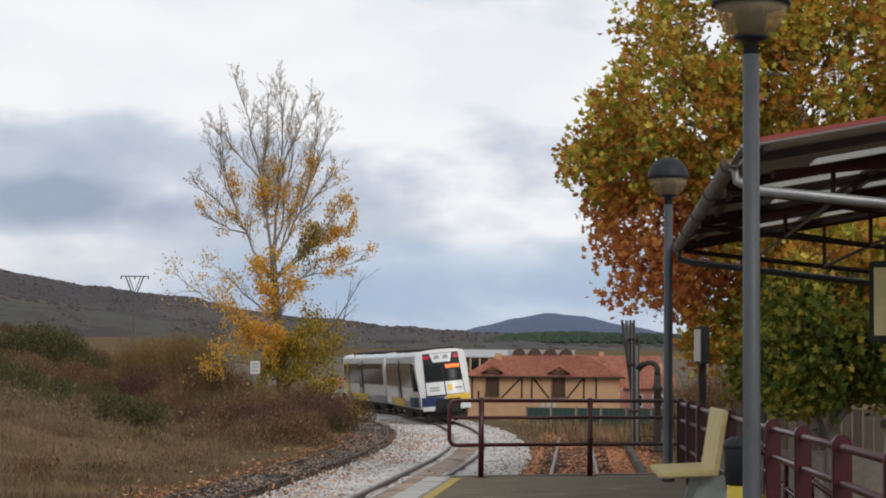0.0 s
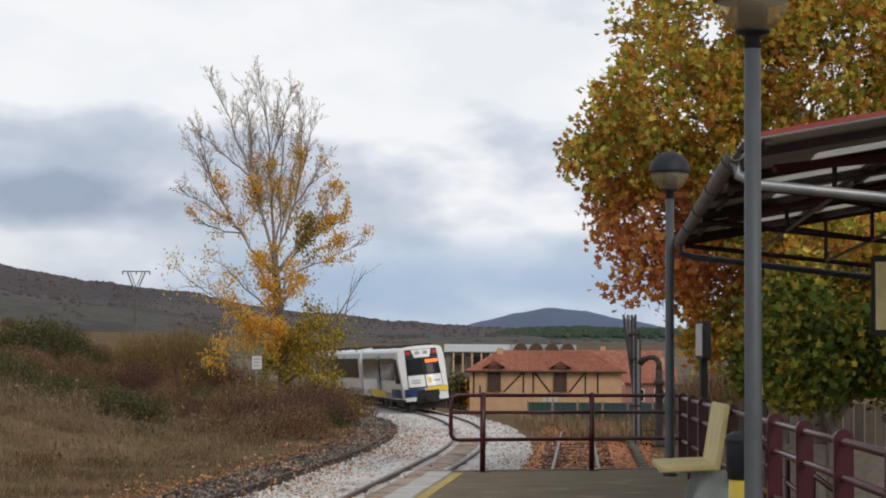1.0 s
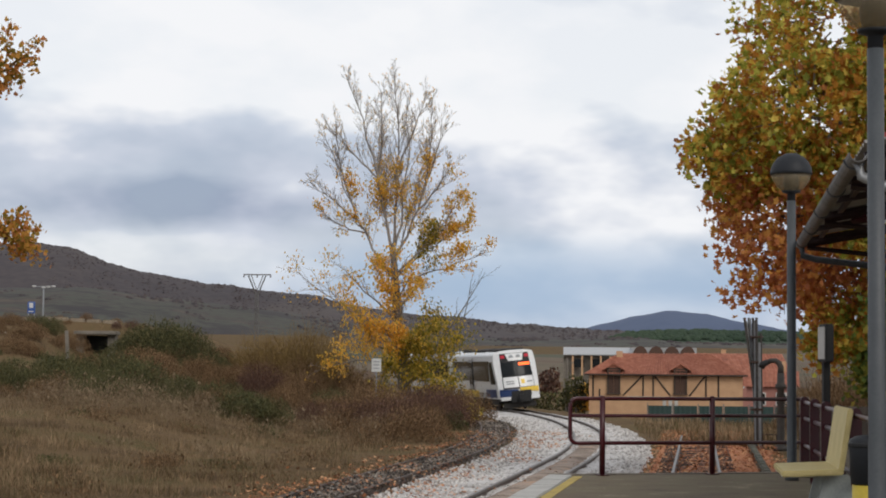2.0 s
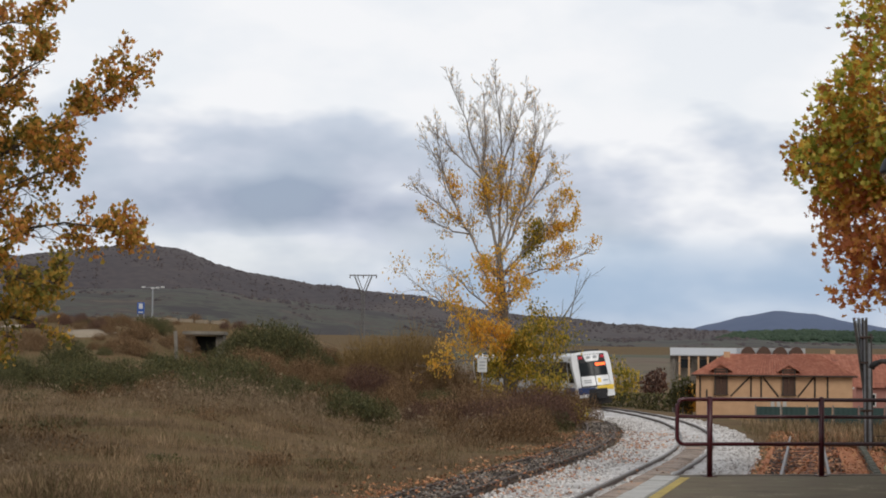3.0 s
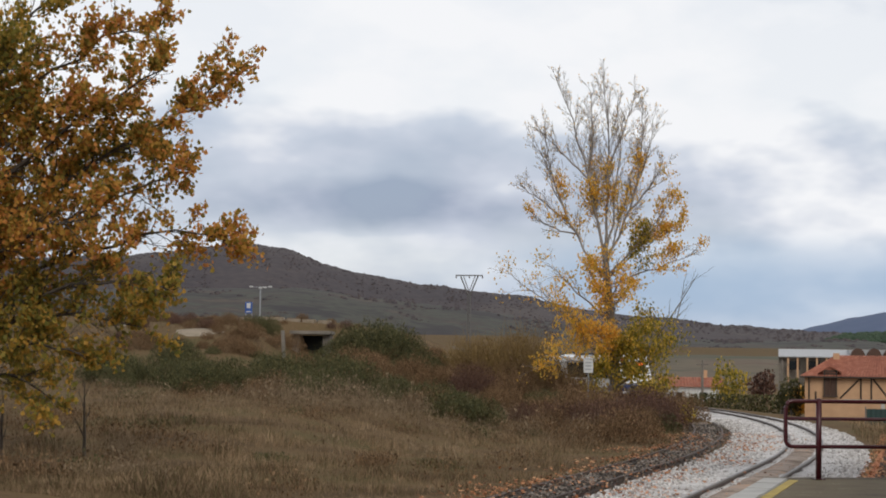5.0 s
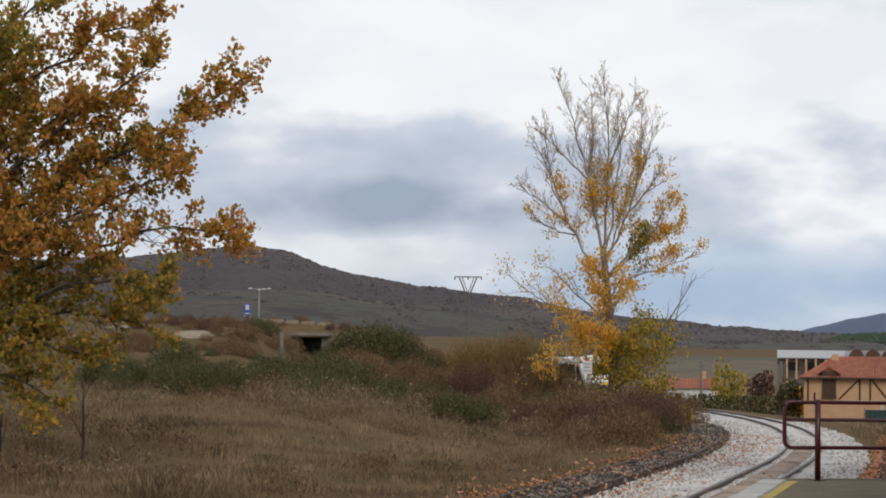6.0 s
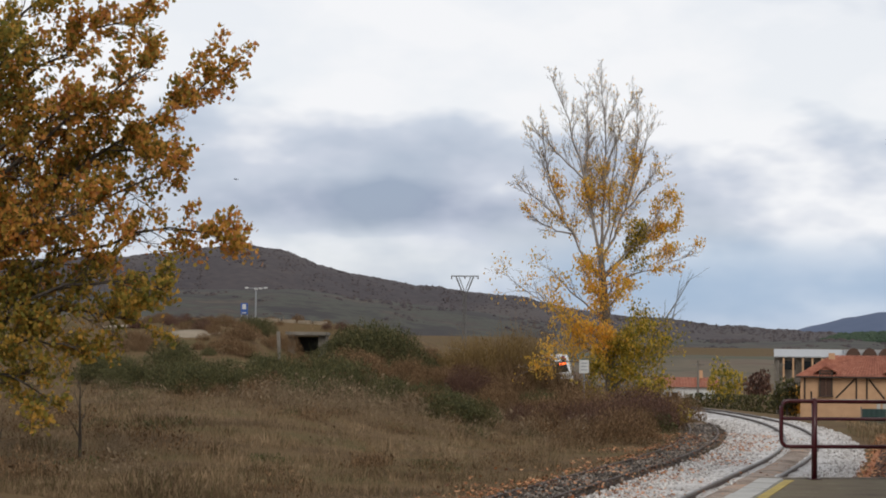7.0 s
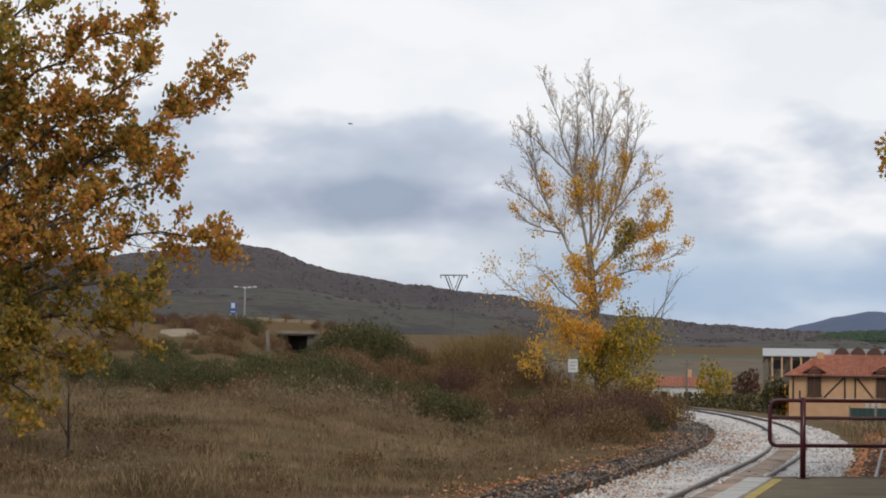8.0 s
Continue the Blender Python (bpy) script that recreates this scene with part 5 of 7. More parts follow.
def build_road_lamp():
    root = thing("road_lamp", pose(-43.0, 152, 2.2), "tall road lamp with several pale heads", "street lamp")
    Shape().tube([(0, 0, 0), (0, 0, 5.4)], [0.09, 0.06], 8).part("pole", MAT["galvanised"], root)
    Shape().box((0, 0, 5.35), (1.7, 0.08, 0.06)).part("arm", MAT["galvanised"], root)
    for x in (-0.8, 0.0, 0.4, 0.85):
        Shape().box((x, 0, 5.3 + 0.1 * abs(x)), (0.3, 0.22, 0.12)).part("head", MAT["sign_white"], root, bevel=0.03)


def build_old_post():
    root = thing("leaning_post", pose(-22.85, 85, land(-22.85, 85) - 0.1), "leaning weathered concrete post in the brush", "post")
    s = Shape().box((0, 0, 1.1), (0.15, 0.15, 2.3), Euler((0, radians(-3.5), 0)).to_matrix())
    s.part("shaft", MAT["old_wall"], root, bevel=0.02)


def build_track_sign():
    root = thing("trackside_sign", pose(-7.8, 78, -0.9), "small white trackside sign on a thin post", "sign")
    Shape().tube([(0, 0, 0), (0, 0, 2.4)], 0.03, 6).part("post", MAT["galvanised"], root)
    p = Shape().box((0, -0.03, 2.25), (0.40, 0.03, 0.55)).part("plate", MAT["sign_white"], root, bevel=0.008)
    for i in range(3):
        Shape().box((0, -0.05, 2.4 - i * 0.14), (0.26, 0.006, 0.045)).part("bar", MAT["train_grey"], p)


def build_culvert():
    root = thing("road_culvert", pose(-25.4, 100.5, 1.2, 0, 0, 8), "concrete culvert slab over a dark opening in the bank", "culvert")
    Shape().box((0, 0, 1.75), (2.3, 2.2, 0.2)).part("slab", MAT["old_wall"], root, bevel=0.03)
    for x in (-0.85, 0.85):
        Shape().box((x, 0.2, 0.8), (0.4, 1.8, 1.65)).part("abutment", MAT["old_wall"], root)
    # a black panel stands in for the shade inside the opening
    Shape().box((0, 1.0, 0.8), (1.3, 0.2, 1.65)).part("back", MAT["black"], root)


def build_road_barrier():
    root = thing("road_parapet", Matrix(), "low pale parapet along the road on the bank", "parapet")
    for i in range(12):
        x = -36.5 + i * 0.95
        Shape().box((x, 106, land(x, 106) + 0.04), (0.80, 0.3, 0.26)).part("block", MAT["sand"], root, bevel=0.04)


def build_sand_patch(x, y, w, d, seed):
    s = Shape()

    def fn(u, v):
        a, r = u * 2 * math.pi, v
        k = 1 + 0.35 * noise.noise((math.cos(a) * 1.5, math.sin(a) * 1.5, seed))
        px, py = x + w * r * k * math.cos(a), y + d * r * k * math.sin(a)
        return (px, py, land(px, py) + 0.05 * (1 - r * r) + 0.01)

    s.grid(fn, 20, 5)
    tagged(s.part("sand_patch", MAT["sand"], smooth=True), "bare pale sandy earth on the bank", "bare earth", kind="structure")


build_sand_patch(-34.5, 96, 1.0, 2.0, 1)
build_sand_patch(-29.6, 93, 1.1, 2.0, 2)


for fn_ in (build_road_sign, build_road_lamp, build_old_post, build_track_sign, build_culvert, build_road_barrier):
    fn_()


def utility_pole(x, y, z, h):
    root = thing("utility_pole", pose(x, y, z), "weathered wooden utility pole", "utility pole", "utility poles")
    Shape().tube([(0, 0, 0), (0, 0, h)], [0.14, 0.10], 8).part("pole", MAT["bark"], root)
    Shape().box((0, 0, h - 0.4), (1.2, 0.1, 0.1)).part("crossarm", MAT["bark"], root)


utility_pole(0.4, 170, -3.5, 5.6)
utility_pole(-7.0, 178, -2.6, 4.6)


# ---- the railcars ----
CAR_L = 14.5


def nose_x(y, z):
    """How far the raked and rounded nose lies behind the buffer line at that half-width and height."""
    rake = 0.0 if z < 1.25 else 0.46 * (z - 1.25) + 0.10 * max(0, z - 2.9) ** 2
    return rake + 0.30 * abs(y / 1.27) ** 2.6 + 0.5 * max(0, z - 3.25)


def half_width(z):
    if z < 1.1:
        return 1.27 - 0.12 * ((1.1 - z) / 0.6) ** 2
    if z < 2.7:
        return 1.27
    return 1.27 - 0.09 * (z - 2.7) / 0.55 if z < 3.25 else 1.18 * math.sqrt(max(0, 1 - ((z - 3.25) / 0.15) ** 2)) * 0.98 + 0.001


def taper(x):
    """The cab narrows towards the nose."""
    return 0.87 + 0.13 * smooth(-0.3, 2.4, x)


def build_railcar(front):
    root = thing("railcar", Matrix(), "white diesel railcar with dark windows, yellow doors and blue skirt", "train", "train cars")
    zs = [0.72, 0.9, 1.1, 1.4, 1.8, 2.2, 2.6, 2.9, 3.15, 3.25, 3.30, 3.345, 3.38, 3.399]
    ring = [(-half_width(z), z) for z in zs] + [(half_width(z), z) for z in reversed(zs)]
    # the body shell: cross-sections along the car, the first shaped by the nose
    s = Shape()
    xs = [0.0, 0.3, 0.8, 1.4, 2.0, 3, 4, 7, 10, 13, CAR_L]
    m = len(ring)
    for i, x in enumerate(xs):
        for y, z in ring:
            n = nose_x(y, z) if front else 0
            xx = n + (x if i else 0) * (CAR_L - n) / CAR_L
            s.v.append((xx, y * (taper(xx) if front else 1), z))
    for i in range(len(xs) - 1):
        for j in range(m):
            q = (j + 1) % m
            s.f.append((i * m + j, i * m + m + j, i * m + m + q, i * m + q))
    s.f.append(tuple((len(xs) - 1) * m + j for j in range(m)))
    # front face in strips across the width
    k = len(s.v)
    nc = 10
    for z in zs:
        for c in range(nc + 1):
            y = half_width(z) * (c / nc * 2 - 1)
            n = nose_x(y, z) if front else 0
            s.v.append((n, y * (taper(n) if front else 1), z))
    for r_ in range(len(zs) - 1):
        for c in range(nc):
            a = k + r_ * (nc + 1) + c
            s.f.append((a, a + nc + 1, a + nc + 2, a + 1))
    body = s.part("body", MAT["train_white"], root, smooth=False)

    def face(name, corners, mat, parent, e, label="", n=8):
        """A panel on the nose between four (y, z) corners, e proud of it."""
        (a, b, c, d) = [Vector((p[0], p[1], 0)) for p in corners]
        sh = Shape()

        def fn(u, v):
            q = a.lerp(b, u).lerp(d.lerp(c, u), v)
            n_ = nose_x(q.x, q.y)
            return (n_ - e, q.x * taper(n_), q.y)

        sh.grid(fn, n, n)
        return sh.part(name, mat, parent, label, solid=0.012, smooth=False)

    def side(name, x0, x1, z0, z1, mat, parent, e=0.012, label=""):
        for sg in (-1, 1):
            sh = Shape()

            def fn(u, v):
                z = z0 + (z1 - z0) * v
                xx = x0 + (x1 - x0) * u
                return (xx, sg * (half_width(z) * (taper(xx) if front else 1) + e), z)

            sh.grid(fn, 6, 4)
            ob = sh.part(name, mat, parent, label, solid=0.015)
        return ob

    if front:
        mask = face("nose_surround", [(-1.0, 1.25), (1.0, 1.25), (0.86, 3.22), (-0.86, 3.22)], MAT["black"], root, 0.02, "black nose surround")
        face("windscreen", [(-0.93, 1.98), (-0.03, 1.98), (-0.03, 2.72), (-0.86, 2.72)], MAT["train_glass"], mask, 0.05)
        face("windscreen", [(0.03, 1.98), (0.93, 1.98), (0.86, 2.72), (0.03, 2.72)], MAT["train_glass"], mask, 0.05)
        disp = face("display_box", [(-0.10, 2.45), (-0.86, 2.45), (-0.84, 2.74), (-0.10, 2.74)], MAT["black"], mask, 0.065)
        rng = np.random.default_rng(2)
        y = -0.16
        while y > -0.78:
            w = rng.uniform(0.05, 0.09)
            face("display_bar", [(y, 2.52 + 0.02 * rng.uniform(0, 1)), (y - w, 2.52), (y - w, 2.67), (y, 2.67)], MAT["led"], disp, 0.085, n=1)
            y -= w + 0.02
        up = face("headlight_panel", [(-0.42, 2.80), (0.42, 2.80), (0.55, 3.20), (-0.55, 3.20)], MAT["train_white"], mask, 0.05)
        for yy in (-0.2, 0.2):
            h = Shape().tube([(nose_x(yy, 3.02) - 0.10, yy, 3.0), (nose_x(yy, 3.02), yy, 3.03)], 0.12, 14)
            h.part("headlight", MAT["lens"], up)
        for yy in (-0.72, 0.72):
            face("tail_light", [(yy - 0.13, 2.96), (yy + 0.13, 2.96), (yy + 0.11, 3.13), (yy - 0.11, 3.13)], MAT["tail"], mask, 0.05, n=2)
        face("lower_panel", [(-0.96, 1.32), (-0.03, 1.32), (-0.03, 1.9), (-0.92, 1.9)], MAT["train_white"], mask, 0.05)
        face("lower_panel", [(0.03, 1.32), (0.96, 1.32), (0.92, 1.9), (0.03, 1.9)], MAT["train_white"], mask, 0.05)
        face("emblem", [(-0.36, 1.5), (-0.14, 1.5), (-0.14, 1.75), (-0.36, 1.75)], MAT["train_yellow"], mask, 0.07, n=2)
        for z in (1.5, 1.62):
            face("lettering_bar", [(0.3, z), (0.78, z), (0.78, z + 0.06), (0.3, z + 0.06)], MAT["train_grey"], mask, 0.07, n=2)
        face("lettering_bar", [(-0.85, 1.55), (-0.5, 1.55), (-0.5, 1.63), (-0.85, 1.63)], MAT["train_grey"], mask, 0.07, n=2)
        face("yellow_corner", [(-1.22, 1.0), (-0.02, 1.14), (-0.02, 1.28), (-1.22, 1.3)], MAT["train_yellow"], root, 0.03, "yellow nose corner")
        face("blue_corner", [(0.1, 0.8), (1.22, 0.8), (1.22, 1.24), (0.1, 1.2)], MAT["train_blue"], root, 0.03, "dark blue nose corner")
        face("coupling_recess", [(-0.75, 0.5), (0.6, 0.5), (0.55, 1.12), (-0.7, 1.12)], MAT["black"], root, 0.045)
        for yy in (-0.95, 0.92):
            face("bumper", [(yy - 0.28, 0.62), (yy + 0.28, 0.62), (yy + 0.28, 0.82), (yy - 0.28, 0.82)], MAT["train_white"], root, 0.10, n=3)
        c = Shape().tube([(-0.45, 0, 0.78), (0.2, 0, 0.78)], 0.10, 10)
        c.box((-0.42, 0, 0.78), (0.22, 0.34, 0.30))
        c.part("coupler", MAT["black"], root, bevel=0.02)
        Shape().box((0.35, 0, 0.32), (0.08, 1.8, 0.30)).part("obstacle_guard", MAT["underframe"], root, bevel=0.02)
        for sg in (-1, 1):
            cab = Shape()

            def fc(u, v):
                z = 1.55 + 1.25 * v
                x0 = 0.75 + 0.62 * v
                x1 = 1.75 + 0.1 * v
                xx = x0 + (x1 - x0) * u
                return (xx, sg * (half_width(z) * taper(xx) + 0.014), z)

            cab.grid(fc, 3, 4)
            cab.part("cab_window", MAT["train_glass"], root, solid=0.015)
            Shape().box((1.1, sg * 1.12, 2.3), (0.08, 0.14, 0.34)).part("mirror", MAT["black"], root, bevel=0.02)
    a = 2.05 if front else 0.5
    side("window_band", a, 7.1, 1.72, 2.86, MAT["train_glass"], root)
    side("window_band", 8.6, 14.1, 1.72, 2.86, MAT["train_glass"], root)
    side("door", 7.2, 8.5, 0.78, 2.95, MAT["train_grey"], root, 0.022, "grey sliding door")
    for x in (7.32, 7.92):
        side("door_glass", x, x + 0.46, 1.5, 2.8, MAT["train_glass"], root, 0.036)
    side("door_edge", 7.08, 7.2, 0.78, 3.05, MAT["black"], root, 0.036)
    side("door_panel", 5.6, 11.2, 0.76, 1.16, MAT["train_yellow"], root, 0.03, "yellow lower panel by the door")
    if not front:
        side("end_door", 12.4, 13.5, 0.78, 2.95, MAT["train_yellow"], root, 0.04, "yellow end door")
        side("door_glass", 12.6, 13.3, 1.75, 2.8, MAT["train_glass"], root, 0.055)
    if front:
        side("lower_band", 0.75, 3.2, 0.80, 1.26, MAT["train_blue"], root, 0.018, "dark blue lower band")
    else:
        side("lower_band", 0.1, 3.2, 0.74, 1.14, MAT["train_grey"], root, 0.018)
    side("lower_band", 3.3, 5.5, 0.74, 1.06, MAT["train_grey"], root, 0.018)
    side("lower_band", 11.3, 12.3, 0.74, 1.14, MAT["train_grey"], root, 0.018)
    Shape().box((CAR_L / 2, 0, 0.66), (CAR_L - 1.8, 2.1, 0.24)).part("underframe", MAT["underframe"], root)
    for x in (6.3, 8.0):
        Shape().box((x, 0, 0.42), (1.3, 2.0, 0.42)).part("engine_box", MAT["underframe"], root, bevel=0.03)
    for x in (2.6, 11.9):
        b = Shape().box((x, 0.95, 0.48), (2.3, 0.12, 0.2)).box((x, -0.95, 0.48), (2.3, 0.12, 0.2)).box((x, 0, 0.5), (0.3, 1.9, 0.2))
        bogie = b.part("bogie", MAT["underframe"], root)
        for dx in (-0.85, 0.85):
            for y in (-0.53, 0.53):
                Shape().tube([(x + dx, y - 0.06, 0.36), (x + dx, y + 0.06, 0.36)], 0.36, 20).part("wheel", MAT["rust"], bogie)
    for x, l, w in ((3.2, 2.4, 1.9), (6.9, 3.2, 2.0), (11.4, 3.4, 1.9)):
        Shape().box((x, 0, 3.41), (l, w - 0.3, 0.12)).part("roof_unit", MAT["underframe"], root, bevel=0.04)
    Shape().box((CAR_L + 0.25, 0, 2.0), (0.5, 1.5, 2.2)).part("gangway", MAT["black"], root)
    return root


rear_car = build_railcar(True)
lead_car = build_railcar(False)
for car_ in (rear_car, lead_car):
    car_.scale = (0.97, 0.99, 0.965)


def on_track(y_s):
    """Pose on the rails from the distance run past the head of the curve."""
    a = y_s / 190.0
    x, y = 0.95 - 190 * (1 - math.cos(a)), 66 + 190 * math.sin(a)
    return Vector((x, y, -1.02)), a


def car_pose(s0):
    p, _ = on_track(s0 + 2.6)
    q, _ = on_track(s0 + 11.9)
    d = (q - p).normalized()
    o = p - d * 2.6
    return pose(o.x, o.y, o.z, -6.0, 0, math.degrees(math.atan2(d.y, d.x)))


# ---- trees ----
SWAYING = []


def foliage(name, tips, per, spread, size, outline, mat, parent, rng, keep=1.0):
    pts, sz = [], []
    for p, _ in tips:
        if rng.random() > keep:
            continue
        for _k in range(per):
            pts.append(np.array(p) + rng.normal(0, spread, 3) + np.array((0, 0, -0.25 * spread)))
            sz.append(size * rng.uniform(0.65, 1.25))
    if not pts:
        return None
    return scatter(name, pts, sz, outline[0], outline[1], mat, parent, rng)


def bend(wood, a, c, b, r0, r1, sides=7, segs=9, rng=None):
    """A limb that leaves at a, swings by c and ends at b, tapering. Returns its points."""
    a, c, b = Vector(a), Vector(c), Vector(b)
    pts, rad = [], []
    for i in range(segs + 1):
        t = i / segs
        q = a * (1 - t) ** 2 + c * (2 * t * (1 - t)) + b * t * t
        if rng is not None and 0 < i:
            q = q + Vector(rng.normal(0, 0.035, 3)) * (b - a).length * 0.25
        pts.append(q)
        rad.append(r0 + (r1 - r0) * t ** 0.8)
    wood.tube(pts, rad, sides, cap=False)
    return pts


def clothe(rng, wood, tips, pts, r, n, length, up, spread, kids, last=2, begin=0.2, wander=0.09):
    """Side shoots along a limb, swept upwards, each with its own twigs."""
    segs = len(pts) - 1
    for k in range(n):
        f = begin + (1 - begin) * (k + rng.uniform(0, 1)) / n
        i = min(int(f * segs), segs - 1)
        q = pts[i].lerp(pts[i + 1], f * segs - i)
        di = (pts[i + 1] - pts[i]).normalized()
        side = di.cross(Vector(rng.normal(0, 1, 3))).normalized()
        d = (di * math.cos(spread) + side * math.sin(spread) + Vector((0, 0, up))).normalized()
        grow(rng, wood, tips, q, d, length * rng.uniform(0.55, 1.2) * (1.2 - 0.6 * f), r * (1.1 - 0.6 * f), 1, 1 + last, kids=kids, wander=wander, lift=0.03, spread=0.5, shrink=0.42, sides=4, segs=5, start=0.15)


# each limb: where it leaves the stem, where it swings by, where it ends (across and up), depth at its end, thickness, share of leaves
POPLAR_LIMBS = (
    ((-0.43, 7.6), (-0.2, 12.0), (-0.4, 16.0), 0.2, 0.10, 0.45),
    ((-0.48, 7.4), (-1.1, 11.5), (-2.5, 15.8), -0.6, 0.105, 0.6),
    ((-0.42, 6.6), (-2.5, 9.4), (-3.6, 13.0), 0.4, 0.085, 0.7),
    ((-0.40, 7.3), (0.9, 9.8), (1.75, 14.0), 0.5, 0.095, 0.5),
    ((-0.40, 7.8), (0.4, 10.5), (0.3, 14.6), -1.0, 0.075, 0.7),
    ((-0.38, 6.7), (1.2, 8.0), (2.5, 10.0), -0.6, 0.07, 1.0),
    ((-0.36, 6.5), (1.4, 8.4), (2.6, 8.8), 0.5, 0.06, 1.0),
    ((-0.30, 6.3), (1.8, 7.0), (3.5, 7.7), 0.1, 0.055, 0.7),
    ((-0.45, 7.2), (-1.0, 10.0), (-1.4, 14.8), 1.7, 0.07, 0.4),
    ((-0.42, 7.0), (0.2, 9.5), (1.1, 13.2), 2.0, 0.065, 0.5),
)
# forks of a limb: its number, how far along it they leave, swing and end
POPLAR_FORKS = (
    (2, 0.50, (-3.5, 10.4), (-4.5, 11.0)), (2, 0.40, (-3.0, 8.8), (-3.7, 9.6)), (1, 0.50, (-2.3, 12.2), (-3.5, 13.5)),
    (1, 0.45, (-0.9, 12.8), (-1.1, 15.2)), (0, 0.52, (0.5, 13.3), (0.95, 15.3)), (3, 0.45, (1.7, 10.8), (2.2, 12.0)), (2, 0.62, (-3.2, 12.0), (-3.3, 13.9)), (3, 0.6, (1.3, 12.6), (1.2, 14.9)),
)


def build_poplar():
    rng = np.random.default_rng(11)
    root = thing("poplar_tree", pose(-7.35, 85, -1.25), "tall half-bare poplar with orange autumn leaves and pale bark", "tree")
    w = Shape()
    w.tube([(0.25, 0, -0.2), (0.12, 0, 1.2), (0.0, 0, 3.0), (-0.18, 0, 5.0), (-0.38, 0, 6.9), (-0.43, 0, 8.2)], [0.34, 0.27, 0.24, 0.21, 0.17, 0.10], 12)
    w.part("trunk", MAT["bark"], root, smooth=True)
    leafy = (OVAL, OVAL_F)
    for i, ((ax, az), (cx, cz), (bx, bz), dy, r, share) in enumerate(POPLAR_LIMBS):
        wood, tips = Shape(), []
        o = Vector((ax, 0, az))
        main = bend(wood, (0, 0, 0), Vector((cx, dy * 0.35, cz)) - o, Vector((bx, dy, bz)) - o, 0.82 * r, 0.012, rng=rng)
        n = int(3.6 * (main[-1] - main[0]).length)
        clothe(rng, wood, tips, main, r * 0.24, n, 1.6, 0.30, 0.48, (6, 6, 5))
        for k, f, (fx, fz), (ex, ez) in POPLAR_FORKS:
            if k == i:
                a = main[int(f * (len(main) - 1))]
                fork = bend(wood, a, Vector((fx, dy * 0.5 + 0.3, fz)) - o, Vector((ex, dy * 0.6 + rng.normal(0, 0.5), ez)) - o, r * 0.55, 0.012, rng=rng)
                clothe(rng, wood, tips, fork, r * 0.20, int(4.2 * (fork[-1] - fork[0]).length), 1.2, 0.28, 0.48, (6, 6, 5))
        limb = wood.part("limb", MAT["twig"], root, smooth=True)
        limb.matrix_basis = pose(*o)
        orange, green, bare = [], [], []
        for q in tips:
            x, y, z = q[0]
            X, Z = x + ax, z + az
            clump = noise.noise((X * 1.05, y * 0.7 + 3 * i, Z * 0.85))
            low = (1 - smooth(10.6, 14.8, Z)) * (1 - 0.75 * smooth(1.9, 3.3, -X - 0.4))
            if clump + 0.9 * low > 0.72 + 0.25 * (1 - share) and rng.random() < share:
                (green if Z < 9.4 and 0.1 < X < 1.7 and clump < 0.25 else orange).append(q)
            else:
                bare.append(q)
        foliage("leaves", orange, 3, 0.13, 0.125, leafy, MAT["poplar_leaf"], limb, rng, keep=0.40)
        foliage("green_leaves", green, 3, 0.15, 0.13, leafy, MAT["poplar_mixed"], limb, rng, keep=0.45)
        foliage("top_leaves", bare, 1, 0.06, 0.085, leafy, MAT["poplar_leaf"], limb, rng, keep=0.055)
        SWAYING.append((limb, tuple(o), 1.0 + 0.10 * rng.normal(), rng.uniform(-0.15, 0.15), "poplar"))
    # the lower crown: base height, reach sideways, reach in depth, rise, share of leaves
    orange_low = [(6.4, 0.6, -0.9, 0.9, 1.0), (5.2, -0.6, -1.1, 0.7, 1.0), (4.6, -0.4, -1.3, 0.5, 1.0), (3.8, -0.8, -1.2, 0.4, 1.0), (3.4, 0.4, -1.3, 0.7, 1.0), (2.6, -0.4, -1.4, 0.5, 1.0), (6.6, -0.9, -0.7, 0.8, 0.8), (4.0, -5.2, 0.2, 1.9, 0.34), (3.4, -4.6, -0.8, 0.7, 0.42), (4.6, -3.4, 0.6, 2.2, 0.4), (4.4, -2.4, -1.0, 0.6, 0.9), (5.6, -1.1, -0.8, 1.6, 1.0), (3.6, -2.4, -0.9, 0.5, 0.9), (2.6, -3.6, -0.6, 0.4, 0.5), (4.4, 0.9, -1.1, 1.0, 1.0), (5.4, 0.8, -0.8, 1.7, 1.0), (6.0, -0.4, -1.0, 1.5, 1.0), (2.8, -1.5, -1.2, 1.0, 0.8), (5.0, 1.5, 0.2, 1.2, 0.8)]
    green_low = [(3.2, 1.3, -1.0, 1.0, 0.9), (2.2, 3.0, -0.6, 1.9, 1.0), (1.6, 3.4, -0.4, 1.2, 1.0), (0.9, 3.3, -0.8, 0.6, 1.0), (1.0, 1.8, -1.0, 1.5, 1.0), (2.4, 2.2, 0.7, 1.9, 1.0), (2.0, -0.9, -1.2, 0.9, 0.8), (0.6, 2.6, 0.4, 0.8, 1.0), (1.2, 0.6, -1.5, 1.3, 0.9), (2.6, 1.0, -1.6, 1.2, 0.9), (0.7, -1.4, -1.3, 0.9, 0.7), (1.6, 2.4, -1.3, 1.6, 1.0), (0.4, 1.6, -1.6, 0.8, 1.0)]
    low_limbs = [(*q, 0) for q in orange_low] + [(*q, 1) for q in green_low]
    for z, dx, dy, dz, share, green in low_limbs:
        wood, tips = Shape(), []
        L = math.sqrt(dx * dx + dy * dy + dz * dz) * 1.02
        grow(rng, wood, tips, (0, 0, 0), (dx, dy, dz), L, 0.05, 0, 2, kids=(10, 6), wander=0.13, lift=0.02, spread=0.7, shrink=0.36, segs=6)
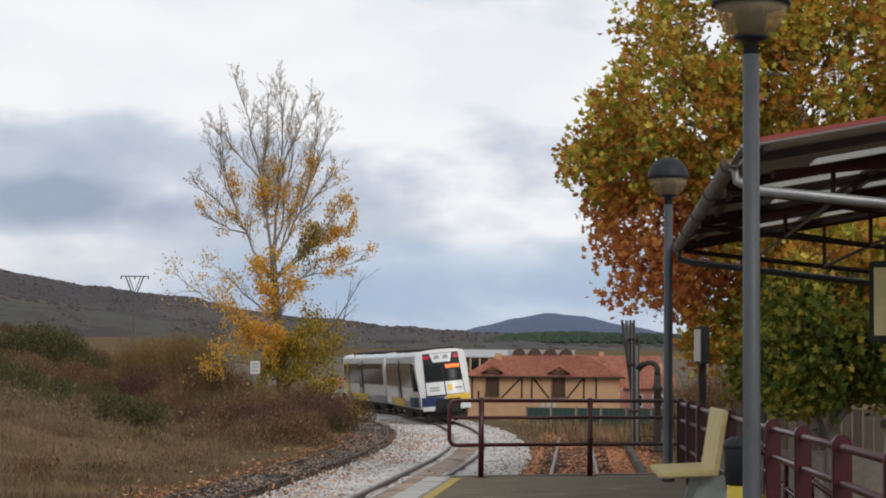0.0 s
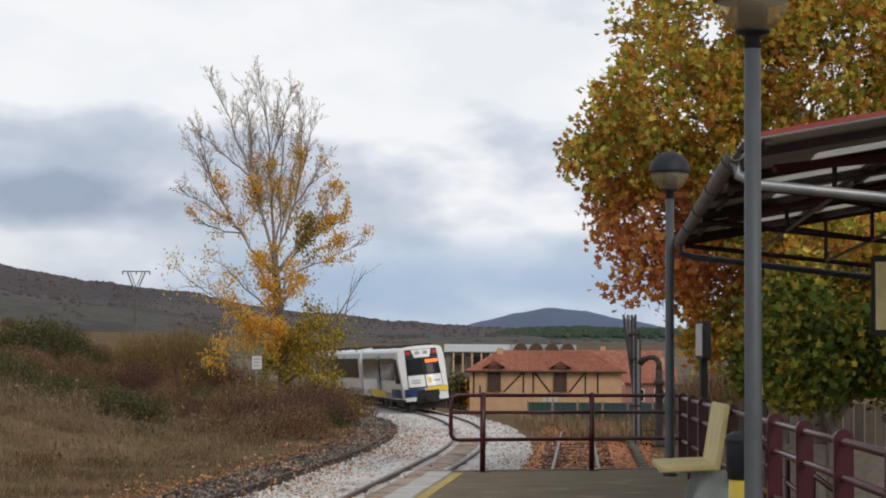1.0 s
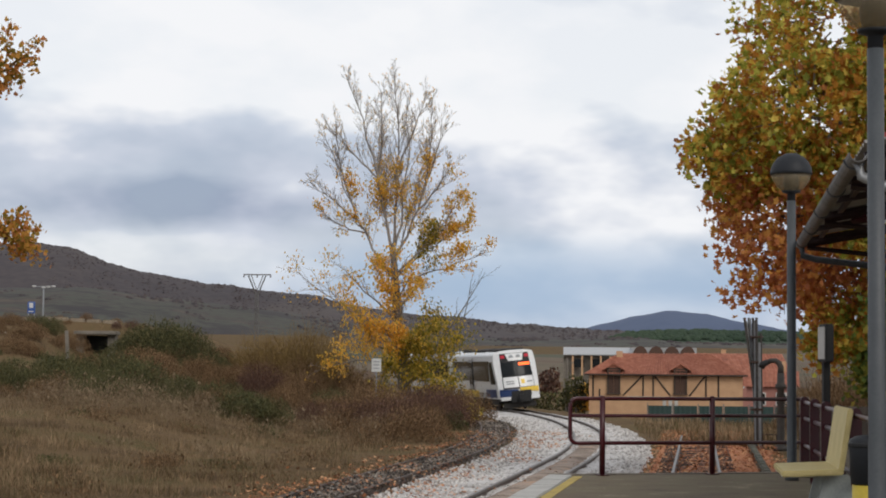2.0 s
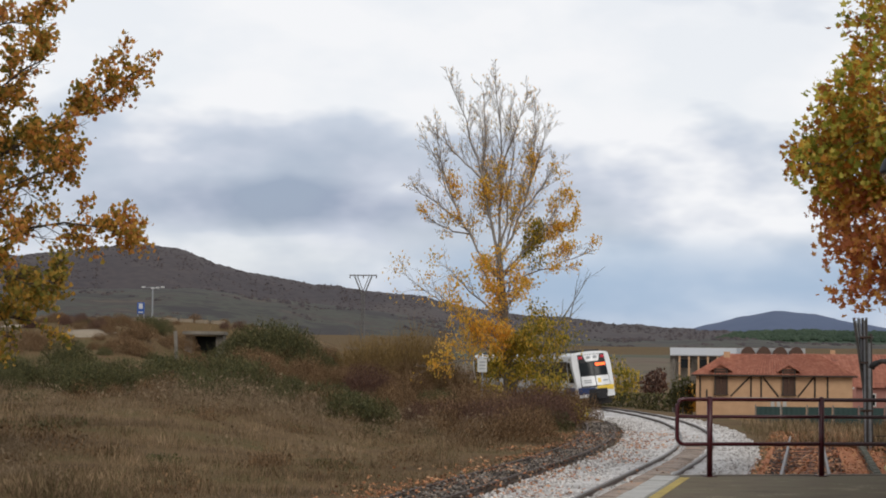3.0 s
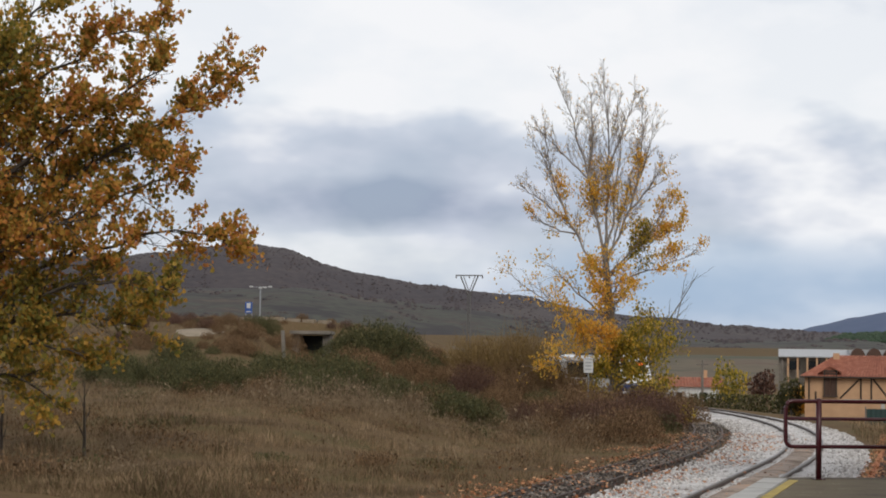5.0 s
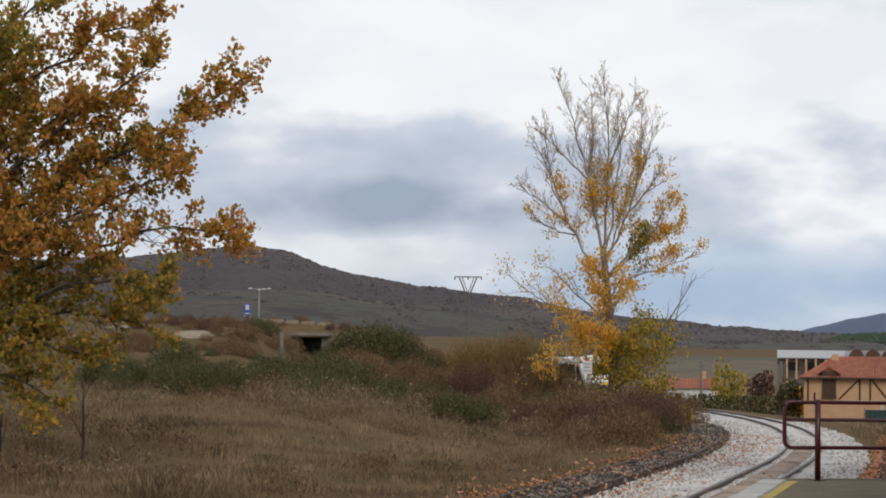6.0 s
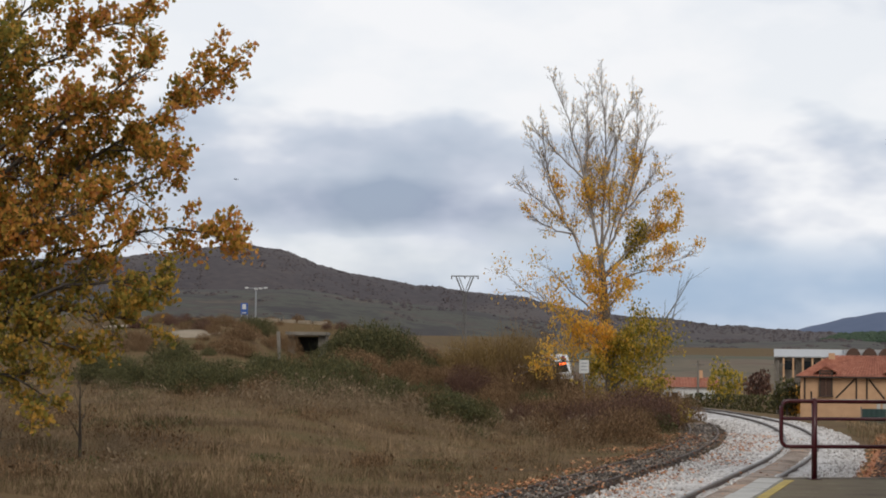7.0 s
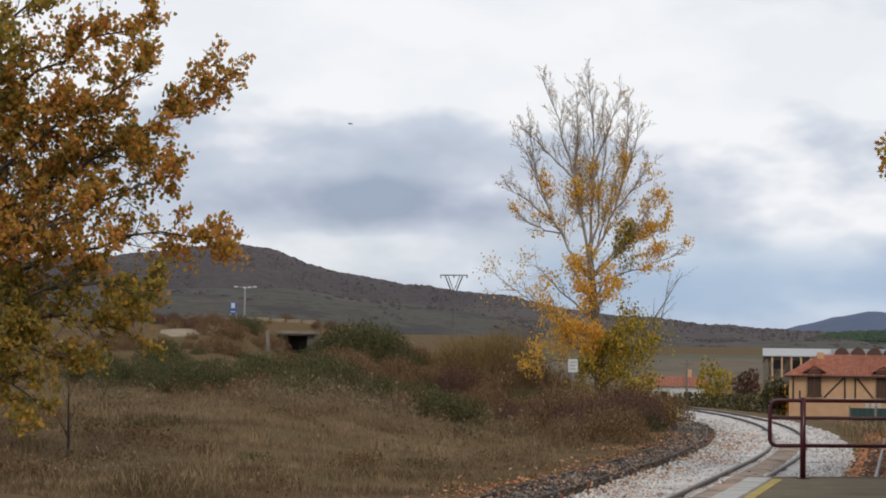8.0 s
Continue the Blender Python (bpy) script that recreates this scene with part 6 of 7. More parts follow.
        limb = wood.part("low_limb", MAT["twig"], root, smooth=True)
        limb.matrix_basis = pose(-0.06 * z, 0, z)
        mat = MAT["poplar_mixed"] if green else MAT["poplar_leaf"]
        picked = [q for q in tips if noise.noise((q[0][0] * 1.2, q[0][1] + z, q[0][2] * 1.2)) > (-0.25 if green else 0.06 if dx < -3 else -0.08)]
        foliage("leaves", picked, 4 if green else 6 if dx < -3 else 3, 0.20, 0.13, leafy, mat, limb, rng, keep=0.8 * share)
    for d, l, at in (((0.62, -0.1, 1.0), 4.6, (1.4, -0.3, 3.0)), ((0.38, 0.1, 1.0), 3.9, (2.2, 0.2, 2.8))):
        bare = Shape()
        grow(rng, bare, [], (0, 0, 0), d, l, 0.05, 0, 2, kids=(6, 4), wander=0.06, lift=0.02, spread=0.5, shrink=0.3, segs=7)
        bare.part("bare_limb", MAT["bark"], root).matrix_basis = pose(*at)
    return root


build_poplar()


def blob_tree(name, base, label, boughs, leaf, outline, seed, trunk_h, trunk_r, bark, density=1.0, amp=0.6, lean=0.0):
    """A broad tree: a trunk with limbs, each ending in an uneven mass of leaf clusters.
    boughs: centre x, y, z, radii, number of clusters, leaf material."""
    rng = np.random.default_rng(seed)
    root = thing(name, pose(*base), label, "tree")
    Shape().tube([(lean, 0, -0.3), (lean * 0.7 + 0.03, 0, trunk_h * 0.5), (lean * 0.3, 0.05, trunk_h), (0, 0, trunk_h * 1.9)], [trunk_r * 1.25, trunk_r, trunk_r * 0.8, trunk_r * 0.35], 12).part("trunk", bark, root, smooth=True)
    for cx, cy, cz, rx, ry, rz, n, mat in boughs:
        wood = Shape()
        start = Vector((0, 0, max(trunk_h * 0.7, min(cz - 1.0, trunk_h * 1.8))))
        c = Vector((cx, cy, cz)) - start
        mid = c * 0.5 + Vector((0, 0, 0.15 * c.length))
        wood.tube([(0, 0, 0), tuple(mid), tuple(c)], [0.10, 0.07, 0.035], 6)
        pts, sz = [], []
        for k in range(int(n * 2.6 * density)):
            q = Vector(rng.normal(0, 1, 3)).normalized() * rng.uniform(0.35, 1.0) ** 0.5
            p = c + Vector((q.x * rx, q.y * ry, q.z * rz))
            p += Vector((noise.noise((p.x, p.y, p.z + seed)), noise.noise((p.y, p.z, p.x)), 0)) * 0.5
            if rng.random() < 0.16:
                a = c.lerp(p, 0.45)
                wood.tube([tuple(a), tuple(a.lerp(p, 0.55) + Vector(rng.normal(0, 0.1, 3))), tuple(p)], [0.022, 0.014, 0.006], 3, cap=False)
            for _j in range(int(rng.integers(13, 25))):
                pts.append(np.array(p) + rng.normal(0, 0.15, 3))
                sz.append(leaf * rng.uniform(0.55, 1.6))
        limb = wood.part("bough", bark, root)
        limb.matrix_basis = pose(*start)
        scatter("leaves", pts, sz, outline[0], outline[1], MAT[mat], limb, rng)
        SWAYING.append((limb, tuple(start), amp * rng.uniform(0.6, 1.3), rng.uniform(-0.4, 0.4), "plane"))
    return root


P_, G_, R_ = "plane_leaf", "green_leaf", "red_leaf"
UPPER_BOUGHS = [(-2.3, 0, 10.0, 2.3, 2.2, 1.9, 120, P_), (0.5, -1, 11.2, 2.6, 2.4, 2.0, 130, P_), (3.2, 0, 10.4, 2.5, 2.4, 2.2, 120, P_), (-3.2, -0.8, 7.7, 2.2, 2.0, 1.5, 120, P_), (-0.6, -2.0, 8.4, 2.4, 1.8, 1.9, 130, P_), (2.6, -1.8, 8.0, 2.4, 1.8, 2.0, 130, P_), (-4.3, 0, 6.8, 1.4, 1.8, 1.0, 75, P_), (-3.7, 0.2, 5.7, 1.6, 1.8, 1.0, 46, R_), (-3.5, -0.4, 4.7, 1.6, 1.5, 1.0, 30, R_)]
LOWER_BOUGHS = [(-2.4, -0.4, 3.3, 0.9, 1.0, 0.8, 34, P_), (-1.3, -0.8, 2.9, 0.9, 1.0, 0.8, 36, P_), (-1.6, -0.9, 2.3, 0.8, 0.9, 0.7, 26, G_), (-2.4, 0, 4.3, 1.5, 1.5, 1.0, 34, R_), (-1.4, -1.6, 5.9, 1.9, 1.6, 1.5, 100, P_), (0.8, -2.2, 5.6, 2.0, 1.5, 1.6, 110, P_), (3.2, -1.6, 5.6, 2.2, 1.6, 1.7, 110, P_), (-0.9, -0.8, 4.2, 1.2, 1.4, 1.0, 60, P_), (1.0, -1.6, 3.6, 1.6, 1.4, 1.3, 80, G_), (3.2, -1.4, 3.4, 1.9, 1.4, 1.4, 90, G_), (0.3, -0.6, 2.8, 0.9, 1.2, 0.8, 40, G_), (5.5, -0.5, 8.0, 2.2, 2.2, 2.6, 110, P_), (5.2, -0.5, 4.6, 2.0, 2.0, 2.0, 90, G_)]
blob_tree("plane_tree", (8.2, 39, -1.2), "large plane tree in yellow, orange and green autumn leaf", UPPER_BOUGHS + LOWER_BOUGHS, 0.118, (LOBED, LOBED_F), 21, 3.4, 0.30, MAT["bark"], 1.0, 0.5, -0.6)
blob_tree("plane_tree", (6.6, 31.5, -1.2), "young plane tree with low green leaves just behind the railing", [
    (-0.2, 0, 3.3, 1.2, 1.2, 0.9, 60, G_), (0.9, -0.3, 2.7, 1.0, 1.0, 0.7, 45, G_), (-0.6, -0.4, 2.4, 0.8, 0.9, 0.55, 36, G_), (1.6, 0.2, 3.6, 1.2, 1.2, 1.0, 55, G_), (0.5, 0, 4.4, 1.3, 1.3, 0.9, 50, P_),
], 0.115, (LOBED, LOBED_F), 22, 1.9, 0.14, MAT["bark"], 1.0, 0.7)
blob_tree("plane_tree", (13.5, 52, -1.4), "plane tree in russet leaf farther along the row", [
    (-2.5, 0, 6.0, 2.6, 2.4, 2.4, 110, P_), (0, 0, 9, 3.2, 3, 2.6, 150, P_), (2.8, 0, 6.5, 2.8, 2.4, 2.4, 120, R_), (-1.5, -1, 3.6, 2.2, 2, 1.4, 80, R_), (1.5, -1, 3.8, 2.2, 2, 1.5, 80, P_),
], 0.12, (LOBED, LOBED_F), 23, 3.2, 0.28, MAT["bark"], 1.0, 0.5)


# each limb: height at which it leaves, swing and end (out and up), depth at its end, leaf
OAK_LIMBS = (
    (3.9, (3.2, 5.4), (6.7, 7.5), 0.3, "oak_leaf"), (4.4, (2.8, 6.6), (5.4, 7.5), -0.9, "oak_leaf"), (3.1, (2.6, 4.7), (5.7, 5.3), -0.4, "oak_leaf"), (2.9, (3.4, 4.6), (6.5, 3.9), 0.5, "oak_leaf"),
    (5.0, (1.6, 8.2), (4.9, 8.7), 0.2, "oak_leaf"), (5.0, (1.0, 8.4), (3.6, 9.9), -0.5, "oak_olive"), (2.4, (2.8, 3.4), (5.5, 2.9), -0.6, "oak_olive"), (2.1, (2.2, 2.9), (4.6, 2.1), 0.6, "oak_olive"),
    (1.5, (1.8, 2.2), (3.6, 1.5), -0.3, "oak_olive"), (1.0, (1.5, 1.7), (2.7, 0.5), 0.2, "oak_olive"), (3.6, (2.0, 5.6), (4.2, 6.2), 1.2, "oak_olive"), (3.4, (2.2, 4.3), (4.3, 4.4), -1.6, "oak_leaf"), (4.8, (0.8, 6.6), (2.3, 7.7), -1.5, "oak_olive"), (4.2, (1.2, 6.0), (3.6, 6.9), -0.6, "oak_leaf"),
    (5.4, (0.2, 8.0), (0.4, 10.2), 0.8, "oak_leaf"), (4.6, (-1.8, 6.6), (-3.2, 8.2), 0.3, "oak_leaf"), (3.4, (-2.0, 4.6), (-3.8, 5.0), -0.3, "oak_leaf"), (2.4, (-1.6, 3.0), (-3.0, 3.0), 0.3, "oak_olive"),
)


def build_oak():
    rng = np.random.default_rng(31)
    root = thing("oak_tree", pose(-18.1, 38, -0.9), "oak tree with thin brown and orange autumn leaves", "tree")
    Shape().tube([(0.25, 0, -0.3), (0.1, 0, 1.2), (0, 0, 2.6), (-0.1, 0, 4.5), (-0.05, 0, 6.4)], [0.27, 0.23, 0.2, 0.15, 0.08], 10).part("trunk", MAT["dark_bark"], root, smooth=True)
    for z, (cx, cz), (bx, bz), dy, leaf in OAK_LIMBS:
        wood, tips = Shape(), []
        o = Vector((-0.02 * z, 0, z))
        lift = Vector((0, 0, 0.9))
        main = bend(wood, (0, 0, 0), Vector((cx, dy * 0.4, cz)) + lift - o, Vector((bx, dy, bz)) + lift - o, 0.075, 0.013, sides=6, segs=10, rng=rng)
        L = (main[-1] - main[0]).length
        clothe(rng, wood, tips, main, 0.020, int(6.2 * L), 1.3, 0.10, 0.75, (8, 7), last=1, begin=0.12, wander=0.16)
        limb = wood.part("limb", MAT["dark_bark"], root, smooth=True)
        limb.matrix_basis = pose(*o)
        bunches = [q for q in tips if noise.noise((q[0][0] * 0.9 + z, q[0][1] * 0.9 + bx, q[0][2] * 1.3)) > -0.22]
        foliage("leaves", bunches, 5, 0.08, 0.108, (JAGGED, JAGGED_F), MAT[leaf], limb, rng, keep=0.60)
        SWAYING.append((limb, tuple(o), rng.uniform(0.5, 0.9), rng.uniform(-0.5, 0.5), "oak"))


build_oak()


def build_sapling(x, y, z, h, seed):
    rng = np.random.default_rng(seed)
    root = thing("dead_sapling", pose(x, y, z), "thin bare dead sapling in the grass", "sapling", "saplings")
    s = Shape()
    grow(rng, s, [], (0, 0, -0.1), (0.03, 0, 1), h, 0.05, 0, 2, kids=(5, 3), wander=0.06, lift=0.05, spread=0.5, shrink=0.3)
    s.part("stem", MAT["dark_bark"], root)


build_sapling(-16.1, 42, -1.0, 1.9, 4)
build_sapling(-17.3, 40, -1.0, 1.6, 5)


# ---- brush on the bank ----
def shrub(kind_name, mat, h, w, seed, label, twigs=620, leaves=2400, leaf=0.055):
    rng = np.random.default_rng(seed)
    root = thing(kind_name, pose(0, -400, 0), label, "shrub", "brush on the bank")
    n = twigs
    ang, rad = rng.uniform(0, 2 * np.pi, n), np.sqrt(rng.uniform(0, 1, n)) * w * 0.62
    pts = np.stack([rad * np.cos(ang), rad * np.sin(ang), rng.uniform(-0.1, 0.45, n) * h], 1)
    thin = [(x * 0.16, y, z) for x, y, z in BLADE]
    prof = np.sqrt(np.maximum(0.08, 1 - (rad / (w * 0.75)) ** 2))
    scatter("bush_wood", pts, h * prof * rng.uniform(0.45, 0.8, n), thin, BLADE_F, MAT[mat], root, rng, flat=0.34, upright=True)
    m = leaves
    ang, rad = rng.uniform(0, 2 * np.pi, m), np.sqrt(rng.uniform(0, 1, m)) * w * 0.75
    top = h * np.sqrt(np.maximum(0.05, 1 - (rad / (w * 0.8)) ** 2)) * (0.82 + 0.18 * np.sin(ang * 3 + seed) * np.cos(rad * 4))
    pts = np.stack([rad * np.cos(ang), rad * np.sin(ang), top * rng.uniform(0.05, 1.0, m) ** 0.6], 1)
    scatter("foliage", pts, leaf * rng.uniform(0.7, 1.8, m), SPRIG, SPRIG_F, MAT[mat], root, rng)
    return root


def build_brush():
    rng = np.random.default_rng(77)
    kinds = {
        "brown": [shrub("bramble_bush", "brush", 1.7, 1.5, 1, "brown leafless bramble bush on the bank"), shrub("bramble_bush", "brush", 1.3, 1.7, 2, "low brown bramble thicket on the bank")],
        "green": [shrub("broom_bush", "broom", 1.5, 1.5, 3, "dark green broom bush among dry brush", leaves=3200), shrub("broom_bush", "broom", 1.1, 1.4, 4, "low green broom bush among dry brush", leaves=2800)],
        "russet": [shrub("bare_bush", "russet", 1.8, 1.5, 5, "reddish brown bare bush beside the track")],
        "ochre": [shrub("willow_bush", "willow", 2.6, 2.2, 6, "rounded ochre willow bush", twigs=1300, leaves=3600)],
    }
    kinds["tall"] = [shrub("hazel_bush", "brush", 3.0, 2.0, 12, "tall bare brown hazel bush beyond the old track", 900, 2600, 0.06)]
    kinds["weed"] = [shrub("weed_clump", "brush", 0.75, 0.8, 7, "low clump of dead brown weeds in the field", 130, 130, 0.05), shrub("weed_clump", "straw", 0.7, 0.7, 8, "pale straw-coloured weed clump in the field", 150, 60, 0.05), shrub("weed_clump", "broom", 0.5, 0.8, 9, "low dull green weed clump in the field", 120, 200, 0.05)]
    used = set()

    def put(kind_, x, y, sc=1.0, i=None):
        a = kinds[kind_]
        ob = a[int(rng.integers(len(a))) if i is None else i]
        m = pose(x, y, land(x, y) - 0.12, rng.normal(0, 4), rng.normal(0, 4), rng.uniform(0, 360))
        if ob.name not in used:
            used.add(ob.name)
            c = ob
            ob.matrix_basis = m
        else:
            c = copy_thing(ob, m)
        k = sc * rng.uniform(0.85, 1.15)
        c.scale = (k, k, k * rng.uniform(0.85, 1.1))

    for x, y, sc in ((-6.2, 72, 1.1), (-4.9, 76, 1.1), (-6.9, 69, 0.9), (-5.6, 79, 1.3), (-8.2, 70, 1.0), (-4.5, 80, 1.0), (-5.2, 70, 0.7)):
        put("russet", x, y, sc)
    for x, y, sc in ((-12.5, 92, 1.3), (-14.2, 94, 1.35), (-10.8, 93, 1.2), (-15.8, 97, 1.0), (-13.0, 98, 1.2)):
        put("ochre", x, y, sc)
    for x, y, sc in ((-25.2, 97.4, 0.75), (-26.2, 98.0, 0.8), (-24.7, 94.5, 0.55), (-26.1, 95.0, 0.5), (-10.2, 90, 1.35), (-11.4, 91, 1.35), (-9.2, 89, 1.2), (-12.6, 90, 1.2), (-6.0, 83, 1.3), (-5.0, 84, 1.2), (-4.4, 86, 1.2), (-7.2, 82, 1.2), (-7.6, 75, 1.2), (-8.6, 74, 1.1)):
        put("brown", x, y, sc)
    for i in range(230):
        y = rng.uniform(62, 112)
        x = rng.uniform(-34, -5.5) * (0.55 + 0.45 * y / 112)
        if x > track_x(y) - 5.2 or y < 62 + 0.35 * max(0, -x - 6):
            continue
        if y > 84 and -11.5 < x < track_x(y) - 5 and rng.random() < 0.5:
            continue
        if -29.5 < x < -24.2 and 90 < y < 106:
            continue
        low_ = 0.5 if x < -23.0 and y > 80 else 1.0
        g = noise.noise((x * 0.16, y * 0.10, 9.0))
        if x > -9:
            g = min(g, 0.1)
        big = rng.uniform(0.42, 1.3) * (0.8 if y < 72 else 0.62 if y > 97 and x < -17 else 1.0)
        strip_ = math.exp(-((y - 77 - 0.2 * (x + 20)) / 8.0) ** 2) * (0.55 if x < -14 else 0.2)
        put("green" if g + strip_ > 0.17 else "russet" if g < -0.30 else "brown", x, y, big * low_)
    for x, y, sc in ((-19.8, 97, 1.5), (-18.5, 96, 1.2), (-21.4, 98, 1.65), (-22.6, 99, 1.3), (-17.6, 95, 1.0), (-11.3, 65, 1.15), (-10.5, 66, 1.0), (-12.3, 66.5, 0.9), (-13.4, 67.5, 0.7), (-22.0, 70, 0.95), (-23.6, 71, 1.0), (-20.5, 71, 0.9), (-18.6, 72, 0.95), (-25.2, 72, 0.9), (-17.2, 71, 0.7), (-27.4, 98.5, 0.85), (-28.4, 99.5, 0.9), (-23.5, 98.6, 1.0), (-24.0, 97, 0.6)):
        put("green", x, y, sc)
    for i in range(150):
        y = rng.uniform(84, 107)
        x = rng.uniform(-36, -13.5) * (0.45 + 0.55 * y / 107)
        if abs(x / y + 0.255) < 0.012 and y > 97:
            continue
        g = noise.noise((x * 0.2, y * 0.13, 4.0))
        near = 0.55 if abs(x / y + 0.255) < 0.03 else 1.0
        put("green" if g > 0.16 else "russet" if g < -0.3 else "brown", x, y, rng.uniform(0.45, 0.85) * near * (0.6 if x < -27 else 1.0))
    for i in range(320):
        y = rng.uniform(33, 82)
        x = rng.uniform(-0.46 * y, track_x(y) - 6.0)
        if noise.noise((x * 0.12, y * 0.12, 5.0)) < -0.05:
            continue
        k = noise.noise((x * 0.2, y * 0.2, 2.0))
        put("weed", x, y, rng.uniform(0.7, 1.3), 1 if k > 0.12 else 2 if k < -0.2 else 0)
    for i in range(90):
        y = rng.uniform(58, 72)
        x = -13.5 + 5.5 * rng.normal() * 0.8
        if x < track_x(y) - 6.5:
            put("weed", x, y, rng.uniform(1.1, 1.9), 1)
    for x, y, sc in ((8.3, 62, 0.8), (9.4, 64, 1.0), (10.4, 67, 1.1), (11.6, 70, 1.15), (12.9, 73, 1.2), (9.6, 70, 1.1), (14.4, 78, 1.3), (11.4, 76, 1.2)):
        put("tall", x, y, (0.9 if x > 9.3 else 0.6) * sc)
    for x, y, sc in ((9.0, 64, 0.9), (10.2, 68, 1.2), (11.5, 72, 1.3), (9.6, 74, 1.2), (12.8, 70, 1.2), (8.6, 70, 0.8), (14, 76, 1.4), (7.9, 45, 0.5), (9, 48, 0.6)):
        put("brown", x, y, sc)


build_brush()


def build_far_trees():
    rng = np.random.default_rng(8)
    for x, y, z, r, mat, label in ((-4.9, 192, -3.0, 1.9, "poplar_mixed", "small rounded yellow autumn tree by the cottages"), (1.2, 168, -3.4, 1.5, "broom", "dark green bush beside the timbered house"), (2.0, 172, -3.4, 1.2, "poplar_leaf", "small yellow tree behind the house"), (-1.6, 200, -2.6, 1.4, "russet", "reddish bush in the gardens")):
        root = thing("garden_tree", pose(x, y, z), label, "tree")
        Shape().tube([(0, 0, 0), (0, 0, r * 1.4)], [0.14, 0.06], 7).part("trunk", MAT["bark"], root)
        q = rng.normal(0, 1, (900, 3))
        q /= np.linalg.norm(q, axis=1)[:, None]
        q *= (rng.uniform(0.2, 1, 900) ** 0.5)[:, None] * r
        q *= np.array([[0.75 + 0.6 * (0.5 + noise.noise((a * 1.3, b * 1.3, c * 1.3 + x)))] for a, b, c in q / r])
        q[:, 2] = q[:, 2] * 1.1 + r * 1.4
        scatter("crown", q, rng.uniform(0.2, 0.4, 900), OVAL, OVAL_F, MAT[mat], root, rng)
    root = thing("garden_hedge", pose(-3.2, 175, -3.2), "long clipped dark green garden hedge", "hedge")
    q = np.stack([rng.uniform(-5, 4.5, 2600), rng.uniform(-0.5, 0.5, 2600), rng.uniform(0.2, 2.0, 2600)], 1)
    scatter("foliage", q, rng.uniform(0.15, 0.3, 2600), OVAL, OVAL_F, MAT["broom"], root, rng)


build_far_trees()


# ---- ground cover ----
def build_cover():
    rng = np.random.default_rng(5)
    pts, sz = [], []
    while len(pts) < 150000:
        y = 29 + 96 * rng.random() ** 1.7
        x0, x1 = -0.475 * y, track_x(y) - 4.35
        x = rng.uniform(x0 - 1, x1)
        tuft = noise.noise((x * 0.9, y * 0.7, 0.5))
        if tuft < -0.3 and rng.random() < 0.35:
            continue
        h = (0.10 + 0.24 * max(0, tuft + 0.15)) * (0.7 + 0.3 * min(1, (x1 - x) / 3)) * rng.uniform(0.6, 1.4)
        pts.append((x, y, land(x, y) - 0.02))
        sz.append(h)
    thin = [(x * 0.9, y * 2.2, z) for x, y, z in BLADE]
    ob = scatter("dry_grass", pts, sz, thin, BLADE_F, MAT["grass"], None, rng, flat=0.28, upright=True)
    tagged(ob, "dry straw-coloured grass with green tufts on the field", "grass", kind="stuff")
    pts, sz = [], []
    while len(pts) < 16000:
        y = 61 + 60 * rng.random() ** 1.8
        x = rng.uniform(1.5 + 0.02 * y, 3 + 0.17 * y)
        if x < track_x(y) + 2.3:
            continue
        pts.append((x, y, land(x, y) - 0.02))
        sz.append(rng.uniform(0.25, 0.6) * (1.1 if y < 85 and x > 4.2 else 0.7))
    ob = scatter("tall_dry_grass", pts, sz, thin, BLADE_F, MAT["grass"], None, rng, flat=0.22, upright=True)
    tagged(ob, "tall yellowish dry grass over the end of the old track", "grass", kind="stuff")
    # fallen leaves
    pts, sz = [], []
    for i in range(12000):
        y = 26 + 46 * rng.random()
        k = rng.random()
        if k < 0.55:
            x = 2.98 + 0.0722 * (y - 42) + rng.uniform(-1.3, 2.4)
            z = -1.06
        elif k < 0.75:
            x = track_x(y) - 1.7 + rng.normal(0, 0.9)
            z = -1.09
            if noise.noise((x * 0.6, y * 0.35, 3.3)) < 0.02:
                continue
        else:
            x = track_x(y) - 4.5 + rng.normal(0, 0.8)
            if noise.noise((x * 0.5, y * 0.3, 8.3)) < -0.05:
                continue
            z = land(x, y) + 0.06 if x < track_x(y) - 4.5 else -1.07
        if y < 36 and -2 < x < 3.6 and y < 25.6:
            continue
        pts.append((x, y, z + rng.uniform(0, 0.05)))
        sz.append(rng.uniform(0.045, 0.09))
    ob = scatter("fallen_leaves", pts, sz, LOBED, LOBED_F, MAT["fallen"], None, rng, flat=0.3)
    tagged(ob, "scattered fallen orange-brown leaves beside the tracks", "leaves", kind="stuff")
    pts, sz = [], []
    for i in range(15000):
        y = 30 + 62 * rng.random() ** 1.3
        x = track_x(y) + rng.uniform(-2.6, 1.9)
        pts.append((x, y, -1.15 + rng.uniform(-0.02, 0.03)))
        sz.append(rng.uniform(0.025, 0.06))
    ob = scatter("loose_ballast", pts, sz, PEBBLE, PEBBLE_F, MAT["stone"], None, rng, flat=0.8)
    tagged(ob, "loose pale grey ballast stones around the rails", "stones", kind="stuff")
    pts, sz = [], []
    for i in range(6000):
        y = 30 + 52 * rng.random() ** 1.3
        x = track_x(y) - 3.45 + rng.normal(0, 0.33)
        pts.append((x, y, -1.10 + rng.uniform(-0.02, 0.03)))
        sz.append(rng.uniform(0.02, 0.055))
    ob = scatter("cinder_lumps", pts, sz, PEBBLE, PEBBLE_F, MAT["cinder_lump"], None, rng, flat=0.8)
    tagged(ob, "dark cinders and dirt heaped on the old siding", "stones", kind="stuff")
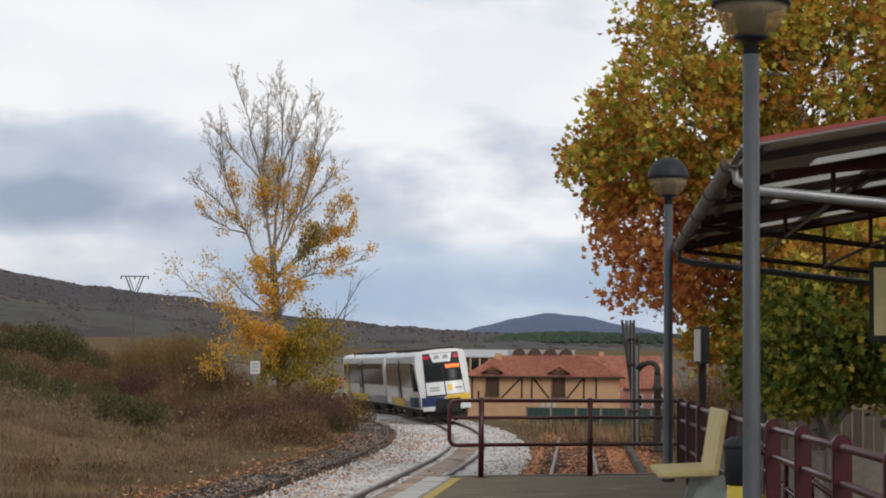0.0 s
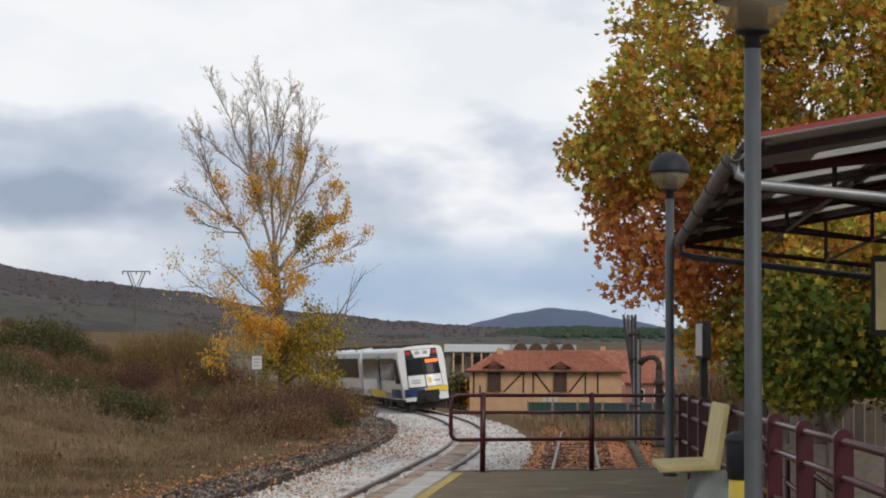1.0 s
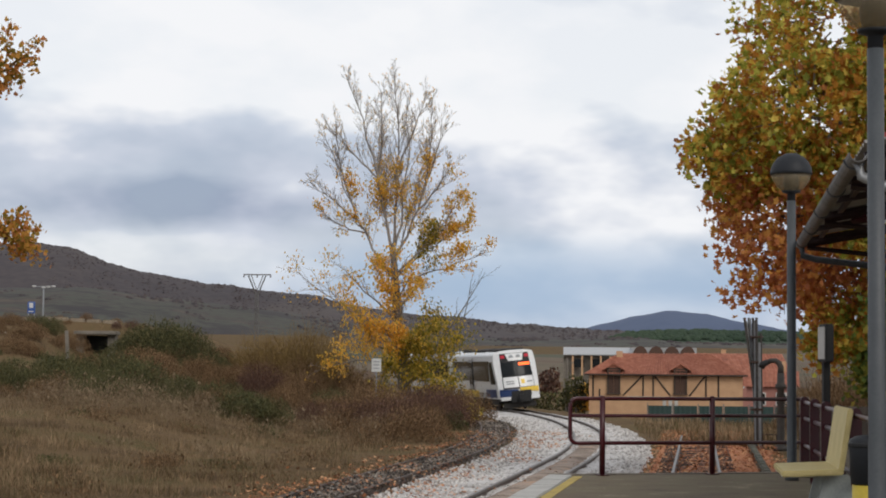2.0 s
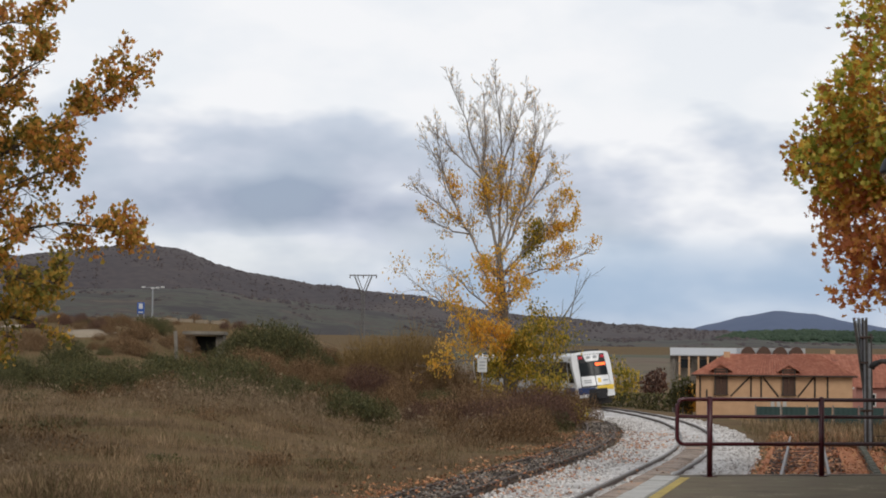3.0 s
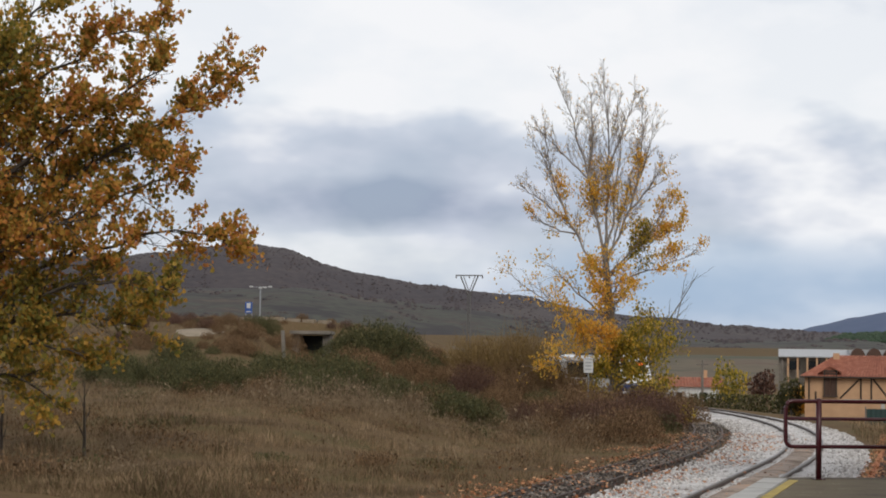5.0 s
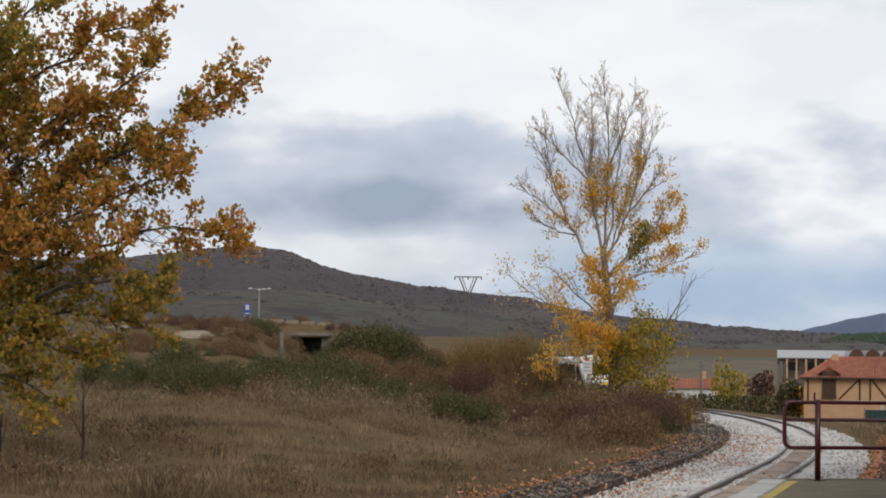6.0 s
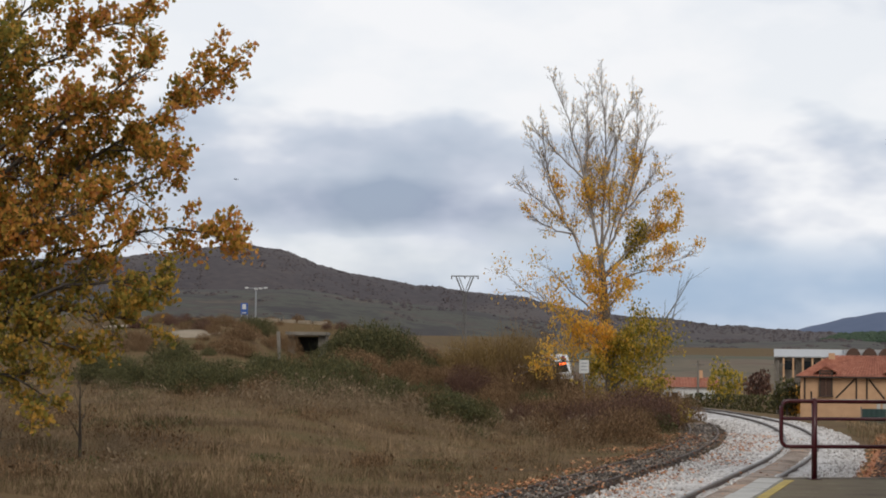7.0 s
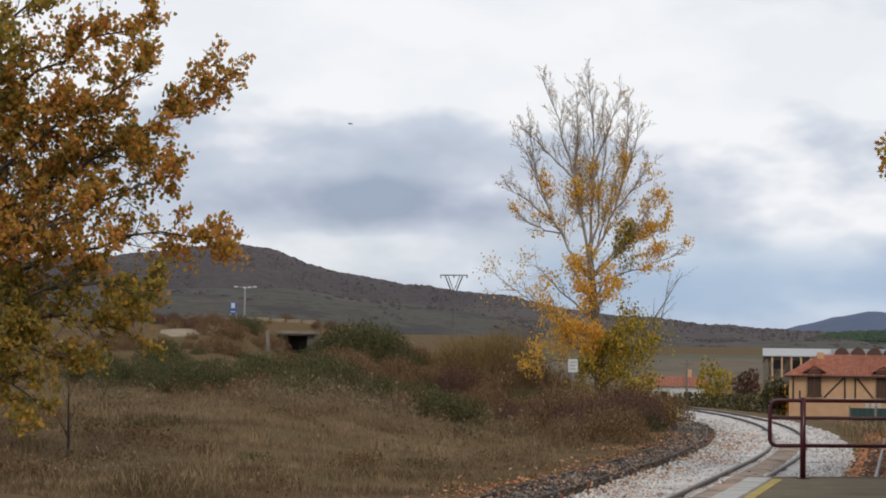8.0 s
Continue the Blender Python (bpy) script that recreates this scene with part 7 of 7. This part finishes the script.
    pts, sz = [], []
    for i in range(4200):
        y = 30 + 54 * rng.random()
        sd = rng.choice((-1, 1))
        x = track_x(y) - 3.45 + sd * rng.uniform(0.15, 1.25)
        if sd > 0 and rng.random() < 0.7:
            continue
        pts.append((x, y, -1.14))
        sz.append(rng.uniform(0.06, 0.22))
    ob = scatter("siding_weeds", pts, sz, thin, BLADE_F, MAT["grass"], None, rng, flat=0.35, upright=True)
    tagged(ob, "short dead weeds growing through the siding", "grass", kind="stuff")


build_cover()


def build_bird():
    root = thing("bird", pose(0, 0, 30), "small dark bird gliding under the clouds", "bird")
    Shape().tube([(-0.22, 0, 0), (-0.1, 0, 0.02), (0.05, 0, 0.02), (0.2, 0, 0), (0.32, 0, -0.01)], [0.01, 0.05, 0.06, 0.04, 0.01], 8).part("body", MAT["bird"], root, smooth=True)
    wings = []
    for sg in (-1, 1):
        w = Shape().prism([(0.12, 0, 0), (-0.1, 0, 0), (-0.16, sg * 0.3, 0.02), (-0.05, sg * 0.55, 0.0), (0.05, sg * 0.35, 0.03)], (0, 0, 0.012))
        wings.append(w.part("wing", MAT["bird"], root))
    return root


bird = build_bird()


# ---- what moves ----
def motions():
    for car, lead in ((rear_car, 0.0), (lead_car, CAR_L + 0.5)):
        walk(car, [(t, car_pose(TRAIN[0] + TRAIN[1] * t + lead)) for t in np.arange(0, 8.01, 0.5)])
    for limb, base, amp, phase, kind_ in SWAYING:
        rows = []
        gt, ga, own = GUSTS[kind_]
        for t in sorted({*np.arange(0, 2.01, 0.2).round(2), *np.arange(2.5, 8.01, 0.5).round(2)}):
            t = float(t)
            k = float(np.interp(t, gt, ga)) * amp + own * math.sin(2.3 * t + 9 * phase)
            rows.append((t, pose(*base, 0.5 * own * math.sin(1.7 * t + 5 * phase), k, 0.6 * own * math.sin(1.9 * t + 12 * phase))))
        walk(limb, rows)
    a, b = Vector((-33.14, 112, 12.74)), Vector((-25.17, 112, 16.09))
    d = b - a
    rz = math.degrees(math.atan2(d.y, d.x))
    bird.scale = (0.6, 0.6, 0.6)
    walk(bird, [(t, pose(*(a + d * (t - 7.0)), 0, 0, rz)) for t in (0, 2, 4, 6, 7, 8)])


TRAIN = (16.3, 9.3)
# lean of the limbs, in degrees, as the gusts pass: times, lean, and each limb's own trembling
GUSTS = {
    "poplar": ((0, 0.2, 0.4, 0.6, 0.8, 1.0, 1.2, 1.4, 1.6, 2.0, 3.0, 3.5, 4.5, 6.5, 8.0), (2.3, -1.5, -4.0, -4.6, -5.4, -5.4, -3.4, -1.0, 0.8, 0.4, -1.0, -1.4, -0.4, 0.0, 0.0), 0.35),
    "plane": ((0, 0.6, 1.2, 1.8, 3.0, 5.0, 8.0), (0.4, -0.8, -0.6, 0.5, -0.3, 0.2, 0.0), 0.7),
    "oak": ((0, 2.0, 3.5, 4.5, 5.0, 6.5, 7.0, 7.5, 8.0), (0.0, -1.0, -1.0, 0.5, 0.0, 0.0, -2.2, -1.0, 1.5), 0.9),
}
motions()
